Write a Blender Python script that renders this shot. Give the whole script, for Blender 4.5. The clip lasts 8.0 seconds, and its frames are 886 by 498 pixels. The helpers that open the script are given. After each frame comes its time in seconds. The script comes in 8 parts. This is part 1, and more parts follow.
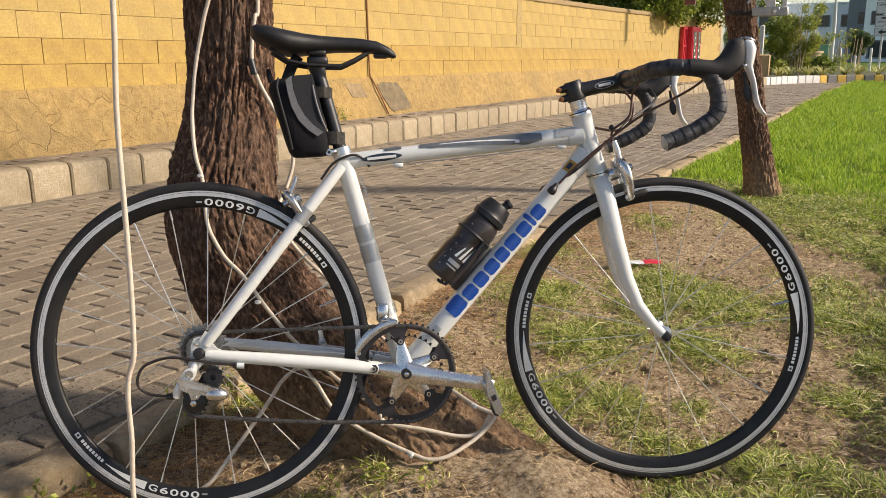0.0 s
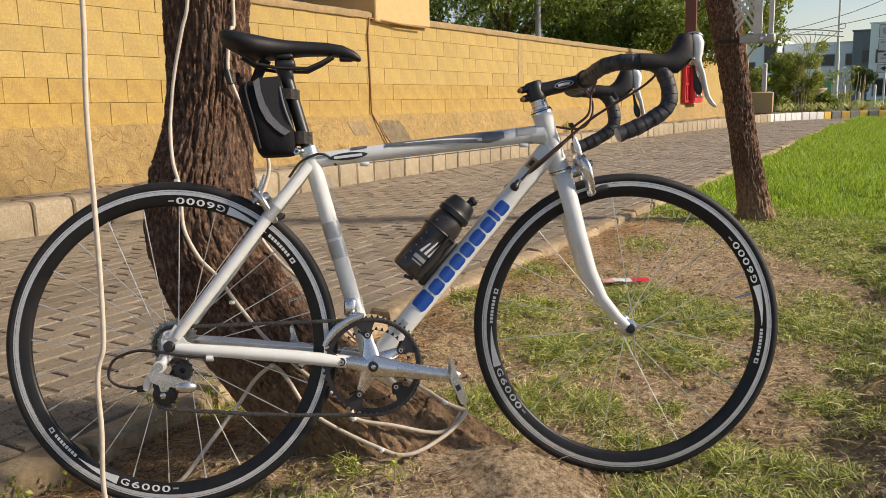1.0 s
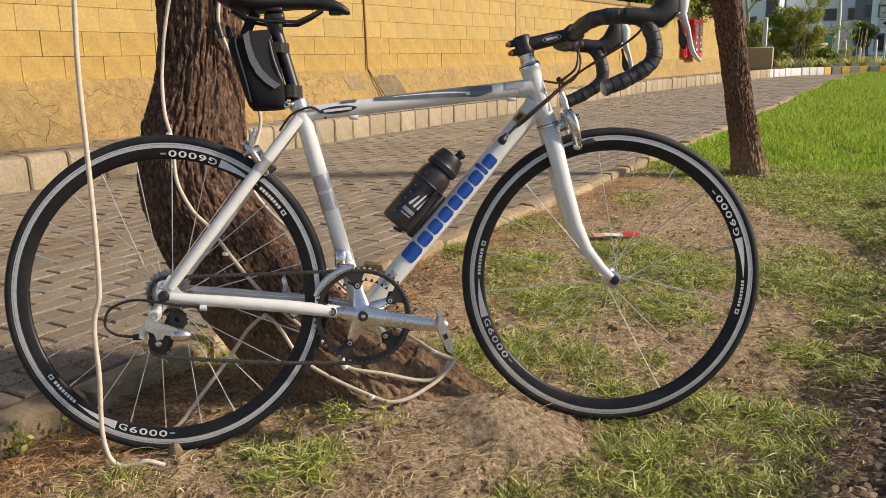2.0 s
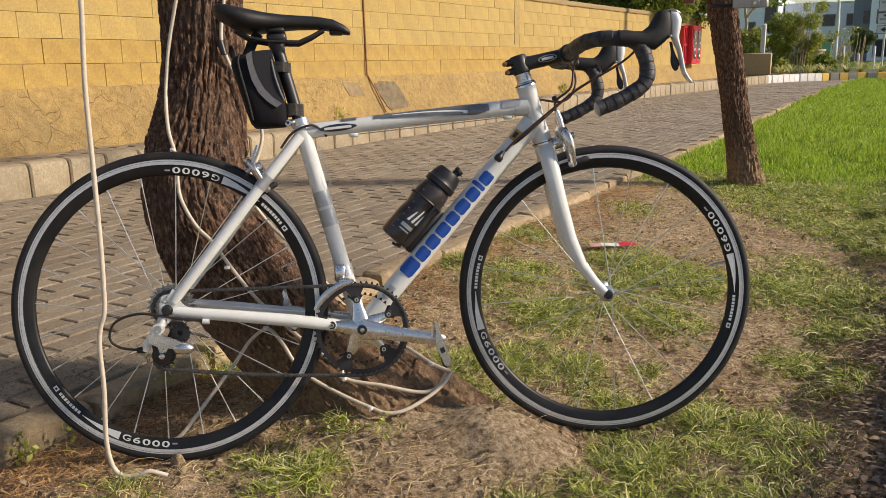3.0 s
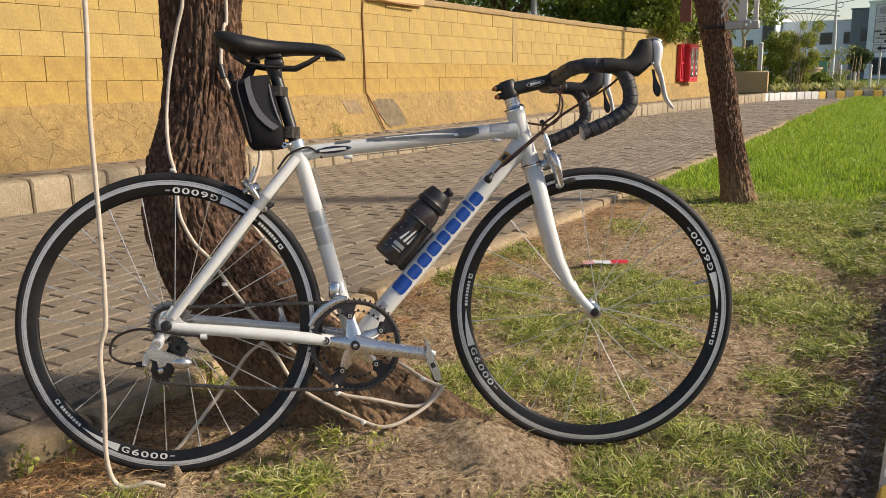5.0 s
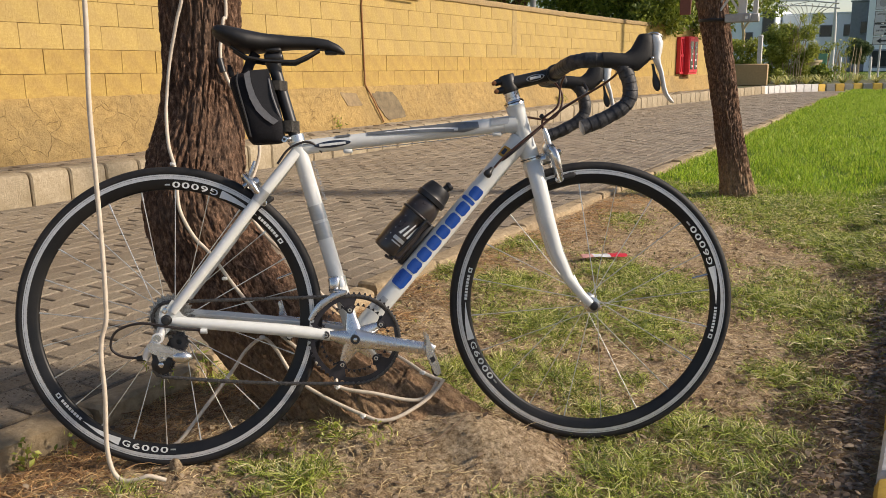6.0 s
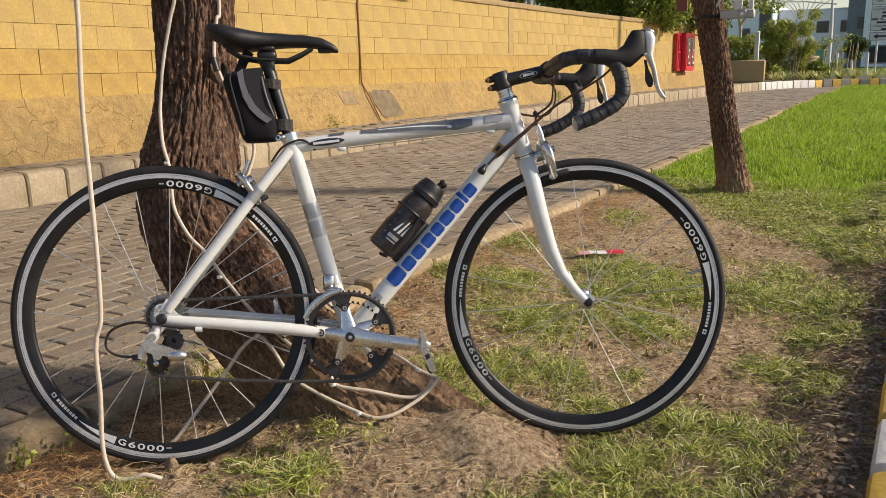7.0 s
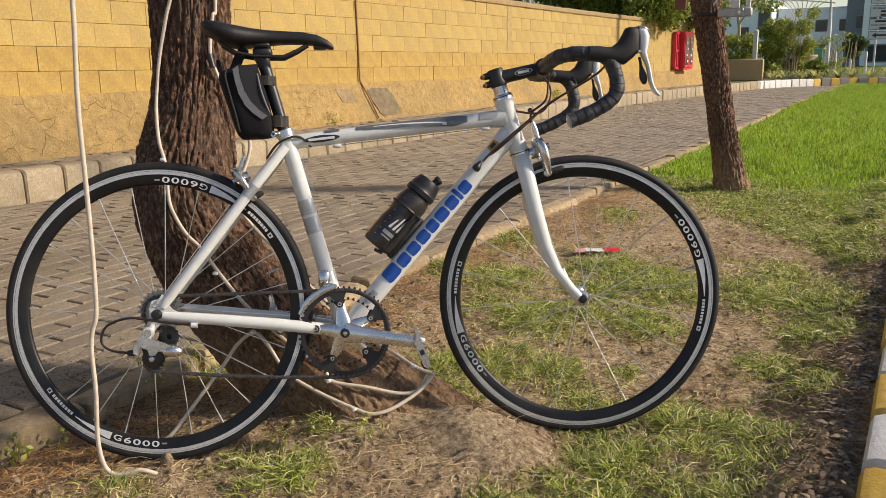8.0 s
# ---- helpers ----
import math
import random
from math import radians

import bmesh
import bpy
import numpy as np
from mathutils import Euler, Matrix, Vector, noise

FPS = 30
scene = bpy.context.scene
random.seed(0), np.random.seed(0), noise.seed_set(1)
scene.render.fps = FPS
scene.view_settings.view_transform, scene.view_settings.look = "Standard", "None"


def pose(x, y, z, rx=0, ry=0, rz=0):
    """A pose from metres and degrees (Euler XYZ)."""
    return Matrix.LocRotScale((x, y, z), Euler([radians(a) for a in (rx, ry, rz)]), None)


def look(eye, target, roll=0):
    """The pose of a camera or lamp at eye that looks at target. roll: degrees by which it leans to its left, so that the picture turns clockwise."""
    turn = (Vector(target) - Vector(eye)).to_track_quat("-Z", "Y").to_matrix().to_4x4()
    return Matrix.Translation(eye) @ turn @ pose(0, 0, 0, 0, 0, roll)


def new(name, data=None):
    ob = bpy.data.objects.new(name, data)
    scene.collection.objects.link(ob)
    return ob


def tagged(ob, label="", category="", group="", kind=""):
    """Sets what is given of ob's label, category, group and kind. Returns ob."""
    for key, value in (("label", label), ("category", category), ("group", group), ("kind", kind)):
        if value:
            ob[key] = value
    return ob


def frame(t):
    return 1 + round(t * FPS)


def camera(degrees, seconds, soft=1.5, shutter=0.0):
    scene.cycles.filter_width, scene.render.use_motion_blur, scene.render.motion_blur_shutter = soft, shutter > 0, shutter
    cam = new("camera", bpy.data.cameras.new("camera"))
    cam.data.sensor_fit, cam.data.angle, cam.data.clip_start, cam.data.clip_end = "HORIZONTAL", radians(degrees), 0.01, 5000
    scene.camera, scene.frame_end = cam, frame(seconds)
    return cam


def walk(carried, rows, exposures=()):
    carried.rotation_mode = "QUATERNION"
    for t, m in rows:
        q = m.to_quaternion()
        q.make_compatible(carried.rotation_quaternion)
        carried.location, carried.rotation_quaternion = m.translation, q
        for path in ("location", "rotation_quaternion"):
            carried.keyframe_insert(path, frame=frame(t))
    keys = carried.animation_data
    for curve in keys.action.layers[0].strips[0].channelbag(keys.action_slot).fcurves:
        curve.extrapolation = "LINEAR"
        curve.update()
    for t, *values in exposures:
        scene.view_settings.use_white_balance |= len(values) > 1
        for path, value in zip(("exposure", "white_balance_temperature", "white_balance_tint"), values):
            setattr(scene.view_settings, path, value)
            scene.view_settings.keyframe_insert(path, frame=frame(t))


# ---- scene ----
cam = camera(56.4, 8.0, 0.5)
PATH = [
    (0, (0.0972, 0.0782, 0.9040), (-0.8779, 1.7637, 0.4460), -0.4),
    (0.5, (0.1700, 0.0973, 0.8580), (-0.8254, 1.8016, 0.5390), -1.2),
    (1, (0.2120, 0.0715, 0.8110), (-0.7959, 1.7624, 0.4570), -1.3),
    (1.5, (0.2335, 0.0577, 0.8030), (-0.7642, 1.7301, 0.3470), -1.4),
    (3, (0.2681, 0.0233, 0.8430), (-0.7243, 1.7004, 0.3940), -1.0),
    (3.5, (0.2784, 0.0048, 0.8570), (-0.7258, 1.6885, 0.4640), -1.0),
    (4, (0.2970, -0.0049, 0.8610), (-0.7032, 1.6796, 0.4620), -1.0),
    (4.5, (0.3087, -0.0144, 0.8670), (-0.6905, 1.6711, 0.4680), -0.9),
    (5, (0.3136, -0.0166, 0.8620), (-0.6806, 1.6687, 0.4500), -0.8),
    (6.5, (0.3135, -0.0196, 0.8680), (-0.6768, 1.6625, 0.4350), -0.8),
    (7, (0.3236, -0.0170, 0.8650), (-0.6636, 1.6670, 0.4310), -1.1),
    (7.5, (0.3296, -0.0172, 0.8590), (-0.6576, 1.6667, 0.4230), -1.0),
    (8, (0.3345, -0.0184, 0.8620), (-0.6496, 1.6664, 0.4240), -1.0),
]
walk(cam, [(t, look(eye, target, roll)) for t, eye, target, roll in PATH],
     [(0, 0.72), (0.5, 0.67), (1.0, 0.56), (1.5, 0.57), (3.5, 0.49), (5.0, 0.54), (8.0, 0.54)])

# ---- light ----
SUN_AZ, SUN_EL = radians(65), radians(30)      # azimuth from +y towards +x
world = bpy.data.worlds.new("sky")
scene.world = world
world.use_nodes = True
wn = world.node_tree.nodes
sky = wn.new("ShaderNodeTexSky")
sky.sky_type = "NISHITA"
sky.sun_disc = False
sky.sun_elevation = SUN_EL
sky.sun_rotation = SUN_AZ
sky.dust_density = 0.7
sky.air_density = 1.0
haze = wn.new("ShaderNodeMix")          # dusty air takes the blue out of the sky
haze.data_type, haze.blend_type = "RGBA", "MULTIPLY"
haze.inputs["Factor"].default_value = 1.0
haze.inputs["B"].default_value = (1.0, 0.92, 0.91, 1)
world.node_tree.links.new(sky.outputs[0], haze.inputs["A"])
world.node_tree.links.new(haze.outputs["Result"], wn["Background"].inputs[0])
wn["Background"].inputs[1].default_value = 0.095
sun = new("sun", bpy.data.lights.new("sun", "SUN"))
sun.data.energy = 3.7
sun.data.angle = radians(4.5)
sun.data.color = (1.0, 0.85, 0.68)
sun.matrix_world = look((30 * math.sin(SUN_AZ), 30 * math.cos(SUN_AZ), 30 * math.tan(SUN_EL)), (0, 0, 0))
# the phone's exposure settles in the first second: see walk()


# ---- materials ----
def material(name):
    m = bpy.data.materials.new(name)
    m.use_nodes = True
    return m, m.node_tree.nodes, m.node_tree.links, m.node_tree.nodes["Principled BSDF"]


def noise_node(n, l, scale, detail=4, rough=0.6, stretch=(1, 1, 1), coord="Object"):
    tc = n.new("ShaderNodeTexCoord")
    mp = n.new("ShaderNodeMapping")
    mp.inputs["Scale"].default_value = stretch
    tx = n.new("ShaderNodeTexNoise")
    tx.inputs["Scale"].default_value = scale
    tx.inputs["Detail"].default_value = detail
    tx.inputs["Roughness"].default_value = rough
    l.new(tc.outputs[coord], mp.inputs[0])
    l.new(mp.outputs[0], tx.inputs["Vector"])
    return tx.outputs["Fac"]


def ramp(n, l, fac, stops):
    r = n.new("ShaderNodeValToRGB")
    e = r.color_ramp.elements
    while len(e) < len(stops):
        e.new(0.5)
    for k, (p, c) in enumerate(stops):
        e[k].position = p
        e[k].color = (*c, 1)
    l.new(fac, r.inputs[0])
    return r.outputs[0]


def mix(n, l, fac, a, b, mode="MIX"):
    x = n.new("ShaderNodeMix")
    x.data_type = "RGBA"
    x.blend_type = mode
    for sock, v in ((x.inputs["Factor"], fac), (x.inputs["A"], a), (x.inputs["B"], b)):
        if isinstance(v, (int, float)):
            sock.default_value = v
        elif isinstance(v, tuple):
            sock.default_value = (*v, 1)
        else:
            l.new(v, sock)
    return x.outputs["Result"]


def surface(name, dark, light, scale=20, rough=0.6, metal=0.0, bump=0.0, bump_scale=None, stretch=(1, 1, 1), stain=None,
            stain_scale=2.0, stain_amount=0.5, vary=0.0, island=0.0, rough_var=0.1, coat=0.0, spec=0.5, lo=0.3, hi=0.7):
    """Two-tone noise surface with a coarser stain, wear in the roughness and a fine bump."""
    m, n, l, b = material(name)
    fine = noise_node(n, l, scale, 6, 0.65, stretch)
    col = ramp(n, l, fine, [(lo, dark), (hi, light)])
    if stain:
        big = noise_node(n, l, stain_scale, 4, 0.6)
        k = ramp(n, l, big, [(0.42, (0, 0, 0)), (0.68, (stain_amount,) * 3)])
        col = mix(n, l, k, col, stain)
    if vary or island:
        if vary:
            src = n.new("ShaderNodeObjectInfo").outputs["Random"]
        else:
            src = n.new("ShaderNodeNewGeometry").outputs["Random Per Island"]
        v = vary or island
        g = ramp(n, l, src, [(0.0, (1 - v,) * 3), (1.0, (1 + v * 0.5,) * 3)])
        col = mix(n, l, 1.0, col, g, "MULTIPLY")
    l.new(col, b.inputs["Base Color"])
    b.inputs["Metallic"].default_value = metal
    rr = n.new("ShaderNodeMapRange")
    l.new(fine, rr.inputs[0])
    rr.inputs[3].default_value = max(0.02, rough - rough_var)
    rr.inputs[4].default_value = min(1, rough + rough_var)
    l.new(rr.outputs[0], b.inputs["Roughness"])
    b.inputs["Coat Weight"].default_value = coat
    b.inputs["Coat Roughness"].default_value = 0.12
    b.inputs["Specular IOR Level"].default_value = spec
    if bump:
        bp = n.new("ShaderNodeBump")
        bp.inputs["Strength"].default_value = bump
        bp.inputs["Distance"].default_value = 0.01
        f = noise_node(n, l, bump_scale or scale * 2, 6, 0.7, stretch)
        l.new(f, bp.inputs["Height"])
        l.new(bp.outputs[0], b.inputs["Normal"])
    return m


def leafy(name, dark, light, rough=0.5, dry=None):
    """Leaves: colour by island, some light through them."""
    m, n, l, b = material(name)
    r = n.new("ShaderNodeNewGeometry").outputs["Random Per Island"]
    stops = [(0.0, dark), (0.75, light)]
    if dry:
        stops = [(0.0, dark), (0.28, tuple(0.75 * a + 0.25 * b for a, b in zip(dark, light))), (0.70, light), (0.92, dry)]
    col = ramp(n, l, r, stops)
    l.new(col, b.inputs["Base Color"])
    b.inputs["Roughness"].default_value = rough
    tr = n.new("ShaderNodeBsdfTranslucent")
    l.new(col, tr.inputs[0])
    mx = n.new("ShaderNodeMixShader")
    mx.inputs[0].default_value = 0.4
    l.new(b.outputs[0], mx.inputs[1])
    l.new(tr.outputs[0], mx.inputs[2])
    l.new(mx.outputs[0], n["Material Output"].inputs[0])
    return m


def soil_material():
    """Dry sandy soil with crumbs, litter and, far off, a green base under the lawn."""
    m, n, l, b = material("soil")
    fine = noise_node(n, l, 60, 10, 0.75)
    col = ramp(n, l, fine, [(0.33, (0.085, 0.052, 0.027)), (0.45, (0.39, 0.285, 0.168)), (0.61, (0.75, 0.59, 0.40))])
    big = noise_node(n, l, 3.2, 6, 0.7)
    col = mix(n, l, ramp(n, l, big, [(0.45, (0, 0, 0)), (0.62, (0.55,) * 3)]), col, (0.27, 0.165, 0.088))
    # specks of dark humus and pale chaff
    speck = noise_node(n, l, 210, 4, 0.6)
    col = mix(n, l, ramp(n, l, speck, [(0.60, (0, 0, 0)), (0.66, (0.75,) * 3)]), col, (0.075, 0.045, 0.028))
    chaff = noise_node(n, l, 150, 3, 0.5, (1, 0.3, 1))
    col = mix(n, l, ramp(n, l, chaff, [(0.63, (0, 0, 0)), (0.68, (0.6,) * 3)]), col, (0.62, 0.50, 0.31))
    # the lawn's own floor beyond the bare strip
    tc = n.new("ShaderNodeTexCoord")
    sep = n.new("ShaderNodeSeparateXYZ")
    l.new(tc.outputs["Object"], sep.inputs[0])
    mr = n.new("ShaderNodeMapRange")
    l.new(sep.outputs["Y"], mr.inputs[0])
    mr.inputs[1].default_value, mr.inputs[2].default_value = 5.2, 6.6
    turf = ramp(n, l, noise_node(n, l, 12, 6, 0.7), [(0.35, (0.055, 0.095, 0.008)), (0.6, (0.14, 0.21, 0.018)), (0.75, (0.28, 0.30, 0.05))])
    col = mix(n, l, mr.outputs[0], col, turf)
    l.new(col, b.inputs["Base Color"])
    b.inputs["Roughness"].default_value = 0.95
    b.inputs["Specular IOR Level"].default_value = 0.2
    bp = n.new("ShaderNodeBump")
    bp.inputs["Strength"].default_value = 1.0
    bp.inputs["Distance"].default_value = 0.016
    l.new(noise_node(n, l, 75, 10, 0.8), bp.inputs["Height"])
    vo = n.new("ShaderNodeTexVoronoi")
    vo.inputs["Scale"].default_value = 95
    l.new(tc.outputs["Object"], vo.inputs["Vector"])
    bp2 = n.new("ShaderNodeBump")
    bp2.inputs["Strength"].default_value = 0.6
    bp2.inputs["Distance"].default_value = 0.006
    bp2.invert = True
    l.new(vo.outputs["Distance"], bp2.inputs["Height"])
    l.new(bp.outputs[0], bp2.inputs["Normal"])
    l.new(bp2.outputs[0], b.inputs["Normal"])
    return m


def plaster_material():
    """Old ochre plaster of the plinth, crazed with cracks and greyed patches."""
    m, n, l, b = material("ochre_plaster")
    fine = noise_node(n, l, 14, 8, 0.7)
    col = ramp(n, l, fine, [(0.3, (0.265, 0.172, 0.058)), (0.7, (0.51, 0.350, 0.132))])
    big = noise_node(n, l, 1.6, 4, 0.6)
    col = mix(n, l, ramp(n, l, big, [(0.45, (0, 0, 0)), (0.7, (0.55,) * 3)]), col, (0.225, 0.165, 0.078))
    tc = n.new("ShaderNodeTexCoord")
    warp = n.new("ShaderNodeTexNoise")
    warp.inputs["Scale"].default_value = 6
    l.new(tc.outputs["Object"], warp.inputs["Vector"])
    va = n.new("ShaderNodeMix")
    va.data_type = "VECTOR"
    va.inputs["Factor"].default_value = 0.13
    l.new(tc.outputs["Object"], va.inputs["A"])
    l.new(warp.outputs["Color"], va.inputs["B"])
    vo = n.new("ShaderNodeTexVoronoi")
    vo.feature = "DISTANCE_TO_EDGE"
    vo.inputs["Scale"].default_value = 6.5
    l.new(va.outputs["Result"], vo.inputs["Vector"])
    where = ramp(n, l, noise_node(n, l, 0.9, 3, 0.5), [(0.38, (0, 0, 0)), (0.50, (1, 1, 1))])
    gaps = ramp(n, l, noise_node(n, l, 6, 4, 0.6), [(0.42, (0, 0, 0)), (0.56, (1, 1, 1))])
    where = mix(n, l, 1.0, where, gaps, "MULTIPLY")
    crack = ramp(n, l, vo.outputs["Distance"], [(0.0, (0.55,) * 3), (0.022, (0, 0, 0))])
    k = mix(n, l, 1.0, where, crack, "MULTIPLY")
    col = mix(n, l, k, col, (0.15, 0.09, 0.036))
    l.new(col, b.inputs["Base Color"])
    b.inputs["Roughness"].default_value = 0.9
    bp = n.new("ShaderNodeBump")
    bp.inputs["Strength"].default_value = 1.0
    bp.inputs["Distance"].default_value = 0.028
    hgt = mix(n, l, k, noise_node(n, l, 22, 8, 0.7), (0, 0, 0))
    l.new(hgt, bp.inputs["Height"])
    l.new(bp.outputs[0], b.inputs["Normal"])
    return m


def bark_material():
    """Furrowed brown bark, dusted with soil round the foot."""
    m, n, l, b = material("bark")
    a = noise_node(n, l, 105, 6, 0.7, (1, 1, 0.4))
    col = ramp(n, l, a, [(0.33, (0.036, 0.021, 0.014)), (0.5, (0.132, 0.075, 0.048)), (0.66, (0.38, 0.235, 0.155))])
    g = noise_node(n, l, 5, 5, 0.65)
    col = mix(n, l, ramp(n, l, g, [(0.5, (0, 0, 0)), (0.72, (0.5,) * 3)]), col, (0.15, 0.115, 0.09))
    tc = n.new("ShaderNodeTexCoord")
    sep = n.new("ShaderNodeSeparateXYZ")
    l.new(tc.outputs["Object"], sep.inputs[0])
    mr = n.new("ShaderNodeMapRange")
    l.new(sep.outputs["Z"], mr.inputs[0])
    mr.inputs[1].default_value, mr.inputs[2].default_value = 0.34, 0.05
    dust = mix(n, l, 1.0, mr.outputs[0], ramp(n, l, noise_node(n, l, 40, 8, 0.75), [(0.36, (0.08,) * 3), (0.58, (0.85,) * 3)]), "MULTIPLY")
    col = mix(n, l, dust, col, (0.40, 0.27, 0.155))
    l.new(col, b.inputs["Base Color"])
    b.inputs["Roughness"].default_value = 0.92
    b.inputs["Specular IOR Level"].default_value = 0.25
    bp = n.new("ShaderNodeBump")
    bp.inputs["Strength"].default_value = 1.0
    bp.inputs["Distance"].default_value = 0.012
    l.new(noise_node(n, l, 130, 8, 0.75, (1, 1, 0.33)), bp.inputs["Height"])
    l.new(bp.outputs[0], b.inputs["Normal"])
    return m


SOIL, PLASTER, BARK = soil_material(), plaster_material(), bark_material()
BLOCK = surface("ochre_block", (0.385, 0.262, 0.076), (0.520, 0.385, 0.134), 42, 0.85, bump=0.6, bump_scale=75, stain=(0.36, 0.25, 0.105), stain_scale=4, vary=0.07)
BLOCK_LOW = surface("orange_ochre_block", (0.378, 0.244, 0.058), (0.510, 0.358, 0.105), 42, 0.85, bump=0.65, bump_scale=75, stain=(0.30, 0.185, 0.07), stain_scale=7, vary=0.06)
COPING = surface("weathered_coping", (0.27, 0.185, 0.088), (0.43, 0.31, 0.15), 22, 0.9, bump=0.35, stain=(0.24, 0.175, 0.10), stain_scale=4.5)
JOINT = surface("wall_joint", (0.27, 0.175, 0.068), (0.39, 0.26, 0.11), 40, 0.95, bump=0.4)
RENDERED = surface("yellow_render", (0.50, 0.35, 0.155), (0.60, 0.43, 0.20), 18, 0.85, bump=0.25, stain=(0.55, 0.38, 0.2))
GREYWALL = surface("grey_render", (0.26, 0.20, 0.16), (0.34, 0.27, 0.21), 12, 0.9, bump=0.2)
PATCH = surface("cement_patch", (0.17, 0.125, 0.07), (0.33, 0.24, 0.13), 14, 0.95, bump=0.5)
PATCH_DARK = surface("dark_cement_patch", (0.115, 0.090, 0.055), (0.235, 0.180, 0.105), 14, 0.95, bump=0.5)
PAVER = surface("brick_paver", (0.175, 0.141, 0.100), (0.40, 0.335, 0.245), 75, 0.68, bump=0.8, bump_scale=150, stain=(0.22, 0.165, 0.115), stain_scale=1.3, stain_amount=0.5, vary=0.22)
PAVER_FAR = surface("brick_paver_joined", (0.175, 0.141, 0.100), (0.40, 0.335, 0.245), 75, 0.68, bump=0.8, bump_scale=150, stain=(0.22, 0.165, 0.115), stain_scale=0.8, stain_amount=0.5, island=0.22)
BED = surface("paving_sand", (0.085, 0.066, 0.045), (0.21, 0.162, 0.108), 80, 0.95, bump=0.4)
KERB = surface("concrete_kerb", (0.28, 0.225, 0.145), (0.46, 0.385, 0.27), 45, 0.9, bump=0.8, bump_scale=90, stain=(0.27, 0.215, 0.13), stain_scale=7, stain_amount=0.8, vary=0.16)
KERB_WHITE = surface("white_kerb_paint", (0.60, 0.585, 0.56), (0.78, 0.77, 0.75), 40, 0.8, bump=0.4, stain=(0.42, 0.40, 0.38), stain_scale=6, vary=0.08)
KERB_YELLOW = surface("yellow_kerb_paint", (0.52, 0.315, 0.035), (0.70, 0.46, 0.07), 40, 0.75, bump=0.4, stain=(0.36, 0.25, 0.10), stain_scale=6, vary=0.12)
KERB_DARK = surface("worn_black_kerb_paint", (0.16, 0.16, 0.15), (0.29, 0.28, 0.26), 40, 0.8, bump=0.4, vary=0.12)
STONE = surface("edging_stone", (0.29, 0.215, 0.12), (0.56, 0.44, 0.28), 30, 0.92, bump=1.0, bump_scale=45, stain=(0.20, 0.14, 0.08), stain_scale=9, vary=0.2)
ASPHALT = surface("asphalt", (0.035, 0.035, 0.036), (0.075, 0.072, 0.07), 90, 0.9, bump=0.5)
GRASS = leafy("grass_blade", (0.055, 0.10, 0.010), (0.58, 0.65, 0.12), 0.45, dry=(0.88, 0.77, 0.45))
LAWN = leafy("lawn_blade", (0.09, 0.19, 0.012), (0.46, 0.65, 0.045), 0.5, dry=(0.62, 0.68, 0.11))
STRAW = leafy("dry_straw", (0.20, 0.115, 0.05), (0.80, 0.65, 0.38), 0.6)
RED_STRAW = leafy("rusty_straw", (0.17, 0.075, 0.035), (0.72, 0.46, 0.21), 0.6)
DARK_CRUMB = surface("dark_crumb", (0.09, 0.065, 0.045), (0.26, 0.195, 0.13), 120, 0.95, island=0.3)
TWIG = surface("twig", (0.10, 0.06, 0.04), (0.26, 0.175, 0.12), 90, 0.9)
LITTER_LEAF = leafy("fallen_leaf", (0.07, 0.048, 0.034), (0.36, 0.27, 0.19), 0.7, dry=(0.50, 0.40, 0.28))
LEAF = leafy("tree_leaf", (0.05, 0.095, 0.012), (0.30, 0.36, 0.055), 0.45)
LEAF_DARK = leafy("dark_leaf", (0.03, 0.055, 0.022), (0.14, 0.19, 0.07), 0.5)
LEAF_LIGHT = leafy("shrub_leaf", (0.12, 0.17, 0.02), (0.48, 0.50, 0.10), 0.45)
LEAF_STRIPE = leafy("striped_leaf", (0.10, 0.15, 0.025), (0.74, 0.70, 0.28), 0.5)
WOOD = surface("bamboo", (0.34, 0.26, 0.15), (0.55, 0.44, 0.28), 20, 0.8)
CORD = surface("white_cable", (0.50, 0.425, 0.335), (0.66, 0.585, 0.48), 60, 0.5, bump=0.1)

WHITE = surface("white_frame_paint", (0.62, 0.645, 0.635), (0.69, 0.71, 0.70), 30, 0.26, stain=(0.60, 0.59, 0.55), stain_scale=9, stain_amount=0.35, coat=0.5, rough_var=0.06)
DECAL_GREY = surface("grey_decal", (0.115, 0.125, 0.135), (0.18, 0.19, 0.20), 80, 0.35, metal=0.3, coat=0.3)
DECAL_SILVER = surface("silver_decal", (0.34, 0.355, 0.36), (0.45, 0.46, 0.46), 80, 0.35, metal=0.4, coat=0.3)
DECAL_BLUE = surface("blue_decal", (0.010, 0.055, 0.30), (0.014, 0.075, 0.36), 80, 0.3, coat=0.3)
DECAL_NAVY = surface("navy_decal", (0.012, 0.018, 0.035), (0.02, 0.028, 0.05), 80, 0.3, coat=0.3)
DECAL_WHITE = surface("white_decal", (0.62, 0.64, 0.64), (0.76, 0.77, 0.76), 80, 0.4)
DECAL_GOLD = surface("gold_badge", (0.42, 0.22, 0.03), (0.55, 0.31, 0.05), 80, 0.4, metal=0.3)
RUBBER = surface("black_rubber", (0.010, 0.0105, 0.012), (0.022, 0.022, 0.024), 40, 0.6, spec=0.3, bump=0.15, bump_scale=300, stain=(0.07, 0.06, 0.05), stain_scale=12, stain_amount=0.25)
RIM_BLACK = surface("black_anodised", (0.006, 0.0065, 0.0075), (0.011, 0.0115, 0.013), 60, 0.42, spec=0.35, stain=(0.05, 0.045, 0.04), stain_scale=10, stain_amount=0.25)
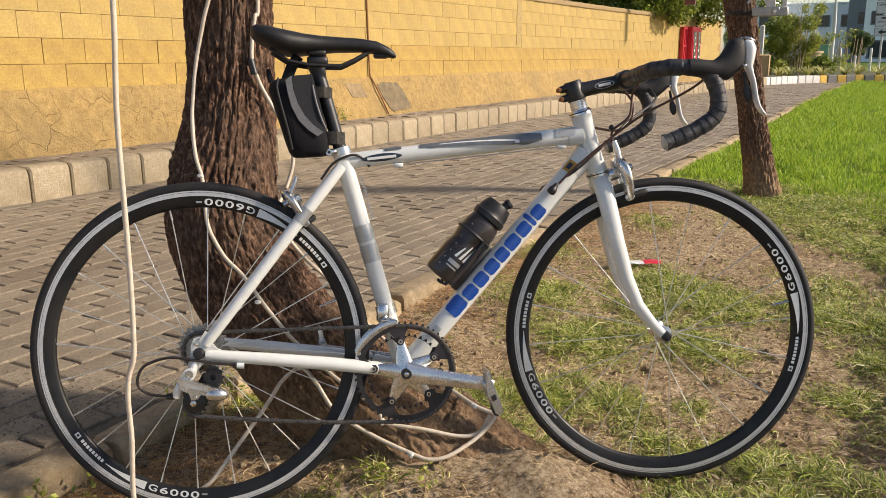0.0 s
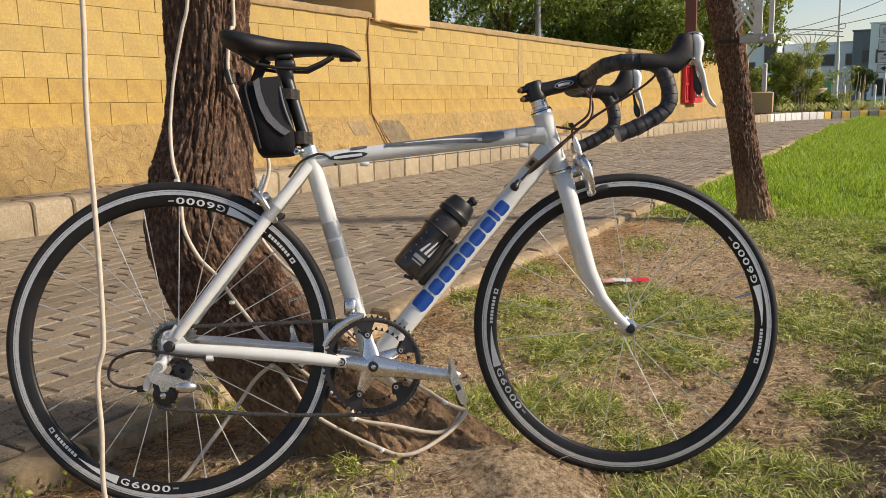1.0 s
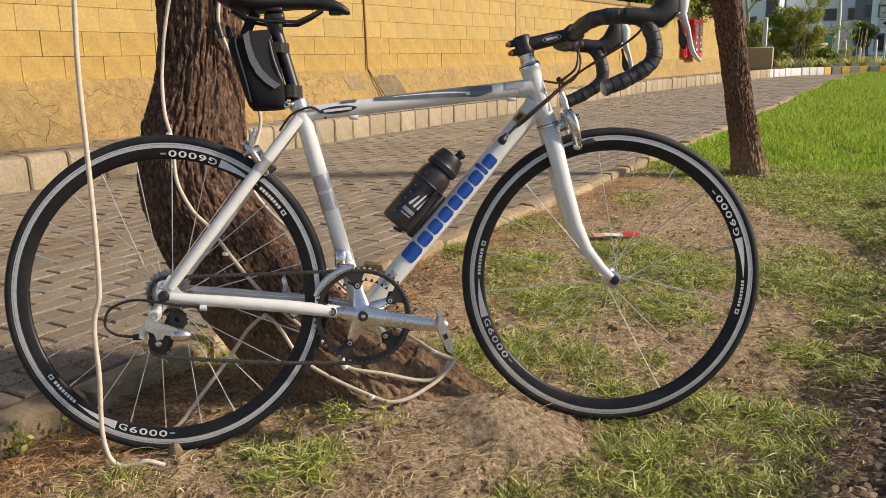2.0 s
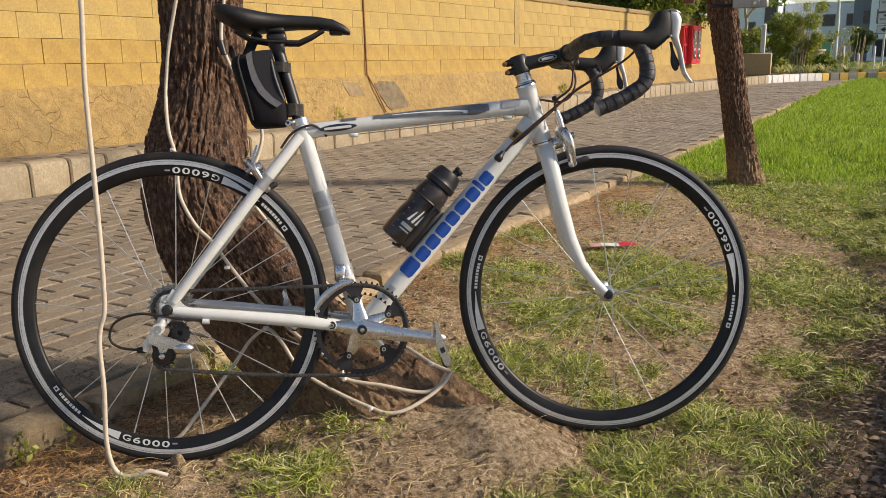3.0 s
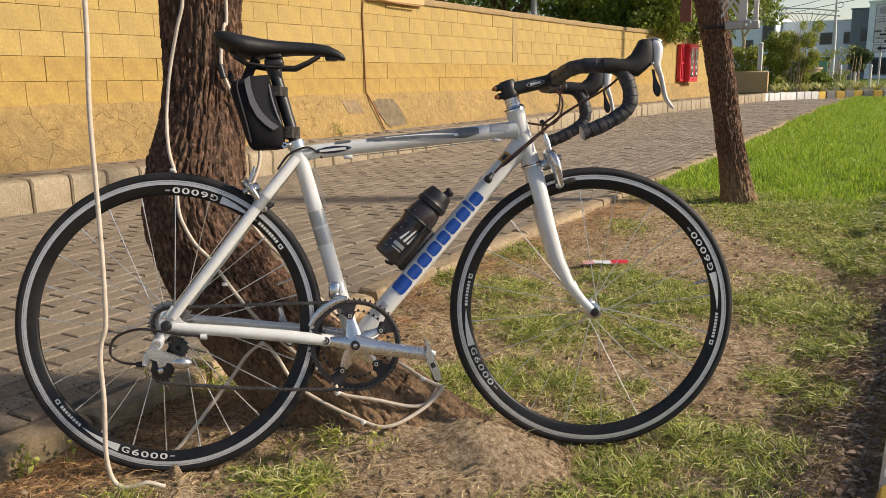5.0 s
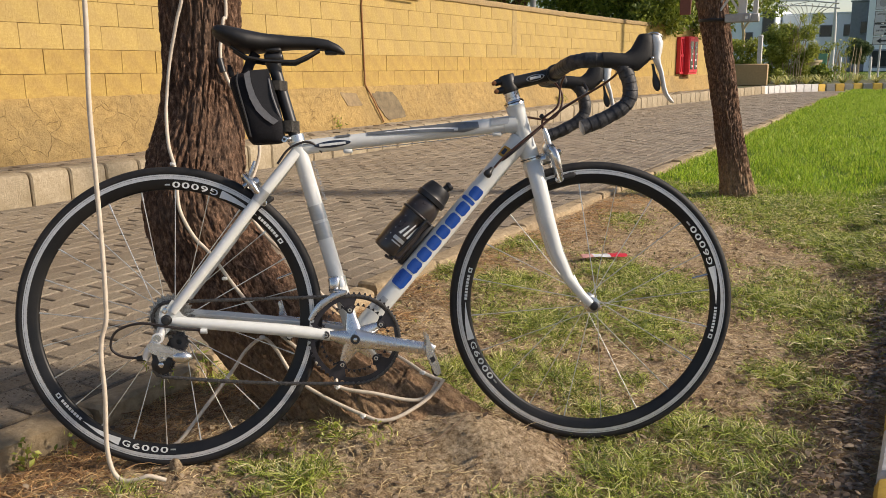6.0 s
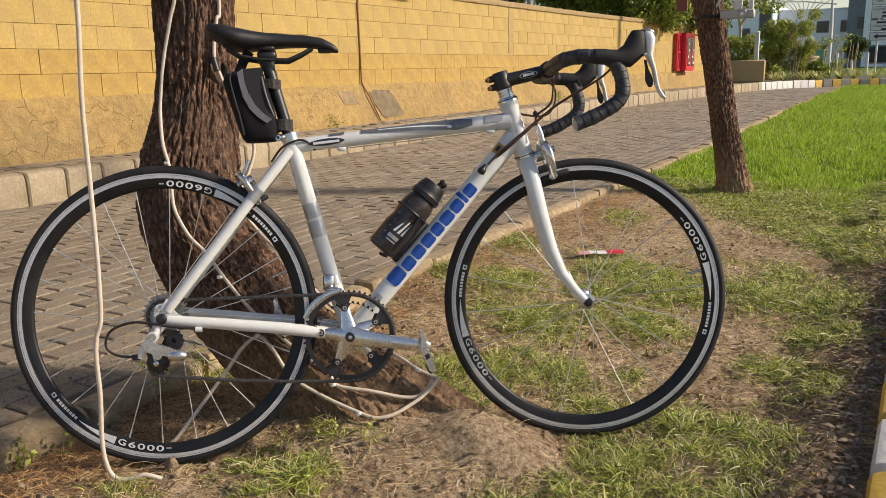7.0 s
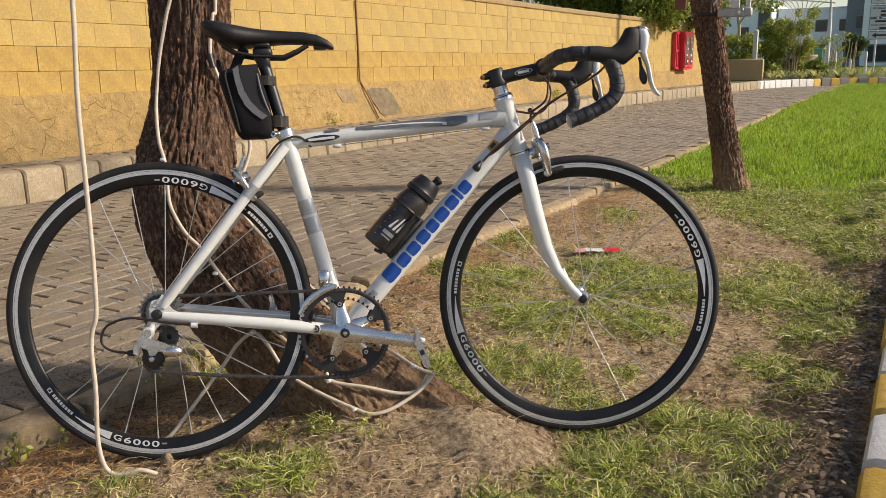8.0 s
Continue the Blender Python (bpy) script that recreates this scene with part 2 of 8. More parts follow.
BRAKE_TRACK = surface("machined_aluminium", (0.52, 0.525, 0.53), (0.66, 0.665, 0.67), 120, 0.45, metal=0.4, rough_var=0.08)
ALLOY = surface("polished_alloy", (0.62, 0.62, 0.62), (0.78, 0.78, 0.78), 40, 0.27, metal=0.95, stain=(0.30, 0.29, 0.27), stain_scale=20, stain_amount=0.4)
LEVER = surface("silver_lever_paint", (0.60, 0.60, 0.59), (0.72, 0.72, 0.71), 40, 0.34, metal=0.25, coat=0.4)
SPOKE = surface("bright_spoke_steel", (0.56, 0.56, 0.55), (0.76, 0.76, 0.74), 60, 0.32, metal=0.75)
STEEL = surface("bright_steel", (0.52, 0.52, 0.52), (0.68, 0.68, 0.67), 50, 0.25, metal=1.0)
CHAIN_STEEL = surface("oily_chain_steel", (0.045, 0.04, 0.036), (0.16, 0.15, 0.14), 200, 0.45, metal=0.8)
COG_STEEL = surface("greasy_cog_steel", (0.14, 0.13, 0.12), (0.62, 0.60, 0.56), 260, 0.4, metal=0.9)
RING_BLACK = surface("black_chainring", (0.010, 0.009, 0.012), (0.020, 0.018, 0.025), 60, 0.42, metal=0.0, stain=(0.07, 0.06, 0.06), stain_scale=25, stain_amount=0.3)
PLASTIC = surface("black_plastic", (0.010, 0.010, 0.011), (0.022, 0.022, 0.024), 60, 0.42)
VINYL = surface("black_saddle_vinyl", (0.010, 0.010, 0.011), (0.018, 0.018, 0.020), 80, 0.46, bump=0.08, bump_scale=500, spec=0.35)
TAPE = surface("black_bar_tape", (0.007, 0.008, 0.011), (0.017, 0.018, 0.023), 50, 0.5, bump=0.2, bump_scale=300, stain=(0.13, 0.13, 0.135), stain_scale=70, stain_amount=0.35)
FABRIC = surface("black_nylon", (0.005, 0.005, 0.007), (0.012, 0.012, 0.016), 250, 0.72, spec=0.2, bump=0.4, bump_scale=700)
FABRIC_GREY = surface("charcoal_nylon", (0.016, 0.017, 0.021), (0.028, 0.029, 0.034), 250, 0.65, spec=0.25, bump=0.4, bump_scale=700)
REFLECTIVE = surface("grey_reflective_tape", (0.13, 0.13, 0.135), (0.19, 0.19, 0.20), 120, 0.45)
VELCRO = surface("worn_velcro", (0.045, 0.041, 0.036), (0.095, 0.088, 0.078), 180, 0.95, bump=0.8, bump_scale=500)
BOTTLE = surface("smoked_bottle_plastic", (0.030, 0.024, 0.022), (0.042, 0.034, 0.031), 20, 0.30, coat=0.2)
CABLE_BLACK = surface("black_cable_housing", (0.012, 0.010, 0.010), (0.03, 0.022, 0.020), 60, 0.4)
CABLE_BROWN = surface("brown_cable_housing", (0.05, 0.022, 0.016), (0.09, 0.04, 0.028), 60, 0.4)
RUST = surface("rusty_bolt", (0.20, 0.075, 0.03), (0.36, 0.15, 0.05), 200, 0.7)

RED = surface("red_cabinet_paint", (0.50, 0.018, 0.035), (0.62, 0.03, 0.05), 20, 0.45)
MAROON = surface("maroon_paint", (0.13, 0.045, 0.035), (0.18, 0.065, 0.05), 20, 0.6)
TAN = surface("tan_concrete", (0.40, 0.28, 0.15), (0.52, 0.37, 0.20), 20, 0.85, bump=0.3)
HOUSE_WHITE = surface("white_house_render", (0.80, 0.85, 0.90), (0.87, 0.91, 0.95), 3, 0.85)
HOUSE_GREY = surface("grey_house_cladding", (0.16, 0.18, 0.21), (0.22, 0.24, 0.27), 3, 0.7)
GLASS_DARK = surface("dark_window_glass", (0.02, 0.026, 0.034), (0.04, 0.05, 0.06), 3, 0.12)
METAL_WHITE = surface("white_painted_metal", (0.55, 0.55, 0.53), (0.68, 0.68, 0.66), 20, 0.5)
METAL_GREY = surface("galvanised_metal", (0.34, 0.34, 0.34), (0.46, 0.46, 0.45), 30, 0.5, metal=0.4)
SIGN_WHITE = surface("sign_board_white", (0.60, 0.62, 0.62), (0.70, 0.71, 0.71), 10, 0.5)
INK = surface("sign_ink", (0.03, 0.03, 0.035), (0.05, 0.05, 0.055), 30, 0.6)
TERRACOTTA = surface("pale_flower_pot", (0.45, 0.36, 0.22), (0.55, 0.45, 0.29), 20, 0.8)
NETTING = surface("green_netting", (0.10, 0.28, 0.20), (0.18, 0.40, 0.30), 40, 0.8)


# ---- mesh helpers ----
class Shape:
    """Verts and faces gathered into one mesh."""

    def __init__(self):
        self.v, self.f = [], []

    def add(self, verts, faces, m=None):
        k = len(self.v)
        self.v += [tuple(m @ Vector(p)) for p in verts] if m else [tuple(p) for p in verts]
        self.f += [tuple(i + k for i in f) for f in faces]
        return self

    def tube(self, pts, r, seg=12, m=None, caps=True, closed=False, flat=1.0, flat_dir=None):
        """Swept tube along pts with one radius or one per point; flat squeezes it across flat_dir."""
        p = [Vector(q) for q in pts]
        n = len(p)
        rad = [r] * n if isinstance(r, (int, float)) else list(r)
        tang = []
        for i in range(n):
            a = p[(i - 1) % n] if closed or i else p[0]
            b = p[(i + 1) % n] if closed or i < n - 1 else p[-1]
            tang.append((b - a).normalized())
        ref = Vector(flat_dir) if flat_dir else (Vector((0, 0, 1)) if abs(tang[0].z) < 0.9 else Vector((1, 0, 0)))
        verts, faces = [], []
        u = (ref - tang[0] * ref.dot(tang[0])).normalized()
        for i in range(n):
            u = (u - tang[i] * u.dot(tang[i])).normalized()
            w = tang[i].cross(u)
            for k in range(seg):
                a = 2 * math.pi * k / seg
                verts.append(p[i] + u * math.cos(a) * rad[i] * flat + w * math.sin(a) * rad[i])
        for i in range(n if closed else n - 1):
            j = (i + 1) % n
            for k in range(seg):
                k2 = (k + 1) % seg
                faces.append((i * seg + k, i * seg + k2, j * seg + k2, j * seg + k))
        if caps and not closed:
            faces.append(tuple(reversed(range(seg))))
            faces.append(tuple(range((n - 1) * seg, n * seg)))
        return self.add(verts, faces, m)

    def lathe(self, origin, axis, profile, seg=32, m=None, closed=False, caps=True):
        """Turn (radius, height) pairs about an axis."""
        q = Vector((0, 0, 1)).rotation_difference(Vector(axis)).to_matrix()
        verts, faces = [], []
        o = Vector(origin)
        for r, h in profile:
            for k in range(seg):
                a = 2 * math.pi * k / seg
                verts.append(o + q @ Vector((r * math.cos(a), r * math.sin(a), h)))
        n = len(profile)
        for i in range(n if closed else n - 1):
            j = (i + 1) % n
            for k in range(seg):
                k2 = (k + 1) % seg
                faces.append((i * seg + k, i * seg + k2, j * seg + k2, j * seg + k))
        if caps and not closed:
            faces.append(tuple(reversed(range(seg))))
            faces.append(tuple(range((n - 1) * seg, n * seg)))
        return self.add(verts, faces, m)

    def box(self, c, s, b=0.0, m=None):
        """Box with chamfered edges: centre, size, chamfer."""
        hx, hy, hz = (q / 2 for q in s)
        b = min(b, hx * 0.9, hy * 0.9, hz * 0.9)
        if b <= 0:
            v = [(c[0] + x * hx, c[1] + y * hy, c[2] + z * hz) for x in (-1, 1) for y in (-1, 1) for z in (-1, 1)]
            f = [(0, 1, 3, 2), (4, 6, 7, 5), (0, 4, 5, 1), (2, 3, 7, 6), (0, 2, 6, 4), (1, 5, 7, 3)]
            return self.add(v, f, m)
        v, idx = [], {}
        for x in (-1, 1):
            for y in (-1, 1):
                for z in (-1, 1):
                    for ax in range(3):
                        p = [x * (hx - b), y * (hy - b), z * (hz - b)]
                        p[ax] = (x * hx, y * hy, z * hz)[ax]
                        idx[(x, y, z, ax)] = len(v)
                        v.append((c[0] + p[0], c[1] + p[1], c[2] + p[2]))
        f = []
        for ax in range(3):
            o1, o2 = (ax + 1) % 3, (ax + 2) % 3
            for s0 in (-1, 1):
                loop = []
                for a, bb in ((-1, -1), (1, -1), (1, 1), (-1, 1)):
                    k = [0, 0, 0]
                    k[ax], k[o1], k[o2] = s0, a, bb
                    loop.append(idx[(*k, ax)])
                f.append(tuple(loop if s0 > 0 else reversed(loop)))
        for ax in range(3):
            o1, o2 = (ax + 1) % 3, (ax + 2) % 3
            for a in (-1, 1):
                for bb in (-1, 1):
                    k0, k1 = [0, 0, 0], [0, 0, 0]
                    k0[ax], k0[o1], k0[o2] = -1, a, bb
                    k1[ax], k1[o1], k1[o2] = 1, a, bb
                    q = (idx[(*k0, o1)], idx[(*k1, o1)], idx[(*k1, o2)], idx[(*k0, o2)])
                    f.append(q if a * bb > 0 else tuple(reversed(q)))
        for x in (-1, 1):
            for y in (-1, 1):
                for z in (-1, 1):
                    q = (idx[(x, y, z, 0)], idx[(x, y, z, 1)], idx[(x, y, z, 2)])
                    f.append(q if x * y * z > 0 else tuple(reversed(q)))
        return self.add(v, f, m)

    def loft(self, rings, m=None, caps=True):
        seg = len(rings[0])
        verts = [p for r in rings for p in r]
        faces = []
        for i in range(len(rings) - 1):
            for k in range(seg):
                k2 = (k + 1) % seg
                faces.append((i * seg + k, i * seg + k2, (i + 1) * seg + k2, (i + 1) * seg + k))
        if caps:
            faces.append(tuple(reversed(range(seg))))
            faces.append(tuple(range((len(rings) - 1) * seg, len(rings) * seg)))
        return self.add(verts, faces, m)

    def plate(self, outline, y0, y1, m=None):
        """A flat plate cut to an (x, z) outline between two y."""
        n = len(outline)
        v = [(x, y0, z) for x, z in outline] + [(x, y1, z) for x, z in outline]
        f = [tuple(range(n)), tuple(reversed(range(n, 2 * n)))]
        f += [(i, i + n, (i + 1) % n + n, (i + 1) % n) for i in range(n)]
        return self.add(v, f, m)

    def mesh(self, name, smooth=40):
        me = bpy.data.meshes.new(name)
        me.from_pydata(self.v, [], self.f)
        bm = bmesh.new()
        bm.from_mesh(me)
        bmesh.ops.recalc_face_normals(bm, faces=bm.faces)
        bm.to_mesh(me)
        bm.free()
        if smooth:
            me.shade_smooth()
            me.set_sharp_from_angle(angle=radians(smooth))
        return me


def part(name, shape, mat, parent=None, label="", smooth=40, m=None):
    """Link a shape as one mesh object, under a thing or a part if given."""
    me = shape.mesh(name, smooth) if isinstance(shape, Shape) else shape
    if mat and not me.materials:
        me.materials.append(mat)
    ob = new(name, me)
    if m:
        ob.matrix_basis = m
    if parent:
        ob.parent = parent
    return tagged(ob, label)


def thing(name, label, category, m=None, group="", kind=""):
    ob = new(name)
    ob.empty_display_size = 0.1
    if m:
        ob.matrix_basis = m
    return tagged(ob, label, category, group, kind)


def raw_mesh(name, verts, faces, mat, smooth=False):
    """Mesh straight from arrays, for grass and leaves."""
    me = bpy.data.meshes.new(name)
    me.from_pydata(verts.tolist() if hasattr(verts, "tolist") else verts, [], faces.tolist() if hasattr(faces, "tolist") else faces)
    me.materials.append(mat)
    if smooth:
        me.shade_smooth()
    return me


def text_mesh(body, size, mat, depth=0.0005, fat=0.0):
    cu = bpy.data.curves.new("lettering", "FONT")
    cu.body, cu.size, cu.extrude, cu.offset = body, size, depth, fat
    cu.align_x = "LEFT"
    tmp = new("lettering", cu)
    me = bpy.data.meshes.new_from_object(tmp.evaluated_get(bpy.context.evaluated_depsgraph_get()))
    bpy.data.objects.remove(tmp)
    me.materials.append(mat)
    return me


rng = np.random.default_rng(7)


def smoothstep(a, b, x):
    t = np.clip((x - a) / (b - a), 0, 1)
    return t * t * (3 - 2 * t)


# ---- plan of the street: y runs along it, x across ----
def edge_x(y):
    """Middle line of the flush edging between the paving and the planted strip."""
    return np.interp(y, [-3, 1.3, 1.7, 3, 6, 9, 13, 22, 29], [-1.50, -1.50, -1.535, -1.55, -1.585, -1.635, -1.765, -1.955, -1.935])


def ground_z(x, y):
    """Lumpy soil: a mound at the foot of the tree, a slight fall towards the kerb."""
    z = -0.012 - 0.022 * smoothstep(-1.1, -0.3, x) * (1 - smoothstep(3.0, 5.0, y)) + 0.078 * smoothstep(0.0, 0.26, x)
    z += 0.052 * math.exp(-(((x + 0.80) / 0.26) ** 2 + ((y - 1.62) / 0.20) ** 2))
    lump = math.exp(-((((x + 0.49) / 0.15) ** 2 + ((y - 1.60) / 0.11) ** 2) ** 1.6))
    z += 0.052 * lump
    z += 0.012 * noise.noise((x * 3.1, y * 3.1, 0.3)) + 0.008 * noise.noise((x * 9, y * 9, 4.1)) + 0.004 * noise.noise((x * 27, y * 27, 2.2))
    z -= 0.012 * math.exp(-(((x + 1.10) / 0.16) ** 2 + ((y - 1.17) / 0.14) ** 2)) + 0.013 * math.exp(-(((x + 0.34) / 0.18) ** 2 + ((y - 1.78) / 0.16) ** 2))
    z -= 0.030 * math.exp(-((x + 1.46) / 0.17) ** 2) * (1 - float(smoothstep(2.0, 3.2, y)))
    clod = noise.noise((x * 21, y * 21, 7.7))
    z += (1 - 0.8 * lump) * (0.014 * max(0.0, clod - 0.05) + 0.0045 * noise.noise((x * 55, y * 55, 3.1)) + 0.0028 * noise.noise((x * 105, y * 105, 8.1)))
    return float(z)


KERB_LINE = [(-4.82, -2), (-4.82, 14), (-4.78, 16.5), (-4.58, 19), (-4.36, 21), (-4.14, 23.5), (-3.86, 25.6), (-3.3, 27), (-2.6, 27.95),
             (-1.7, 28.6), (-0.6, 29.2), (1.5, 30.2), (6, 31.8)]
WALL_LINE = [(-5.6, -3), (-5.6, 14.5), (-5.53, 17), (-5.36, 19.5), (-5.16, 22), (-4.98, 24.2)]


def along(line, s):
    """Point and heading (radians from +y towards +x) at the distance s along a polyline."""
    for (x0, y0), (x1, y1) in zip(line, line[1:]):
        d = math.hypot(x1 - x0, y1 - y0)
        if s <= d or (x1, y1) == line[-1]:
            f = s / d
            return x0 + (x1 - x0) * f, y0 + (y1 - y0) * f, math.atan2(x1 - x0, y1 - y0)
        s -= d


def length(line):
    return sum(math.hypot(x1 - x0, y1 - y0) for (x0, y0), (x1, y1) in zip(line, line[1:]))


# ground: one sheet, fine near the bicycle, coarse to the horizon
def make_ground():
    xs = np.concatenate([[-900, -300, -90, -30, -12, -6.2, -4.9, -4.7, -3, -1.66, -1.60], np.arange(-1.54, 0.46, 0.0095), [0.5, 0.7, 1.2, 3, 8, 30, 90, 300, 900]])
    ys = np.concatenate([[-300, -60, -10, -2, 0], np.arange(0.4, 0.7, 0.05), np.arange(0.7, 2.9, 0.0095), np.arange(2.9, 3.0, 0.013), np.arange(3.0, 4.4, 0.028), np.arange(4.4, 8, 0.12), np.arange(8, 33, 1.0), [35, 45, 70, 150, 400, 1200]])
    verts = []
    for y in ys:
        ex = float(edge_x(y))
        for x in xs:
            if -5.7 < x < ex + 0.02 and y < 29.5:
                z = -0.10
            elif 0.34 < x:
                z = -0.07
            elif x > -1.6 and x < 0.34 and 0 <= y < 8.5:
                z = ground_z(x, y)
            else:
                z = -0.015
            verts.append((x, y, z))
    nx = len(xs)
    faces = [(j * nx + i, j * nx + i + 1, (j + 1) * nx + i + 1, (j + 1) * nx + i) for j in range(len(ys) - 1) for i in range(nx - 1)]
    me = raw_mesh("ground", verts, faces, SOIL, True)
    return tagged(new("ground", me), "dry sandy soil strip with crumbs and a mound at the tree", "ground", kind="structure")


make_ground()

# paving: sand bed, pavers follow at the end of the file
bed = Shape()
ys = np.linspace(-2, 29.6, 60)
ring = []
for y in ys:
    ring.append([(-4.86, y, -0.05), (float(edge_x(y)) - 0.03, y, -0.05), (float(edge_x(y)) - 0.03, y, -0.0075), (-4.86, y, -0.0075)])
bed.loft(ring)
pavement = part("pavement", bed, BED, None, "tan brick-paved path with worn sandy joints", 0)
tagged(pavement, category="pavement", kind="structure")

# sidewalk slab between the raised kerb and the wall, and the bed behind the far kerb
slab = Shape()
n = 90
ring = []
for i in range(n):
    s = length(KERB_LINE[:8]) * i / (n - 1)
    x, y, h = along(KERB_LINE, s)
    wide = 1.0 if y < 24 else 3.2
    bx, by = x - wide * math.cos(h), y + wide * math.sin(h)
    fx, fy = x - 0.05 * math.cos(h), y + 0.05 * math.sin(h)
    ring.append([(bx, by, -0.05), (fx, fy, -0.05), (fx, fy, 0.185), (bx, by, 0.185)])
slab.loft(ring)
sidewalk = tagged(part("sidewalk", slab, BED, None, "raised narrow paved footway along the ochre wall", 0), category="sidewalk", kind="structure")
verge = Shape()
ring = []
for i in range(40):
    s = length(KERB_LINE[:6]) + (length(KERB_LINE) - length(KERB_LINE[:6])) * i / 39
    x, y, h = along(KERB_LINE, s)
    bx, by = x - 6.0 * math.cos(h), y + 6.0 * math.sin(h)
    fx, fy = x - 0.08 * math.cos(h), y + 0.08 * math.sin(h)
    ring.append([(bx, by, -0.05), (fx, fy, -0.05), (fx, fy, 0.19), (bx, by, 0.21)])
verge.loft(ring)
GREENBED = surface("planted_bed", (0.05, 0.06, 0.02), (0.14, 0.15, 0.05), 6, 0.95, bump=0.6, stain=(0.16, 0.11, 0.06), stain_scale=1.2)
tagged(part("planting_bed", verge, GREENBED, None, "planted bed of soil and low greenery behind the kerb", 0), category="planting bed", kind="structure")
road = Shape()
road.box((4.2, 12, -0.06), (7.6, 60, 0.04))
tagged(part("road", road, ASPHALT, None, "dark asphalt road beyond the striped kerb", 0), category="road", kind="structure")


# ---- ochre block wall ----
def wall_drop(y):
    return -0.005 * (y - 5)


wall = thing("wall_west", "ochre-painted concrete block wall with a cracked plaster plinth", "wall", kind="structure")
LW = length(WALL_LINE)
core, plinth, coping = Shape(), Shape(), Shape()
rc, rp, rt = [], [], []
N = 240
for i in range(N + 1):
    x, y, h = along(WALL_LINE, LW * i / N)
    cx, cy = math.cos(h), -math.sin(h)
    d = wall_drop(y)
    rough = 0.010 * noise.noise((y * 2.3, 0, 7)) + 0.006 * noise.noise((y * 9, 0, 3))

    def at(off, z):
        return (x + cx * off, y + cy * off, z)
    rc.append([at(-0.22, 0), at(-0.009, 0), at(-0.009, 1.80 + d), at(-0.22, 1.80 + d)])
    foot = 0.17 + 0.03 * noise.noise((y * 0.8, 2, 1))
    rp.append([at(-0.1, 0.1), at(foot, 0.1), at(foot + rough, 0.22), at(foot * 0.72 + rough, 0.36 + d), at(foot * 0.36 + rough * 0.7, 0.52 + d),
               at(0.026 + rough, 0.650 + d + rough * 1.6), at(0.006, 0.672 + d + rough * 1.6), at(-0.1, 0.675 + d)])
    e1_, e2_ = 0.010 * noise.noise((y * 3.1, 5, 1)), 0.012 * noise.noise((y * 5.3, 8, 1))
    rt.append([at(-0.26, 1.79 + d), at(0.022 + e1_, 1.785 + d + e2_), at(0.030 + e1_, 1.81 + d + e2_ * 0.6), at(0.026 + e2_, 1.855 + d + e1_), at(0.0, 1.868 + d + e2_), at(-0.26, 1.868 + d)])
core.loft(rc)
plinth.loft(rp)
coping.loft(rt)
part("core", core, JOINT, wall, "", 0)
part("plinth", plinth, PLASTER, wall, "flared ochre plaster plinth with crazed cracks", 30)
part("coping", coping, COPING, wall, "weathered cement coping", 35)
# grey cement repairs on the plinth either side of the cable
for (y0, y1, z0, z1, mat) in ((7.72, 8.02, 0.44, 0.61, PATCH), (8.36, 8.84, 0.25, 0.58, PATCH_DARK)):
    sh = Shape()
    pts = []
    for k in range(30):
        a = 2 * math.pi * k / 30
        rr = 1 + 0.12 * noise.noise((math.cos(a) * 2, math.sin(a) * 2, y0)) + 0.10 * noise.noise((math.cos(a) * 6, math.sin(a) * 6, y0 + 3))
        c, s = math.cos(a), math.sin(a)
        c, s = math.copysign(abs(c) ** 0.35, c) * rr, math.copysign(abs(s) ** 0.35, s) * rr
        pts.append(((y0 + y1) / 2 + c * (y1 - y0) / 2 - 0.22 * s * (z1 - z0), (z0 + z1) / 2 + s * (z1 - z0) / 2))
    face, back = [], []
    for yy, zz in pts:
        off = 0.17 * np.interp(zz, [0.22, 0.36, 0.52, 0.655], [1, 0.72, 0.36, 0.07]) + 0.004
        face.append((-5.6 + off, yy, zz))
        back.append((-5.6 + off - 0.05, yy, zz))
    sh.loft([back, face])
    part("cement_patch", sh, mat, wall, "grey cement repair", 0)

# darker vertical strip laid on the blocks below the coping
DARK_STRIP = surface("dark_strip", (0.27, 0.195, 0.085), (0.42, 0.31, 0.135), 16, 0.95, bump=0.4, stain=(0.47, 0.345, 0.13), stain_scale=5)
sh = Shape()
bands = []
for k in range(25):
    z = 1.785 + wall_drop(12.4) - 0.70 * k / 24
    w = 0.085 + 0.012 * noise.noise((z * 9, 1, 4))
    c = 12.37 + 0.010 * noise.noise((z * 6, 3, 2))
    bands.append([(-5.607, c - w, z), (-5.5935, c - w, z), (-5.5935, c + w, z), (-5.607, c + w, z)])
sh.loft(bands)
part("stain", sh, DARK_STRIP, wall, "dark vertical strip on the blocks", 0)

# house corner that juts over the wall, and the wall behind it
house = thing("house", "yellow rendered house corner jutting over the wall", "house")
sh = Shape()
sh.box((-6.18, 8.90, 3.23), (1.30, 1.22, 2.98), 0.012)
part("bay", sh, RENDERED, house, "smooth yellow render", 30)
sh = Shape()
sh.box((-9.2, 3.8, 2.6), (5.2, 9.6, 5.2), 0.02)
part("side_wall", sh, GREYWALL, house, "dull grey-brown render", 30)

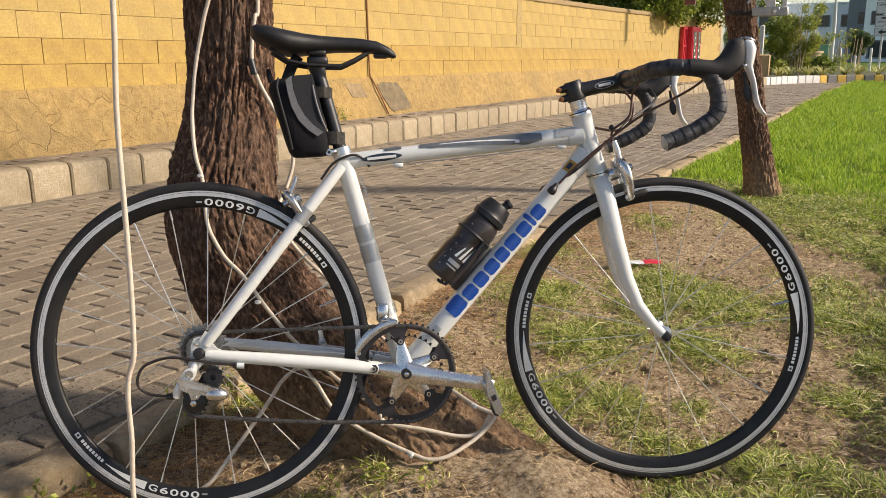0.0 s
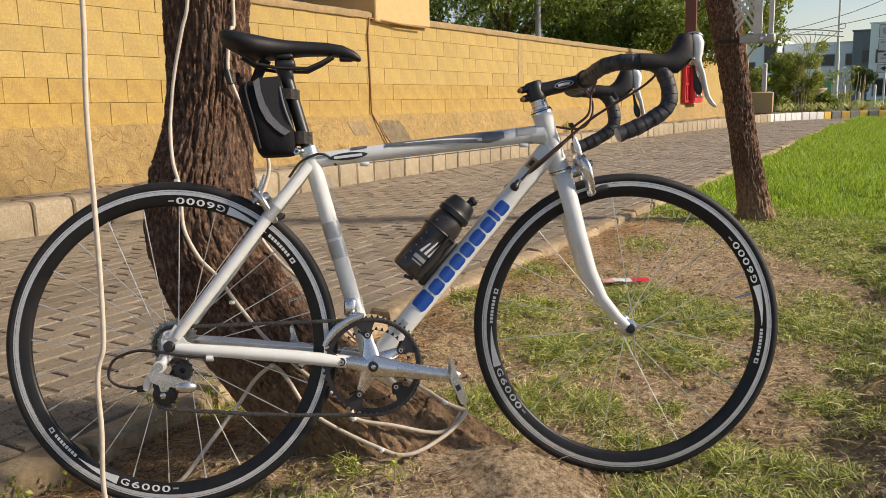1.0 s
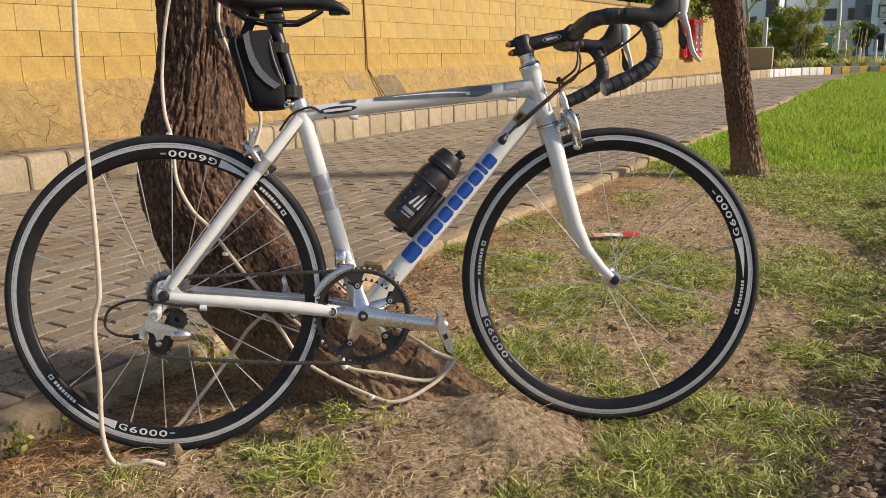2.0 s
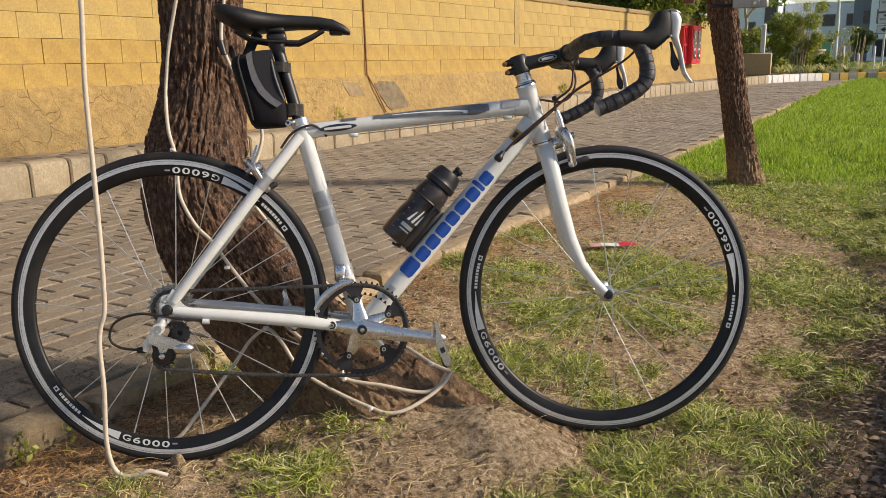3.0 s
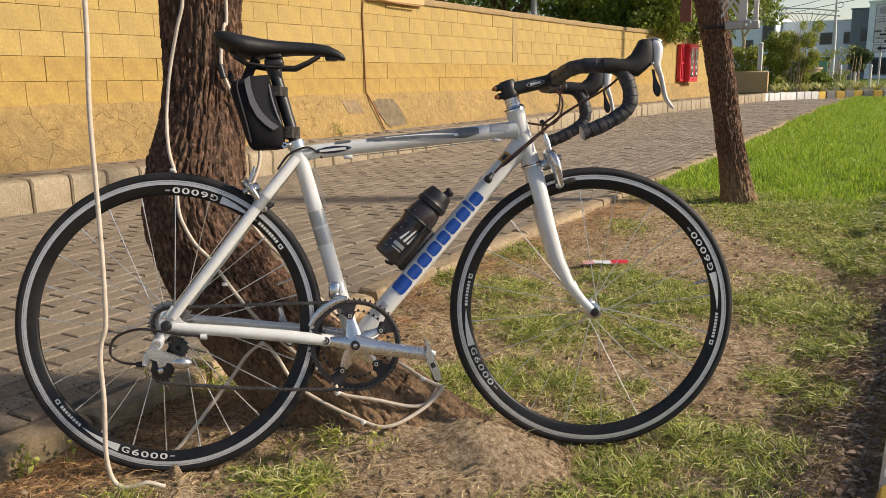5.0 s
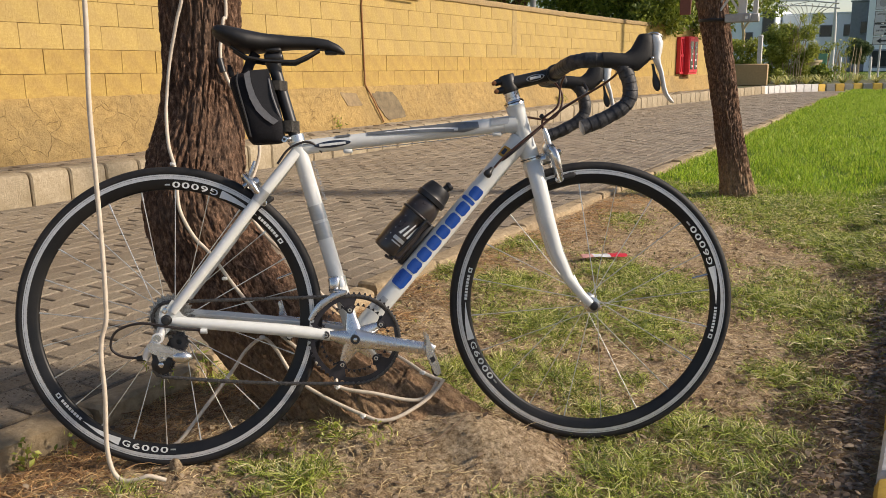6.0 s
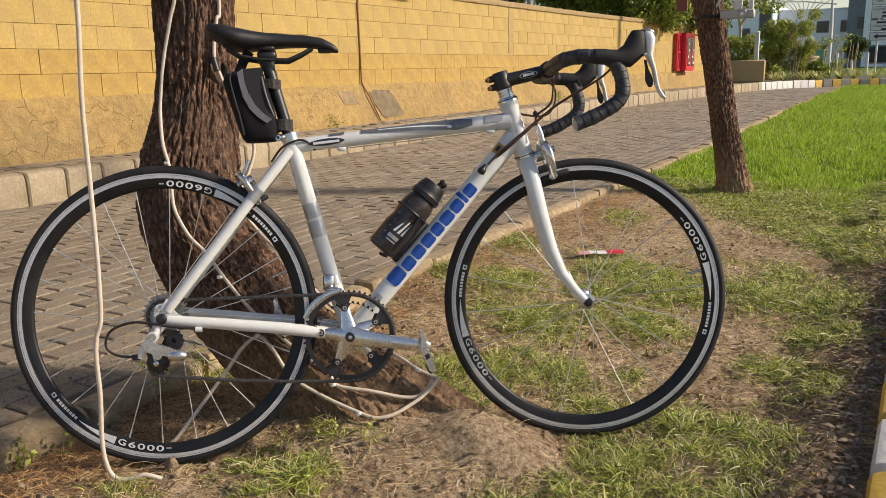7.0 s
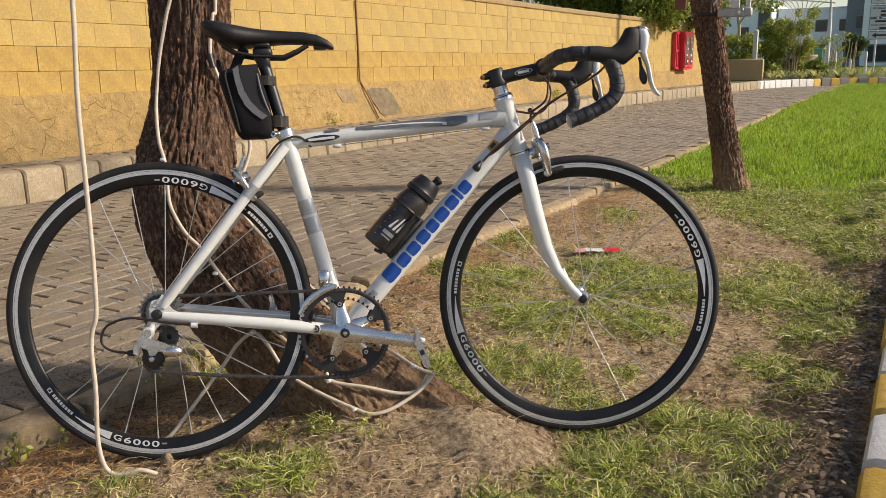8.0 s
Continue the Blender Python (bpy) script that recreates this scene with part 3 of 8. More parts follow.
# thin conduit that runs under the bay and down the wall
sh = Shape()
sh.tube([(-5.515, 9.35, 1.73), (-5.515, 8.85, 1.735), (-5.53, 8.42, 1.76), (-5.575, 8.22, 1.775), (-5.59, 8.20, 1.60), (-5.585, 8.21, 1.0), (-5.58, 8.21, 0.68), (-5.50, 8.26, 0.50), (-5.41, 8.34, 0.23)],
        0.011, 8)
CONDUIT = surface("rusty_conduit", (0.24, 0.115, 0.045), (0.42, 0.23, 0.09), 30, 0.7)
tagged(part("conduit", sh, CONDUIT, None, "thin rust-brown conduit running down the ochre wall", 60), category="conduit")

# ---- kerbs ----
kerb_far = thing("kerb_far", "raised concrete kerb of cream, white and striped yellow stones", "kerb", kind="structure")
kerb_near = thing("kerb_near", "roadside kerb painted in yellow and white blocks", "kerb", kind="structure")


def kerb_mesh(name, ln, mat, wide=0.14, high=0.30, top=0.22, rnd=0.035):
    """Kerb stone: x across (face at +), y along; rounded front edge, worn ends."""
    sh = Shape()
    prof = [(-wide, top - high), (0, top - high), (0, top - rnd), (-rnd * 0.3, top - rnd * 0.3), (-rnd, top), (-wide, top)]
    e = 0.011
    rings = []
    for yy, k in ((-ln / 2 + 0.005, 1), (-ln / 2 + 0.016, 0), (0, 0), (ln / 2 - 0.016, 0), (ln / 2 - 0.005, 1)):
        rings.append([(px - (e if px > -wide / 2 else 0) * k, yy, pz - (e if pz > 0 else 0) * k) for px, pz in prof])
    sh.loft(rings)
    me = sh.mesh(name, 35)
    me.materials.append(mat)
    return me


KL = 0.295
kmesh = {k: kerb_mesh("kerb_stone", KL, mt) for k, mt in (("c", KERB), ("w", KERB_WHITE), ("y", KERB_YELLOW), ("d", KERB_DARK))}
s, k = 0.15, 0
while s < length(KERB_LINE) - 0.3:
    x, y, h = along(KERB_LINE, s)
    kind_ = "c"
    if y > 25.3:
        kind_ = "w"
    if x > -2.78:
        kind_ = "yd"[k % 2]
    r = rng.normal(0, 1, 4)
    ob = part("kerb_stone", kmesh[kind_], None, kerb_far, "", m=pose(x + 0.004 * r[0], y, 0.004 * r[1], 0.4 * r[2], 0.4 * r[3], -math.degrees(h) + 0.3 * r[0]))
    s += KL
    k += 1
nm = {k: kerb_mesh("kerb_stone", 0.268, mt, 0.16, 0.25, 0.105, 0.025) for k, mt in (("y", KERB_YELLOW), ("w", KERB_WHITE))}
k = 0
for y in np.arange(0.44 - 0.268 * 8, 9.0, 0.268):
    r = rng.normal(0, 1, 4)
    ob = part("kerb_stone", nm["yw"[k % 2]], None, kerb_near, "", m=pose(0.288 + 0.003 * r[0], y, 0.003 * r[1], 0.3 * r[2], 0, 180 + 0.3 * r[3]))
    k += 1

# flush edging stones, uneven and half sunk
edging = thing("edging", "row of worn sandy edging stones sunk in the soil", "edging", kind="structure")
y, k = -1.9, 0
while y < 28:
    ln = float(rng.uniform(0.38, 0.50))
    # a short, tilted stone and a gap beside the rear wheel
    if 0.45 < y < 0.8:
        y, ln = 0.66, 0.435
    elif 1.0 < y < 1.2:
        y, ln = 1.115, 0.245
    elif 1.3 < y < 1.5:
        y, ln = 1.52, 0.46
    sh = Shape()
    w = 0.098
    nseg = 11
    rings = []
    for j in range(nseg):
        f = j / (nseg - 1)
        pinch = 0.010 if j in (0, nseg - 1) else 0.0
        pts = []
        for (px, pz) in ((-w / 2, -0.09), (w / 2, -0.09), (w / 2, -0.04), (w / 2, 0.022), (w / 2 - 0.010, 0.031), (w / 4, 0.033), (0, 0.033), (-w / 4, 0.033), (-w / 2 + 0.010, 0.032), (-w / 2, 0.022)):
            q = (px * (1 - pinch * 4), math.copysign(ln / 2 - 0.016, f - 0.5) if j in (1, nseg - 2) else (f - 0.5) * (ln - 0.014), pz - pinch * (pz > 0))
            d = 0.006 * noise.noise((px * 9 + k, f * 4, pz * 20)) + 0.0045 * noise.noise((px * 40 + k, f * 15, pz * 60))
            pts.append((q[0] + d, q[1], q[2] + d))
        rings.append(pts)
    sh.loft(rings)
    slope = math.degrees(math.atan2(float(edge_x(y + ln)) - float(edge_x(y)), ln))
    part("edging_stone", sh, STONE, edging, "", 40,
         pose(float(edge_x(y + ln / 2)) + rng.normal(0, 0.006), y + ln / 2, rng.normal(-0.004, 0.006), rng.normal(0, 1), rng.normal(0, 1.5), -slope + rng.normal(0, 1)))
    y += ln
    k += 1


# ---- trees ----
def bark_height(a, s, seed, deep):
    """Ridged bark: furrows that run along the stem."""
    c, q = math.cos(a), math.sin(a)
    n1 = noise.noise((c * 2.4 + seed, q * 2.4, s * 3.0))
    w = noise.noise((c * 6, q * 6 + seed, s * 9)) * 0.45
    f1 = abs(noise.noise((c * 6.5 + seed + w, q * 6.5 + w, s * 9.0 + w)))
    f2 = abs(noise.noise((c * 14 + seed + w, q * 14 - w, s * 26.0 + w)))
    plate = min(1.0, f1 * 3.4) + 0.6 * min(1.0, f2 * 3.0)
    crumb = noise.noise((c * 34, q * 34 + seed, s * 70)) + 0.6 * noise.noise((c * 70, q * 70 + seed, s * 150))
    rib = noise.noise((c * 13 + w, q * 13 + seed, s * 7.0))
    return deep * (1.8 * plate - 1.6 + 0.4 * crumb + 1.0 * n1 + 0.9 * rib)


def trunk_shape(spine, radii, seg, rows, deep, seed, oval=1.0):
    p = [Vector(q) for q in spine]
    cum = [0]
    for a, b in zip(p, p[1:]):
        cum.append(cum[-1] + (b - a).length)
    total = cum[-1]
    sh = Shape()
    rings = []
    u = Vector((1, 0, 0))
    for j in range(rows + 1):
        s = total * j / rows
        # smooth position by a local average of the polyline
        acc, racc, wsum = Vector((0, 0, 0)), 0.0, 0.0
        tan = Vector((0, 0, 0))
        for o in (-0.08, -0.04, 0, 0.04, 0.08):
            ss = min(max(s + o, 0), total)
            i = max(k for k in range(len(cum)) if cum[k] <= ss + 1e-9)
            i = min(i, len(p) - 2)
            f = (ss - cum[i]) / (cum[i + 1] - cum[i])
            acc += p[i].lerp(p[i + 1], f)
            racc += radii[i] + (radii[i + 1] - radii[i]) * f
            tan += (p[i + 1] - p[i]).normalized()
            wsum += 1
        c, r, t = acc / wsum, racc / wsum, tan.normalized()
        u = (u - t * u.dot(t)).normalized()
        w = t.cross(u)
        ring = []
        for k in range(seg):
            a = 2 * math.pi * k / seg
            rr = r + bark_height(a, s, seed, deep)
            ring.append(c + u * math.cos(a) * rr + w * math.sin(a) * rr * oval)
        rings.append(ring)
    return sh.loft(rings)


def leaf_cloud(name, centres, radii, count, size, mat, rnd, flat=0.8, slim=0.45):
    """Many small pointed leaves scattered in clumps."""
    centres, radii = np.array(centres), np.array(radii)
    pick = rnd.choice(len(centres), count, p=radii ** 2 / np.sum(radii ** 2))
    d = rnd.normal(0, 1, (count, 3))
    d /= np.linalg.norm(d, axis=1)[:, None]
    rad = radii[pick] * rnd.uniform(0.35, 1.08, count) ** 0.6
    pos = centres[pick] + d * rad[:, None] * np.array([1, 1, flat])
    a = rnd.normal(0, 1, (count, 3))
    a[:, 2] -= 0.5
    a /= np.linalg.norm(a, axis=1)[:, None]
    b = np.cross(a, rnd.normal(0, 1, (count, 3)))
    b /= np.linalg.norm(b, axis=1)[:, None]
    sz = size * rnd.uniform(0.6, 1.3, count)[:, None]
    nrm = np.cross(a, b)
    v = np.stack([pos - a * sz, pos + b * sz * slim + nrm * sz * 0.15, pos + a * sz, pos - b * sz * slim + nrm * sz * 0.15], 1).reshape(-1, 3)
    f = np.arange(count * 4).reshape(-1, 4)
    return raw_mesh(name, v, f, mat)


def limb(shape, a, b, r0, r1, seed, bend=0.15, seg=10):
    a, b = Vector(a), Vector(b)
    pts, rr = [], []
    for i in range(9):
        f = i / 8
        q = a.lerp(b, f) + Vector((noise.noise((f * 3, seed, 1)), noise.noise((f * 3, seed, 5)), noise.noise((f * 3, seed, 9)))) * bend * (b - a).length * f
        pts.append(q)
        rr.append(r0 + (r1 - r0) * f)
    shape.tube(pts, rr, seg)
    return pts[-1]


def crown_parts(tree, fork, reach, low, count, size, mat, seed, base_r=0.07, extra=()):
    """Limbs that leave the fork, and the clumps of leaves on them."""
    rnd = np.random.default_rng(seed)
    cs, rs = [], []
    for i in range(7):
        a = 2 * math.pi * i / 7 + rnd.uniform(-0.3, 0.3)
        ln = reach * rnd.uniform(0.6, 1.0)
        tip = (fork[0] + math.cos(a) * ln, fork[1] + math.sin(a) * ln, fork[2] + low + rnd.uniform(0.2, 1.0) * reach * 0.8)
        sh = Shape()
        end = limb(sh, fork, tip, base_r, 0.015, seed + i)
        part("limb", sh, BARK, tree, "", 60)
        for q in range(6):
            f = rnd.uniform(0.45, 1.1)
            c = Vector(fork).lerp(end, f) + Vector(rnd.normal(0, reach * 0.16, 3))
            cs.append(tuple(c))
            rs.append(reach * rnd.uniform(0.14, 0.3))
    for a, b, r in extra:
        sh = Shape()
        end = limb(sh, fork, b, base_r * 0.5, 0.012, seed + 50, 0.08)
        part("limb", sh, BARK, tree, "", 60)
        for q in range(7):
            cs.append(tuple(Vector(a).lerp(end, rnd.uniform(0.3, 1.1)) + Vector(rnd.normal(0, r * 0.7, 3))))
            rs.append(r * rnd.uniform(0.7, 1.2))
    part("crown", leaf_cloud("crown", cs, rs, count, size, mat, rnd), None, tree, "uneven green crown of small leaves")


tree1 = thing("tree", "leaning dark-barked tree that the bicycle is propped against", "tree", pose(-0.93, 1.64, 0))
inv1 = pose(0.93, -1.64, 0)
SPINE = [(-0.74, 1.645, -0.24), (-0.83, 1.645, -0.10), (-0.915, 1.64, -0.011), (-1.029, 1.605, 0.076), (-1.154, 1.563, 0.181), (-1.258, 1.542, 0.30), (-1.338, 1.532, 0.419), (-1.388, 1.542, 0.552),
         (-1.389, 1.585, 0.669), (-1.40, 1.625, 0.818), (-1.412, 1.640, 0.953), (-1.406, 1.645, 1.127), (-1.40, 1.66, 1.6), (-1.42, 1.70, 2.3), (-1.40, 1.72, 2.9)]
RADII = [0.20, 0.19, 0.17, 0.152, 0.142, 0.140, 0.140, 0.138, 0.115, 0.100, 0.101, 0.103, 0.098, 0.09, 0.085]
tr = trunk_shape(SPINE[:13], RADII[:13], 260, 760, 0.0042, 3.3)
me = tr.mesh("trunk", 70)
me.transform(inv1)
part("trunk", me, BARK, tree1, "rough furrowed brown bark")
up_ = Shape().tube([(SPINE[12][0] + 0.93, SPINE[12][1] - 1.64, 1.55), (-0.49, 0.06, 2.3), (-0.47, 0.08, 3.2), (-0.45, 0.11, 4.5)], [0.098, 0.092, 0.088, 0.08], 40)
part("upper_trunk", up_, BARK, tree1)
# surface roots that flare out of the foot
for pts, r0, r1 in (([(-0.98, 1.60, 0.02), (-0.96, 1.55, -0.03), (-0.93, 1.48, -0.08)], 0.11, 0.06),
                    ([(-0.84, 1.66, 0.0), (-0.70, 1.70, -0.04), (-0.56, 1.75, -0.08)], 0.13, 0.05),
                    ([(-0.80, 1.60, -0.05), (-0.68, 1.575, -0.06), (-0.58, 1.555, -0.075)], 0.085, 0.050)):
    sh = trunk_shape(pts, [r0 + (r1 - r0) * i / (len(pts) - 1) for i in range(len(pts))], 90, 70, 0.0055, r0 * 50)
    me = sh.mesh("root", 70)
    me.transform(inv1)
    part("root", me, BARK, tree1)
crown_parts(tree1, (-0.45, 0.11, 4.35), 1.9, 0.6, 2500, 0.06, LEAF, 11)

tree2 = thing("tree", "slim leaning tree trunk with rough dark bark on the lawn", "tree", pose(-0.78, 5.76, 0))
inv2 = pose(0.78, -5.76, 0)
sp2 = [(-0.748, 5.765, -0.10), (-0.774, 5.765, 0.0), (-0.812, 5.78, 0.20), (-0.877, 5.79, 0.504), (-0.929, 5.79, 0.803), (-0.982, 5.78, 1.097), (-1.035, 5.76, 1.384), (-1.12, 5.76, 1.9)]
tr = trunk_shape(sp2, [0.130, 0.113, 0.093, 0.083, 0.083, 0.088, 0.098, 0.103], 130, 340, 0.0048, 9.1)
me = tr.mesh("trunk", 70)
me.transform(inv2)
part("trunk", me, BARK, tree2, "deeply furrowed dark bark")
part("upper_trunk", Shape().tube([(-0.33, 0.0, 1.85), (-0.38, -0.12, 2.4), (-0.42, -0.50, 3.2), (-0.45, -0.85, 4.2), (-0.45, -0.95, 6.3)], [0.103, 0.085, 0.062, 0.05, 0.042], 40), BARK, tree2)
crown_parts(tree2, (-0.45, -0.95, 6.2), 1.6, 0.7, 2500, 0.06, LEAF, 23, 0.04)

# trees behind the wall
for (bx, by), fork_z, reach, low, cnt, sd, lab in (((-8.4, 17.6), 2.0, 2.6, -0.1, 17000, 31, "dense dark green tree rising behind the ochre wall"),
                                                   ((-6.6, 21.6), 2.2, 2.7, -0.8, 40000, 47, "bushy green tree hanging over the wall's coping")):
    t = thing("tree", lab, "tree", pose(bx, by, 0))
    sh = trunk_shape([(0, 0, -0.1), (0.05, 0, 0.8), (0.0, 0.05, 1.5), (0, 0, fork_z)], [0.24, 0.2, 0.17, 0.15], 28, 30, 0.012, sd)
    part("trunk", sh, BARK, t, "", 70)
    crown_parts(t, (0, 0, fork_z), reach, low, cnt, 0.060, LEAF, sd, 0.1,
                (((0, 0, 2.4), (1.35, -1.3, 1.95), 0.36), ((0, 0, 2.4), (1.75, 0.2, 2.1), 0.36), ((0, 0, 2.6), (0.8, -2.2, 2.35), 0.4), ((0.5, 0, 3), (1.9, -0.8, 2.9), 0.4), ((0, 0, 2.4), (1.2, -2.1, 1.80), 0.33), ((0, 0, 2.4), (1.65, -2.1, 1.85), 0.30), ((0, 0, 2.4), (1.85, -2.0, 2.1), 0.34), ((0, 0, 2.4), (1.4, -2.2, 2.3), 0.4)) if sd == 47 else ())


# ---- the bicycle: x forward from the rear axle, y to its left, z up; its right side faces the camera ----
WR = 0.3375
BIKE = Matrix(((0.78521, -0.61445, -0.07679, -1.1341), (0.61894, 0.77494, 0.12800, 1.2237), (-0.01914, -0.14803, 0.98880, 0.3234), (0, 0, 0, 1)))
bicycle = thing("bicycle", "white road bicycle with black deep-rim wheels leaning against a tree trunk", "bicycle", BIKE @ Matrix.Translation((0, 0, -WR)))
UP = Matrix.Translation((0, 0, WR))
# steering: the bar and front wheel are turned a little to the right
HEAD = Vector((0.836, 0, 0.352))
AXIS = Vector((-0.285, 0, 0.9585))
STEER = Matrix.Translation(HEAD) @ Matrix.Rotation(radians(-9), 4, AXIS) @ Matrix.Translation(-HEAD)
FW = Vector((0.981, 0, -0.002))
BARSTEER = Matrix.Translation(HEAD) @ Matrix.Rotation(radians(-5), 4, AXIS) @ Matrix.Translation(-HEAD)


def bp(name, shape, mat, parent=bicycle, label="", smooth=50, m=None):
    """A part of the bicycle; level-one parts are lifted by the wheel's radius."""
    return part(name, shape, mat, parent, label, smooth, (UP if parent is bicycle else Matrix()) @ (m or Matrix()))


def patch(axis0, axis1, r, s0, s1, a0, a1, ns=10, na=6, lift=0.0007):
    """A thin decal wrapped on a tube: s along it (metres), a round it (degrees, 0 faces the camera, + is upwards)."""
    p0, p1 = Vector(axis0), Vector(axis1)
    t = (p1 - p0).normalized()
    out = Vector((0, -1, 0))
    out = (out - t * out.dot(t)).normalized()
    up = t.cross(out)
    if up.z < 0:
        up = -up
    f0 = a0 if callable(a0) else (lambda f: a0)
    f1 = a1 if callable(a1) else (lambda f: a1)
    sh = Shape()
    v, f = [], []
    for i in range(ns + 1):
        q = i / ns
        s = s0 + (s1 - s0) * q
        rr = r(s) if callable(r) else r
        for k in range(na + 1):
            a = radians(f0(q) + (f1(q) - f0(q)) * k / na)
            v.append(p0 + t * s + (out * math.cos(a) + up * math.sin(a)) * (rr + lift))
    for i in range(ns):
        for k in range(na):
            f.append((i * (na + 1) + k, i * (na + 1) + k + 1, (i + 1) * (na + 1) + k + 1, (i + 1) * (na + 1) + k))
    return sh.add(v, f)


BB = (0.410, 0, -0.064)
ST_TOP = (0.288, 0, 0.392)
DT_TOP = (0.812, 0, 0.392)
# main tubes
frame_top = bp("top_tube", Shape().tube([(0.287, 0, 0.374), (0.33, 0, 0.381), (0.55, 0, 0.405), (0.72, 0, 0.423), (0.806, 0, 0.432)], [0.0165, 0.0165, 0.0172, 0.0178, 0.019], 24, flat=0.95, flat_dir=(0, 1, 0)), WHITE, label="white top tube with silver and grey flash")
frame_down = bp("down_tube", Shape().tube([BB, (0.47, 0, 0.0036), (0.62, 0, 0.174), (0.76, 0, 0.332), DT_TOP], [0.0215, 0.0225, 0.0232, 0.0232, 0.022], 28), WHITE, label="white down tube with bold blue markings")
frame_seat = bp("seat_tube", Shape().tube([(0.41, 0, -0.06), (0.3685, 0, 0.09), (0.310, 0, 0.31), ST_TOP], [0.0185, 0.0178, 0.0178, 0.0180], 24), WHITE, label="white seat tube with grey bands")
sh = Shape().tube([HEAD - AXIS * 0.004, HEAD + AXIS * 0.01, HEAD + AXIS * 0.03, HEAD + AXIS * 0.10, HEAD + AXIS * 0.115, HEAD + AXIS * 0.128], [0.0225, 0.0225, 0.0205, 0.0205, 0.0225, 0.0225], 24)
frame_head = bp("head_tube", sh, WHITE, label="white head tube")
sh = Shape().lathe((BB[0], -0.036, BB[2]), (0, 1, 0), [(0.021, 0), (0.0225, 0.002), (0.0225, 0.070), (0.021, 0.072)], 28)
bp("bottom_bracket", sh, WHITE)
# weld fillets at the head and seat clusters
sh = Shape()
sh.tube([(0.770, 0, 0.426), (0.800, 0, 0.430)], [0.018, 0.0225], 20)
sh.tube([(0.778, 0, 0.353), (0.812, 0, 0.390)], [0.0235, 0.026], 20)
bp("head_weld", sh, WHITE)
for side in (-1, 1):
    bp("seat_stay", Shape().tube([(0.286, side * 0.012, 0.366), (0.262, side * 0.022, 0.335), (0.205, side * 0.040, 0.264), (0.11, side * 0.056, 0.142), (0.022, side * 0.066, 0.030), (0.012, side * 0.067, 0.016)],
                               [0.0125, 0.0125, 0.0125, 0.0122, 0.0112, 0.009], 16), WHITE)
    bp("chain_stay", Shape().tube([(0.402, side * 0.026, -0.060), (0.345, side * 0.040, -0.050), (0.25, side * 0.054, -0.034), (0.13, side * 0.063, -0.018), (0.030, side * 0.067, -0.006), (0.012, side * 0.067, -0.004)],
                                [0.0135, 0.0142, 0.0138, 0.0130, 0.0115, 0.010], 16), WHITE)
    sh = Shape().plate([(0.030, 0.036), (0.012, 0.044), (-0.002, 0.022), (-0.016, 0.006), (-0.018, -0.008), (-0.008, -0.018), (0.010, -0.016), (0.034, -0.012), (0.040, 0.000), (0.018, 0.006), (0.012, 0.014)],
                       side * 0.071, side * 0.064)
    bp("dropout", sh, WHITE, smooth=30)
bp("stay_bridge", Shape().tube([(0.214, -0.038, 0.276), (0.214, 0.038, 0.276)], 0.007, 12), WHITE)

# bold blue blocks along the down tube
letters = [(0.134, 0.037, -44, 42), (0.1755, 0.028, -44, 22), (0.2075, 0.027, -44, 22), (0.2385, 0.028, -44, 22), (0.270, 0.025, -44, 22), (0.2985, 0.030, -44, 22), (0.3325, 0.027, -44, 22), (0.363, 0.009, -44, 42), (0.3755, 0.026, -44, 22)]
for s, w, a0, a1 in letters:
    s, w, a0, a1 = 0.155 + (s - 0.134) * 1.12, w * 1.12, a0 + 12, a1 + 17
    o = bp("blue_mark", patch(BB, DT_TOP, 0.0233, s, s + w, lambda f, a0=a0: a0 + 10 * (1 - min(1, 6 * min(f, 1 - f))), lambda f, a1=a1: a1 - 10 * (1 - min(1, 6 * min(f, 1 - f)))), DECAL_BLUE, frame_down, "bold blue block marking")
bp("badge", patch(BB, DT_TOP, 0.0232, 0.545, 0.572, 8, 60, lift=0.0012), DECAL_GOLD, frame_down, "small round gold sticker")
bp("badge_mark", patch(BB, DT_TOP, 0.0232, 0.551, 0.566, 24, 46, lift=0.0018), DECAL_NAVY, frame_down)
bp("crest", patch(BB, DT_TOP, 0.0226, 0.086, 0.118, -6, 34, lift=0.0009), DECAL_SILVER, frame_down)
TT0, TT1 = (0.287, 0, 0.3765), (0.806, 0, 0.4325)
rtt = lambda s: 0.0172 + 0.0012 * min(1, max(0, s / 0.52))
bp("oval_badge", patch(TT0, TT1, rtt, 0.040, 0.126, lambda f: -4 - 26 * math.sin(math.pi * f) ** 0.6, lambda f: -4 + 26 * math.sin(math.pi * f) ** 0.6, 20, 6), DECAL_NAVY, frame_top, "navy oval badge")
bp("oval_writing", patch(TT0, TT1, rtt, 0.053, 0.113, -13, 4, 12, 4, 0.0013), DECAL_WHITE, frame_top, "unreadable white script bar")
bp("flash_grey", patch(TT0, TT1, rtt, 0.165, 0.425, lambda f: 30 - 62 * min(1, f * 1.15) ** 2.2 + 24 * max(0, f - 0.85) / 0.15, lambda f: 66 - 26 * max(0, f - 0.8) / 0.2, 30, 8), DECAL_GREY, frame_top, "grey flash decal")
bp("flash_silver", patch(TT0, TT1, rtt, 0.205, 0.375, lambda f: 34 - 44 * f ** 1.4, lambda f: 44 - 34 * f ** 2.2, 24, 6, 0.0014), DECAL_WHITE, frame_top)
bp("flash_inner", patch(TT0, TT1, rtt, 0.185, 0.365, lambda f: 26 - 44 * f ** 1.3, lambda f: 38 - 34 * f ** 2.0, 24, 6, 0.0019), DECAL_GREY, frame_top)
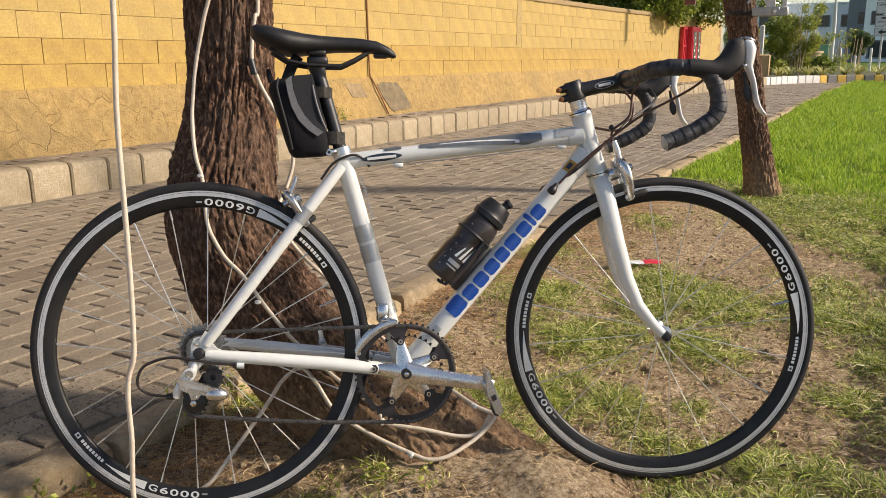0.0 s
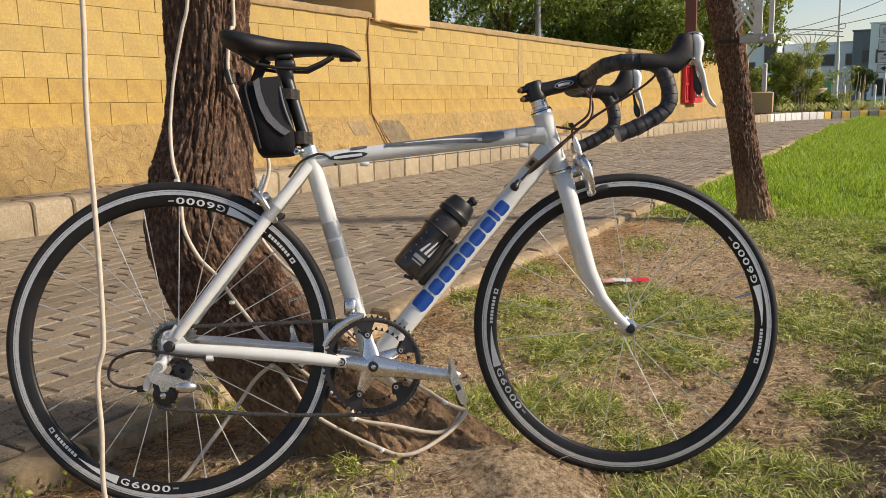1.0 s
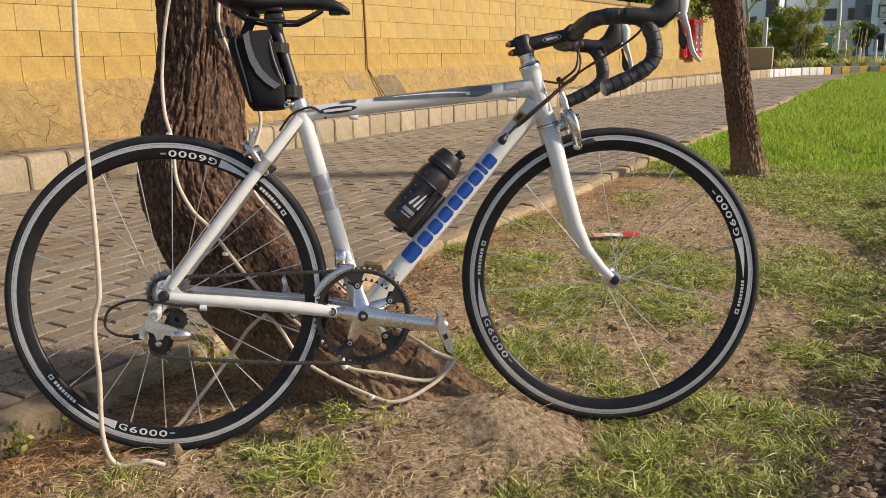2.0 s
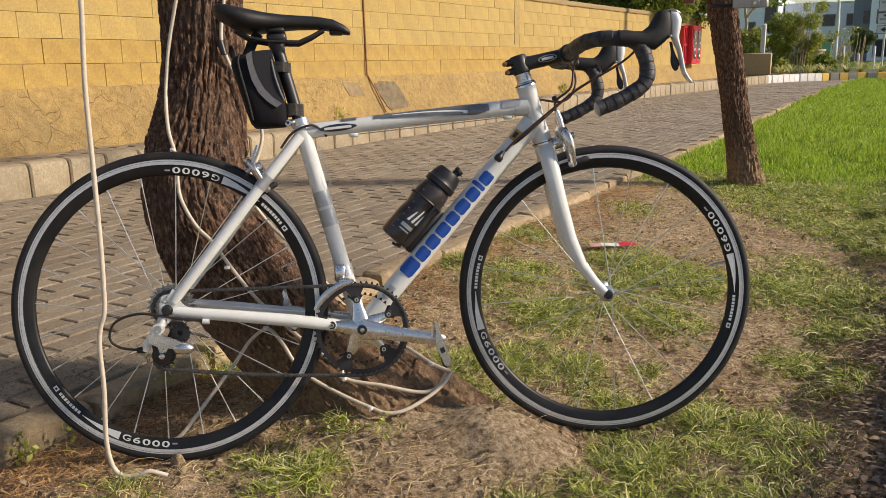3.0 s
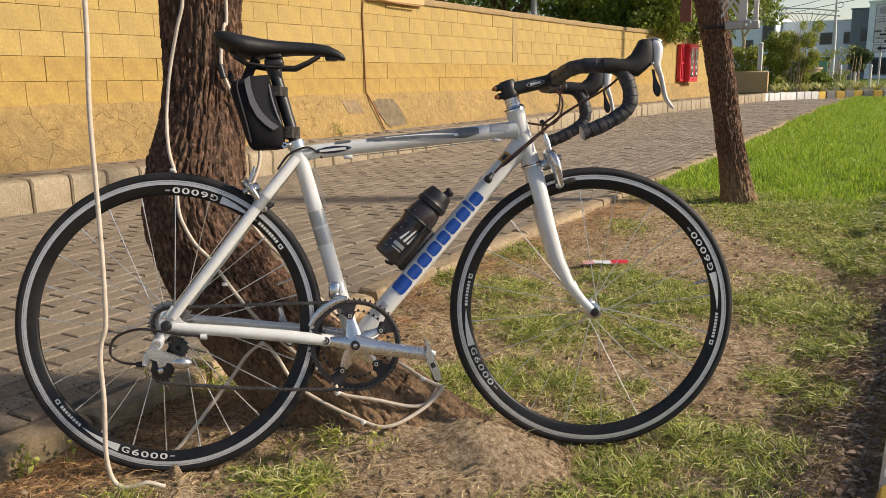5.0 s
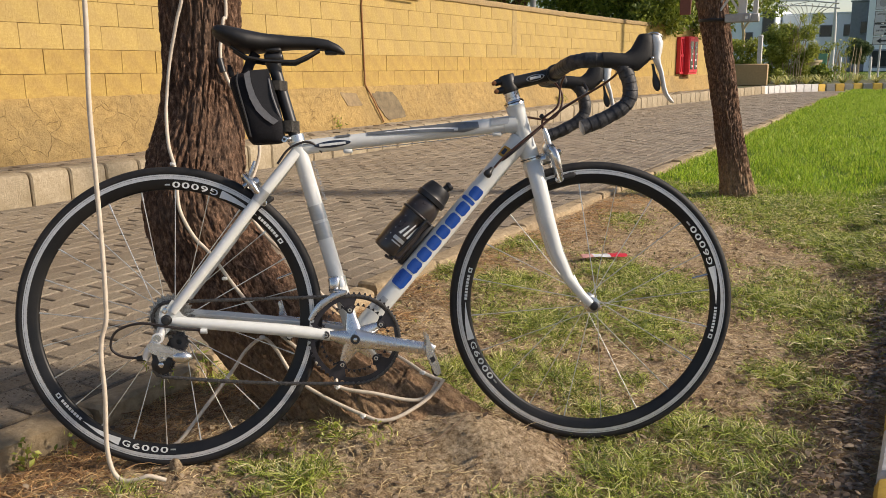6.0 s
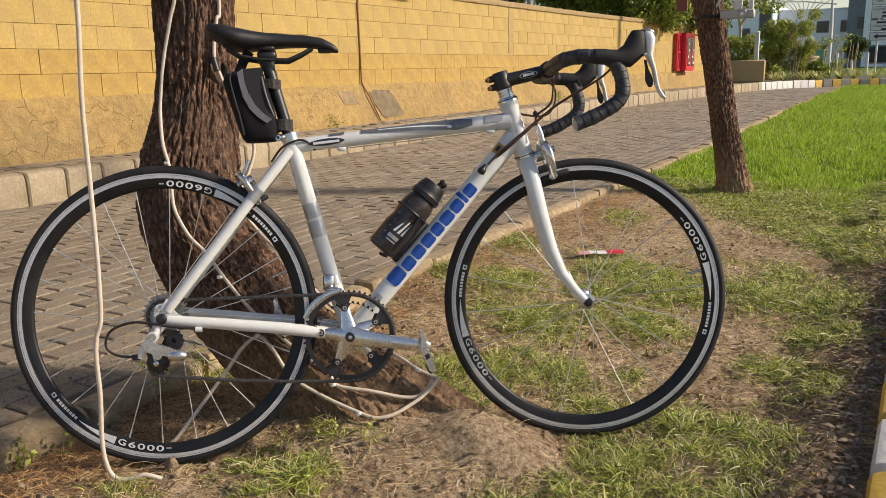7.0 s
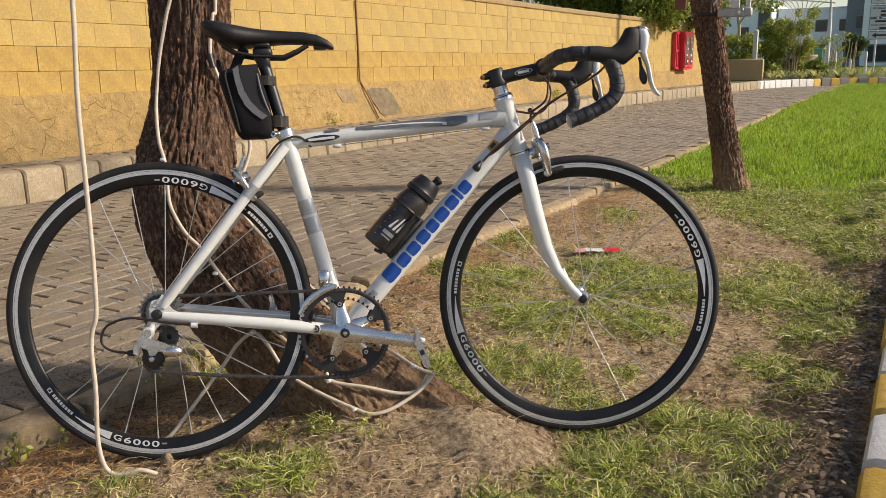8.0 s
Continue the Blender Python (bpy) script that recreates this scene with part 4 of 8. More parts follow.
bp("silver_band", patch(TT0, TT1, rtt, 0.455, 0.499, -2, 58, 10, 8), DECAL_SILVER, frame_top)
bp("dark_band", patch(TT0, TT1, rtt, 0.092, 0.126, 40, 78, 10, 6), DECAL_GREY, frame_top)
for z0, z1 in ((0.285, 0.320), (0.240, 0.278)):
    bp("grey_band", patch(BB, ST_TOP, 0.0182, z0, z1, -80, 80, 6, 16), DECAL_SILVER, frame_seat)
me = text_mesh("ALUMINUM FRAME", 0.011, DECAL_SILVER, 0.0002)
bp("tube_lettering", me, None, frame_seat, "small grey lettering", m=Matrix.Translation((0.3225, -0.0186, 0.345)) @ Matrix.Rotation(radians(75), 4, "Y") @ Matrix.Rotation(radians(90), 4, "X"))
SS0, SS1 = (0.205, -0.040, 0.264), (0.11, -0.056, 0.142)
bp("grey_band", patch(SS0, SS1, 0.0125, -0.020, 0.012, -100, 100, 6, 16), DECAL_SILVER)

# seat clamp, post, saddle
SD = (Vector(ST_TOP) - Vector(BB)).normalized()
ct = Vector(ST_TOP)
sh = Shape().tube([ct - SD * 0.002, ct + SD * 0.013], [0.0205, 0.0205], 24)
sh.box((ct.x - 0.020, -0.016, ct.z + 0.004), (0.020, 0.014, 0.013), 0.004)
clamp = bp("seat_clamp", sh, ALLOY, label="polished alloy seat clamp")
bp("bolt", Shape().lathe((ct.x - 0.026, -0.0255, ct.z + 0.003), (0, 1, 0), [(0.0065, 0), (0.0072, 0.001), (0.0072, 0.008)], 16), STEEL, clamp)
bp("bolt_socket", Shape().lathe((ct.x - 0.026, -0.0262, ct.z + 0.003), (0, 1, 0), [(0.0035, 0), (0.0035, 0.001)], 6), PLASTIC, clamp)
top = ct + SD * 0.175
bp("seat_post", Shape().tube([ct, top], 0.0136, 20), PLASTIC, label="black seat post")
sh = Shape()
sh.tube([top - SD * 0.012, top + SD * 0.012], [0.0145, 0.018], 16)
sh.box((top.x, 0, top.z + 0.018), (0.042, 0.05, 0.020), 0.005)
sh.box((top.x, 0, top.z + 0.033), (0.036, 0.056, 0.012), 0.004)
bp("post_head", sh, PLASTIC)


def superring(x, zc, hw, hh, seg=28, top_pow=0.8, flatz=0.0):
    pts = []
    for k in range(seg):
        a = 2 * math.pi * k / seg
        c, s = math.cos(a), math.sin(a)
        pts.append((x, math.copysign(abs(c) ** 0.75, c) * hw, zc + math.copysign(abs(s) ** top_pow, s) * (hh if s > 0 else hh * 0.9)))
    return pts


# x, top, bottom, half width
stations = [(0.112, 0.636, 0.626, 0.030), (0.115, 0.644, 0.622, 0.050), (0.125, 0.6475, 0.615, 0.062), (0.145, 0.6455, 0.604, 0.068), (0.168, 0.641, 0.592, 0.068), (0.192, 0.637, 0.587, 0.060),
            (0.217, 0.633, 0.590, 0.047), (0.25, 0.630, 0.594, 0.033), (0.285, 0.6285, 0.597, 0.025), (0.33, 0.6265, 0.598, 0.021), (0.365, 0.621, 0.594, 0.019), (0.388, 0.610, 0.588, 0.016), (0.399, 0.601, 0.587, 0.011), (0.403, 0.595, 0.589, 0.006)]
sh = Shape().loft([superring(x, (t + b) / 2, w, (t - b) / 2) for x, t, b, w in stations])
saddle = bp("saddle", sh, VINYL, label="slim black vinyl racing saddle")
for side in (-1, 1):
    bp("saddle_rail", Shape().tube([(0.150, side * 0.030, 0.600), (0.185, side * 0.026, 0.577), (0.225, side * 0.022, 0.570), (0.290, side * 0.020, 0.569), (0.318, side * 0.016, 0.582), (0.345, side * 0.010, 0.598)], 0.0038, 10), PLASTIC, saddle)
sh = Shape()
sh.box((0.372, 0, 0.593), (0.03, 0.022, 0.010), 0.003)
bp("nose_base", sh, PLASTIC, saddle)


# ---- wheels ----
def rim_arc(r0, r1, a0, a1, y, ns=24, taper=0.0):
    """Flat marking on a rim's side; angles in degrees from forward, counter-clockwise as the camera sees it."""
    sh = Shape()
    v, f = [], []
    for i in range(ns + 1):
        q = i / ns
        a = radians(a0 + (a1 - a0) * q)
        k = 1 - taper * q
        rm, hw = (r0 + r1) / 2, (r1 - r0) / 2
        for r in (rm - hw * k, rm + hw * k):
            v.append((r * math.cos(a), y, r * math.sin(a)))
    for i in range(ns):
        f.append((2 * i, 2 * i + 1, 2 * i + 3, 2 * i + 2))
    return sh.add(v, f)


def make_wheel(name, m, spokes, hub_w, flange, cross, phase, label):
    """Deep black rim, silver brake track, tyre, spokes, hub; axis along y."""
    rim_prof = [(0.2865, 0.0), (0.2875, -0.0035), (0.291, -0.0068), (0.3085, -0.0098), (0.3090, -0.0103), (0.3205, -0.0103), (0.3215, -0.009), (0.3200, -0.0), (0.3215, 0.009), (0.3205, 0.0103), (0.3090, 0.0103), (0.3085, 0.0098), (0.291, 0.0068), (0.2875, 0.0035)]
    rim = bp(name, Shape().lathe((0, 0, 0), (0, 1, 0), rim_prof, 128, closed=True), RIM_BLACK, label=label, m=m, smooth=35)
    tp = []
    for k in range(14):
        a = radians(-118 + 236 * k / 13)
        tp.append((0.3265 + 0.0112 * math.cos(a), 0.0118 * math.sin(a)))
    bp("tyre", Shape().lathe((0, 0, 0), (0, 1, 0), tp, 128, caps=False), RUBBER, rim, "black slick tyre with dusty sidewall")
    for side in (-1, 1):
        bp("brake_track", Shape().lathe((0, 0, 0), (0, 1, 0), [(0.3096, side * 0.0104), (0.3096, side * 0.0108), (0.3200, side * 0.0108), (0.3200, side * 0.0104)], 128, closed=True), BRAKE_TRACK, rim, "machined silver brake track")
        # a scribed wear line in the track
        bp("wear_line", Shape().lathe((0, 0, 0), (0, 1, 0), [(0.3166, side * 0.0108), (0.3166, side * 0.01095), (0.3171, side * 0.01095), (0.3171, side * 0.0108)], 128, closed=True), PLASTIC, rim)
    hw = hub_w / 2
    bp("hub", Shape().lathe((0, -hw, 0), (0, 1, 0), [(0.006, 0), (0.009, 0.006), (0.010, hw - flange - 0.004), (0.019, hw - flange - 0.002), (0.019, hw - flange + 0.002), (0.011, hw - flange + 0.008), (0.010, hw), (0.011, hw + flange - 0.008), (0.019, hw + flange - 0.002), (0.019, hw + flange + 0.002), (0.010, hw + flange + 0.004), (0.009, 2 * hw - 0.006), (0.006, 2 * hw)], 28), ALLOY, rim, "polished alloy hub")
    for i in range(spokes):
        a = 2 * math.pi * i / spokes + phase
        side = -1 if i % 2 else 1
        twist = cross * (1 if (i // 2) % 2 else -1)
        h = Vector((0.017 * math.cos(a + twist), side * flange, 0.017 * math.sin(a + twist)))
        e = Vector((0.287 * math.cos(a), side * 0.001, 0.287 * math.sin(a)))
        bp("spoke", Shape().tube([h, h.lerp(e, 0.93), h.lerp(e, 0.931), e], [0.00105, 0.00105, 0.0018, 0.0018], 6), SPOKE, rim)
    a = phase + 0.13
    bp("valve", Shape().tube([(0.287 * math.cos(a), 0, 0.287 * math.sin(a)), (0.250 * math.cos(a), 0, 0.250 * math.sin(a))], [0.003, 0.0022], 8), STEEL, rim)
    return rim


rear = make_wheel("rear_wheel", Matrix.Translation((-0.003, 0, -0.0043)) @ Matrix.Rotation(radians(-1.9), 4, "X") @ Matrix.Rotation(radians(-3.5), 4, "Z") @ Matrix.Scale(1.0115, 4), 24, 0.13, 0.026, 1.0, 0.20, "black deep-section rear wheel with white markings")
front = make_wheel("front_wheel", STEER @ Matrix.Translation(FW) @ Matrix.Scale(1.01, 4), 20, 0.10, 0.033, 0.75, 0.10, "black deep-section front wheel with white markings")
# markings, twice on each wheel: model number, maker's bars and a white swoosh
for rim, base in ((rear, 0), (front, -50)):
    for turn in (0, 180):
        for i, ch in enumerate("G6000"):
            a = radians(base + turn + 247.6 + i * 4.0 + (0.5 if i else 0))
            glyph = text_mesh(ch, 0.0182, DECAL_WHITE, 0.0004, 0.00025)
            # letters stand on the inner edge and read along the rim
            t_, n_ = Vector((-math.sin(a), 0, math.cos(a))), Vector((math.cos(a), 0, math.sin(a)))
            m = Matrix((t_ * (1.5 if i == 0 else 1.95), -n_, Vector((0, -1, 0)))).transposed().to_4x4()
            m.translation = n_ * 0.3040 + Vector((0, -0.0098, 0))
            bp("model_letter", glyph, None, rim, "white model number letter", m=m)
        bp("white_mark", rim_arc(0.2955, 0.2990, base + turn + 268.4, base + turn + 270.6, -0.0093), DECAL_SILVER, rim)
        bp("white_swoosh", rim_arc(0.2905, 0.3075, base + turn + 246.6, base + turn + 229, -0.00985, taper=0.95), DECAL_WHITE, rim, "tapering white swoosh")
        for i in range(8):
            a = base + turn + 216.2 + i * 1.5
            bp("maker_mark", rim_arc(0.2955, 0.3022, a, a + 1.1, -0.0093), DECAL_WHITE, rim)
        bp("maker_ring", rim_arc(0.2940, 0.3035, base + turn + 212.8, base + turn + 215, -0.0094), DECAL_WHITE, rim)
        bp("maker_ring", rim_arc(0.2965, 0.3010, base + turn + 213.4, base + turn + 214.4, -0.0098), PLASTIC, rim)

# quick releases
sh = Shape().lathe((0, -0.084, 0), (0, 1, 0), [(0.004, 0), (0.0085, 0.001), (0.0092, 0.008), (0.0115, 0.010), (0.0115, 0.014)], 20)
bp("rear_axle_nut", sh, PLASTIC)
sh = Shape().lathe((FW.x, -0.066, 0), (0, 1, 0), [(0.004, 0), (0.0085, 0.001), (0.0092, 0.007), (0.011, 0.009), (0.011, 0.013)], 20)
bp("front_axle_nut", sh, PLASTIC, m=STEER)
sh = Shape().tube([(0, 0.075, 0), (0, 0.088, 0), (0.03, 0.094, -0.02), (0.055, 0.092, -0.03)], [0.008, 0.008, 0.006, 0.004], 10)
bp("rear_release_lever", sh, ALLOY)
sh = Shape().tube([(FW.x, 0.06, 0), (FW.x, 0.072, 0), (FW.x - 0.02, 0.078, 0.03), (FW.x - 0.03, 0.077, 0.055)], [0.008, 0.008, 0.006, 0.004], 10)
bp("front_release_lever", sh, ALLOY, m=STEER)

# ---- fork, headset, stem ----
sh = Shape()
sh.tube([HEAD - AXIS * 0.008, HEAD - AXIS * 0.028], [0.0215, 0.024], 24)
for side in (-1, 1):
    sh.tube([(0.842, side * 0.010, 0.332), (0.846, side * 0.030, 0.318), (0.853, side * 0.040, 0.285), (0.872, side * 0.0455, 0.205), (0.895, side * 0.049, 0.125), (0.920, side * 0.051, 0.068), (0.953, side * 0.052, 0.026), (0.975, side * 0.052, 0.004)],
            [0.017, 0.0175, 0.0168, 0.0155, 0.0135, 0.0115, 0.0095, 0.0085], 18, flat=1.15, flat_dir=(1, 0, 0))
fork = bp("fork", sh, WHITE, label="white curved fork", m=STEER)
for side in (-1, 1):
    bp("fork_end", Shape().plate([(0.969, 0.012), (0.979, 0.016), (0.991, 0.002), (0.989, -0.010), (0.983, -0.008), (0.977, -0.010), (0.971, -0.006)], side * 0.055, side * 0.049), ALLOY, fork)
bp("lower_race", Shape().tube([HEAD - AXIS * 0.010, HEAD - AXIS * 0.001], [0.0245, 0.0245], 24), STEEL)
bp("race_gap", Shape().tube([HEAD - AXIS * 0.0055, HEAD - AXIS * 0.0035], [0.0249, 0.0249], 24), PLASTIC)
bp("upper_race", Shape().tube([HEAD + AXIS * 0.126, HEAD + AXIS * 0.132, HEAD + AXIS * 0.138], [0.0240, 0.0240, 0.021], 24), STEEL)
bp("race_gap", Shape().tube([HEAD + AXIS * 0.1315, HEAD + AXIS * 0.1335], [0.0244, 0.0244], 24), PLASTIC)
for i in range(3):
    bp("spacer", Shape().tube([HEAD + AXIS * (0.1385 + 0.0066 * i), HEAD + AXIS * (0.1445 + 0.0066 * i)], 0.0175, 24), ALLOY, label="silver headset spacer", m=BARSTEER)
CL = Vector((0.893, 0, 0.546))
s0 = HEAD + AXIS * 0.178
sh = Shape()
sh.tube([HEAD + AXIS * 0.158, HEAD + AXIS * 0.161, HEAD + AXIS * 0.197, HEAD + AXIS * 0.200], [0.0185, 0.0195, 0.0195, 0.017], 24)
sh.tube([s0, s0.lerp(CL, 0.25), s0.lerp(CL, 0.85), CL], [0.018, 0.0155, 0.0150, 0.018], 20)
sh.tube([CL + Vector((0, -0.022, 0)), CL + Vector((0, 0.022, 0))], 0.0205, 24)
stem = bp("stem", sh, PLASTIC, label="black alloy stem", m=BARSTEER)
for k, (hz, ln) in enumerate(((0.189, 0.034), (0.169, 0.034))):
    q = HEAD + AXIS * hz
    bp("clamp_lug", Shape().tube([q + Vector((-0.014, -0.004, -0.004)), q + Vector((-0.030, -0.004, -0.008))], [0.0085, 0.0072], 12), PLASTIC, stem)
    bp("rusty_bolt", Shape().lathe(q + Vector((-0.032, -0.0135, -0.0085)), (0, 1, 0), [(0.0045, 0), (0.0052, 0.0006), (0.0052, 0.014)], 12), RUST, stem, "rusted stem bolt")
bp("stem_badge", patch(s0, CL, 0.0152, 0.040, 0.085, lambda f: -28 * math.sin(math.pi * f) ** 0.5, lambda f: 28 * math.sin(math.pi * f) ** 0.5, 16, 6, 0.0009), DECAL_SILVER, stem, "silver oval stem badge")
bp("stem_badge_inner", patch(s0, CL, 0.0152, 0.043, 0.082, lambda f: -22 * math.sin(math.pi * f) ** 0.5, lambda f: 22 * math.sin(math.pi * f) ** 0.5, 16, 6, 0.0015), PLASTIC, stem)
bp("stem_writing", patch(s0, CL, 0.0152, 0.049, 0.076, -10, 10, 8, 4, 0.0021), DECAL_WHITE, stem)


# ---- handlebar ----
def catmull(pts, n=8):
    p = [Vector(q) for q in pts]
    p = [p[0] * 2 - p[1]] + p + [p[-1] * 2 - p[-2]]
    out = []
    for i in range(1, len(p) - 2):
        for k in range(n):
            t = k / n
            a, b, c, d = p[i - 1], p[i], p[i + 1], p[i + 2]
            out.append(0.5 * ((2 * b) + (c - a) * t + (2 * a - 5 * b + 4 * c - d) * t * t + (3 * b - a - 3 * c + d) * t ** 3))
    out.append(p[-2])
    return out


bar = bp("handlebar", Shape().tube([CL + Vector((0, -0.10, 0)), CL + Vector((0, -0.03, 0)), CL + Vector((0, 0.03, 0)), CL + Vector((0, 0.10, 0))], [0.0125, 0.0158, 0.0158, 0.0125], 20), PLASTIC, label="black drop handlebar with wound tape", m=BARSTEER)
for side in (-1, 1):
    raw = [(0, 0.060, 0), (0, 0.12, 0.001), (0.006, 0.168, 0.003), (0.026, 0.199, 0.0045), (0.054, 0.209, 0.0045), (0.085, 0.211, 0.002), (0.106, 0.2115, -0.010), (0.118, 0.212, -0.032), (0.1235, 0.2125, -0.058), (0.1215, 0.213, -0.077), (0.109, 0.213, -0.095), (0.0735, 0.2138, -0.1165), (0.045, 0.2143, -0.129), (0.020, 0.215, -0.138)]
    pts = catmull([CL + Vector((x, side * y, z)) for x, y, z in raw], 18)
    # overlapping wraps: the radius steps at each turn of the tape
    rr, run = [], 0.0
    for i, q in enumerate(pts):
        if i:
            run += (q - pts[i - 1]).length
        rr.append(0.0153 + 0.0011 * ((run / 0.017 + 0.25 * math.sin(run * 23)) % 1.0) + 0.0005 * math.sin(run * 137 + side))
    tape = bp("bar_tape", Shape().tube(pts, rr, 20), TAPE, bar, "black wound bar tape, scuffed", 35)
    e = pts[-1]
    bp("end_plug", Shape().lathe(e + Vector((-0.004, 0, -0.001)), (1, 0, 0.25), [(0.010, 0), (0.0138, 0.002), (0.0150, 0.004), (0.0150, 0.008)], 18), DECAL_SILVER, bar, "worn grey bar end plug")
    # hood: swells round the bar's corner, then rises into a blunt horn
    y = side * 0.2115
    hood = [((0.062, 0.004), 0.0160, 0.0158, (0, 1)), ((0.084, 0.003), 0.0172, 0.0165, (-0.05, 1)), ((0.104, 0.000), 0.0178, 0.0185, (-0.3, 0.95)), ((0.126, -0.001), 0.0178, 0.0232, (-0.6, 0.8)), ((0.142, 0.0115), 0.0175, 0.0232, (-0.73, 0.68)),
            ((0.151, 0.024), 0.0168, 0.0245, (-0.76, 0.65)), ((0.1545, 0.040), 0.016, 0.0195, (-0.86, 0.51)), ((0.156, 0.0515), 0.0145, 0.0150, (-0.95, 0.30)), ((0.1575, 0.0565), 0.011, 0.0115, (-1, 0.08)), ((0.158, 0.0578), 0.006, 0.006, (-1, 0.0))]
    rings = []
    for (x, z), wy, wz, (nx, nz) in hood:
        d = math.hypot(nx, nz)
        ring = []
        for k in range(22):
            a = 2 * math.pi * k / 22
            c, s = math.cos(a), math.sin(a)
            c = math.copysign(abs(c) ** 0.8, c)
            s = math.copysign(abs(s) ** 0.9, s)
            ring.append(CL + Vector((x + nx / d * s * wz, y + c * wy, z + nz / d * s * wz)))
        rings.append(ring)
    hd = bp("hood", Shape().loft(rings), RUBBER, bar, "black rubber brake hood", 70)
    # lever blade: broad head, narrow neck, flared tip
    lev = [(0.1690, 0.0535, 0.007, 0.0095), (0.1770, 0.0475, 0.0098, 0.0125), (0.1808, 0.038, 0.0100, 0.0125), (0.1806, 0.022, 0.0085, 0.0115), (0.1798, 0.0057, 0.0062, 0.0105), (0.1845, -0.008, 0.0045, 0.0098), (0.1900, -0.0215, 0.0036, 0.0090),
           (0.1938, -0.040, 0.0034, 0.0085), (0.1968, -0.056, 0.0037, 0.0085), (0.2010, -0.068, 0.0042, 0.0085), (0.2080, -0.0785, 0.0040, 0.0078), (0.2140, -0.084, 0.0034, 0.0064), (0.2175, -0.0862, 0.0018, 0.0035)]
    rings = []
    for i, (x, z, wx, wy) in enumerate(lev):
        x0, z0 = lev[max(0, i - 1)][:2]
        x1, z1 = lev[min(len(lev) - 1, i + 1)][:2]
        d = math.hypot(x1 - x0, z1 - z0)
        nx, nz = -(z1 - z0) / d, (x1 - x0) / d
        wx *= 1.3 if i < 9 else 1.0
        rings.append([CL + Vector((x + nx * wx * math.sin(q), y + wy * math.cos(q), z + nz * wx * math.sin(q))) for q in [2 * math.pi * k / 16 for k in range(16)]])
    bp("brake_lever", Shape().loft(rings), LEVER, bar, "silver-painted brake lever blade", 70)
    cap = Shape().loft([[CL + Vector((x + s * r * 0.5, y + c * r * 1.4, z + s * r * 0.45)) for c, s in [(math.cos(2 * math.pi * k / 14), math.sin(2 * math.pi * k / 14)) for k in range(14)]] for x, z, r in ((0.160, 0.0575, 0.004), (0.168, 0.0585, 0.007), (0.178, 0.0565, 0.008), (0.187, 0.0525, 0.006), (0.191, 0.0495, 0.003))])
    bp("lever_cap", cap, STEEL, bar, "bright chrome lever cap")
    pad = [(0.1745, -0.004, 0.0030, 0.003), (0.1775, -0.020, 0.0032, 0.003), (0.1800, -0.031, 0.0055, 0.004), (0.1822, -0.040, 0.0082, 0.005), (0.1836, -0.049, 0.0086, 0.005), (0.1848, -0.057, 0.0062, 0.004), (0.1852, -0.0615, 0.0025, 0.002)]
    bp("shift_lever", Shape().loft([[CL + Vector((x - 0.001 + wx * math.sin(q), y + 0.005 + wy * math.cos(q), z)) for q in [2 * math.pi * k / 14 for k in range(14)]] for x, z, wx, wy in pad]), PLASTIC, bar, "black shift paddle", 70)
    bp("pivot_pin", Shape().lathe(CL + Vector((0.1665, y - 0.0175, 0.0055)), (0, 1, 0), [(0.0020, 0), (0.0030, 0.001), (0.0030, 0.032)], 10), STEEL, bar)

# ---- cables ----
def cable(name, pts, r=0.0026, mat=CABLE_BLACK, parent=bicycle, m=None, label=""):
    return bp(name, Shape().tube(catmull(pts, 8), r, 8), mat, parent, label, 60, m)


inS = lambda x, y, z: tuple(BARSTEER @ (CL + Vector((x, y, z))))
cable("shift_cable", [inS(0.118, -0.20, 0.0), inS(0.10, -0.12, -0.030), (0.905, -0.055, 0.462), (0.830, -0.036, 0.403), (0.768, -0.032, 0.352), (0.742, -0.030, 0.326)], 0.0027, CABLE_BROWN, label="brown shift cable housing")
cable("shift_cable", [inS(0.118, 0.20, 0.0), inS(0.10, 0.10, -0.035), (0.912, 0.010, 0.462), (0.840, -0.024, 0.405), (0.775, -0.034, 0.352), (0.742, 0.030, 0.326)], 0.0027)
cable("brake_cable", [inS(0.012, -0.07, -0.012), (0.902, -0.035, 0.515), (0.893, -0.040, 0.468), (0.862, -0.030, 0.440), (0.862, -0.022, 0.420), (0.868, -0.028, 0.392)], 0.0027, CABLE_BROWN)
cable("brake_cable", [inS(0.010, 0.05, -0.012), (0.915, 0.0, 0.500), (0.905, -0.020, 0.462), (0.880, 0.0, 0.440), (0.80, 0.024, 0.450), (0.776, 0.010, 0.416)], 0.0027, CABLE_BROWN)
cable("brake_cable", [(0.776, -0.008, 0.408), (0.60, -0.010, 0.389), (0.415, -0.010, 0.370)], 0.0011, STEEL)
cable("brake_cable", [(0.345, -0.006, 0.366), (0.325, -0.016, 0.386), (0.303, -0.022, 0.388), (0.270, -0.024, 0.372), (0.245, -0.022, 0.340)], 0.0027, CABLE_BLACK)
for x, z in ((0.405, 0.368), (0.755, 0.405)):
    sh = Shape()
    sh.box((x, -0.006, z), (0.022, 0.010, 0.010), 0.003)
    bp("cable_stop", sh, WHITE)
for side in (-1, 1):
    sh = Shape().lathe((0.722, side * 0.032, 0.306), (0.62, 0, 0.78), [(0.006, 0), (0.0095, 0.003), (0.0095, 0.012), (0.007, 0.015), (0.0055, 0.022), (0.004, 0.026)], 14)
    bp("barrel_adjuster", sh, PLASTIC, label="black barrel adjuster")
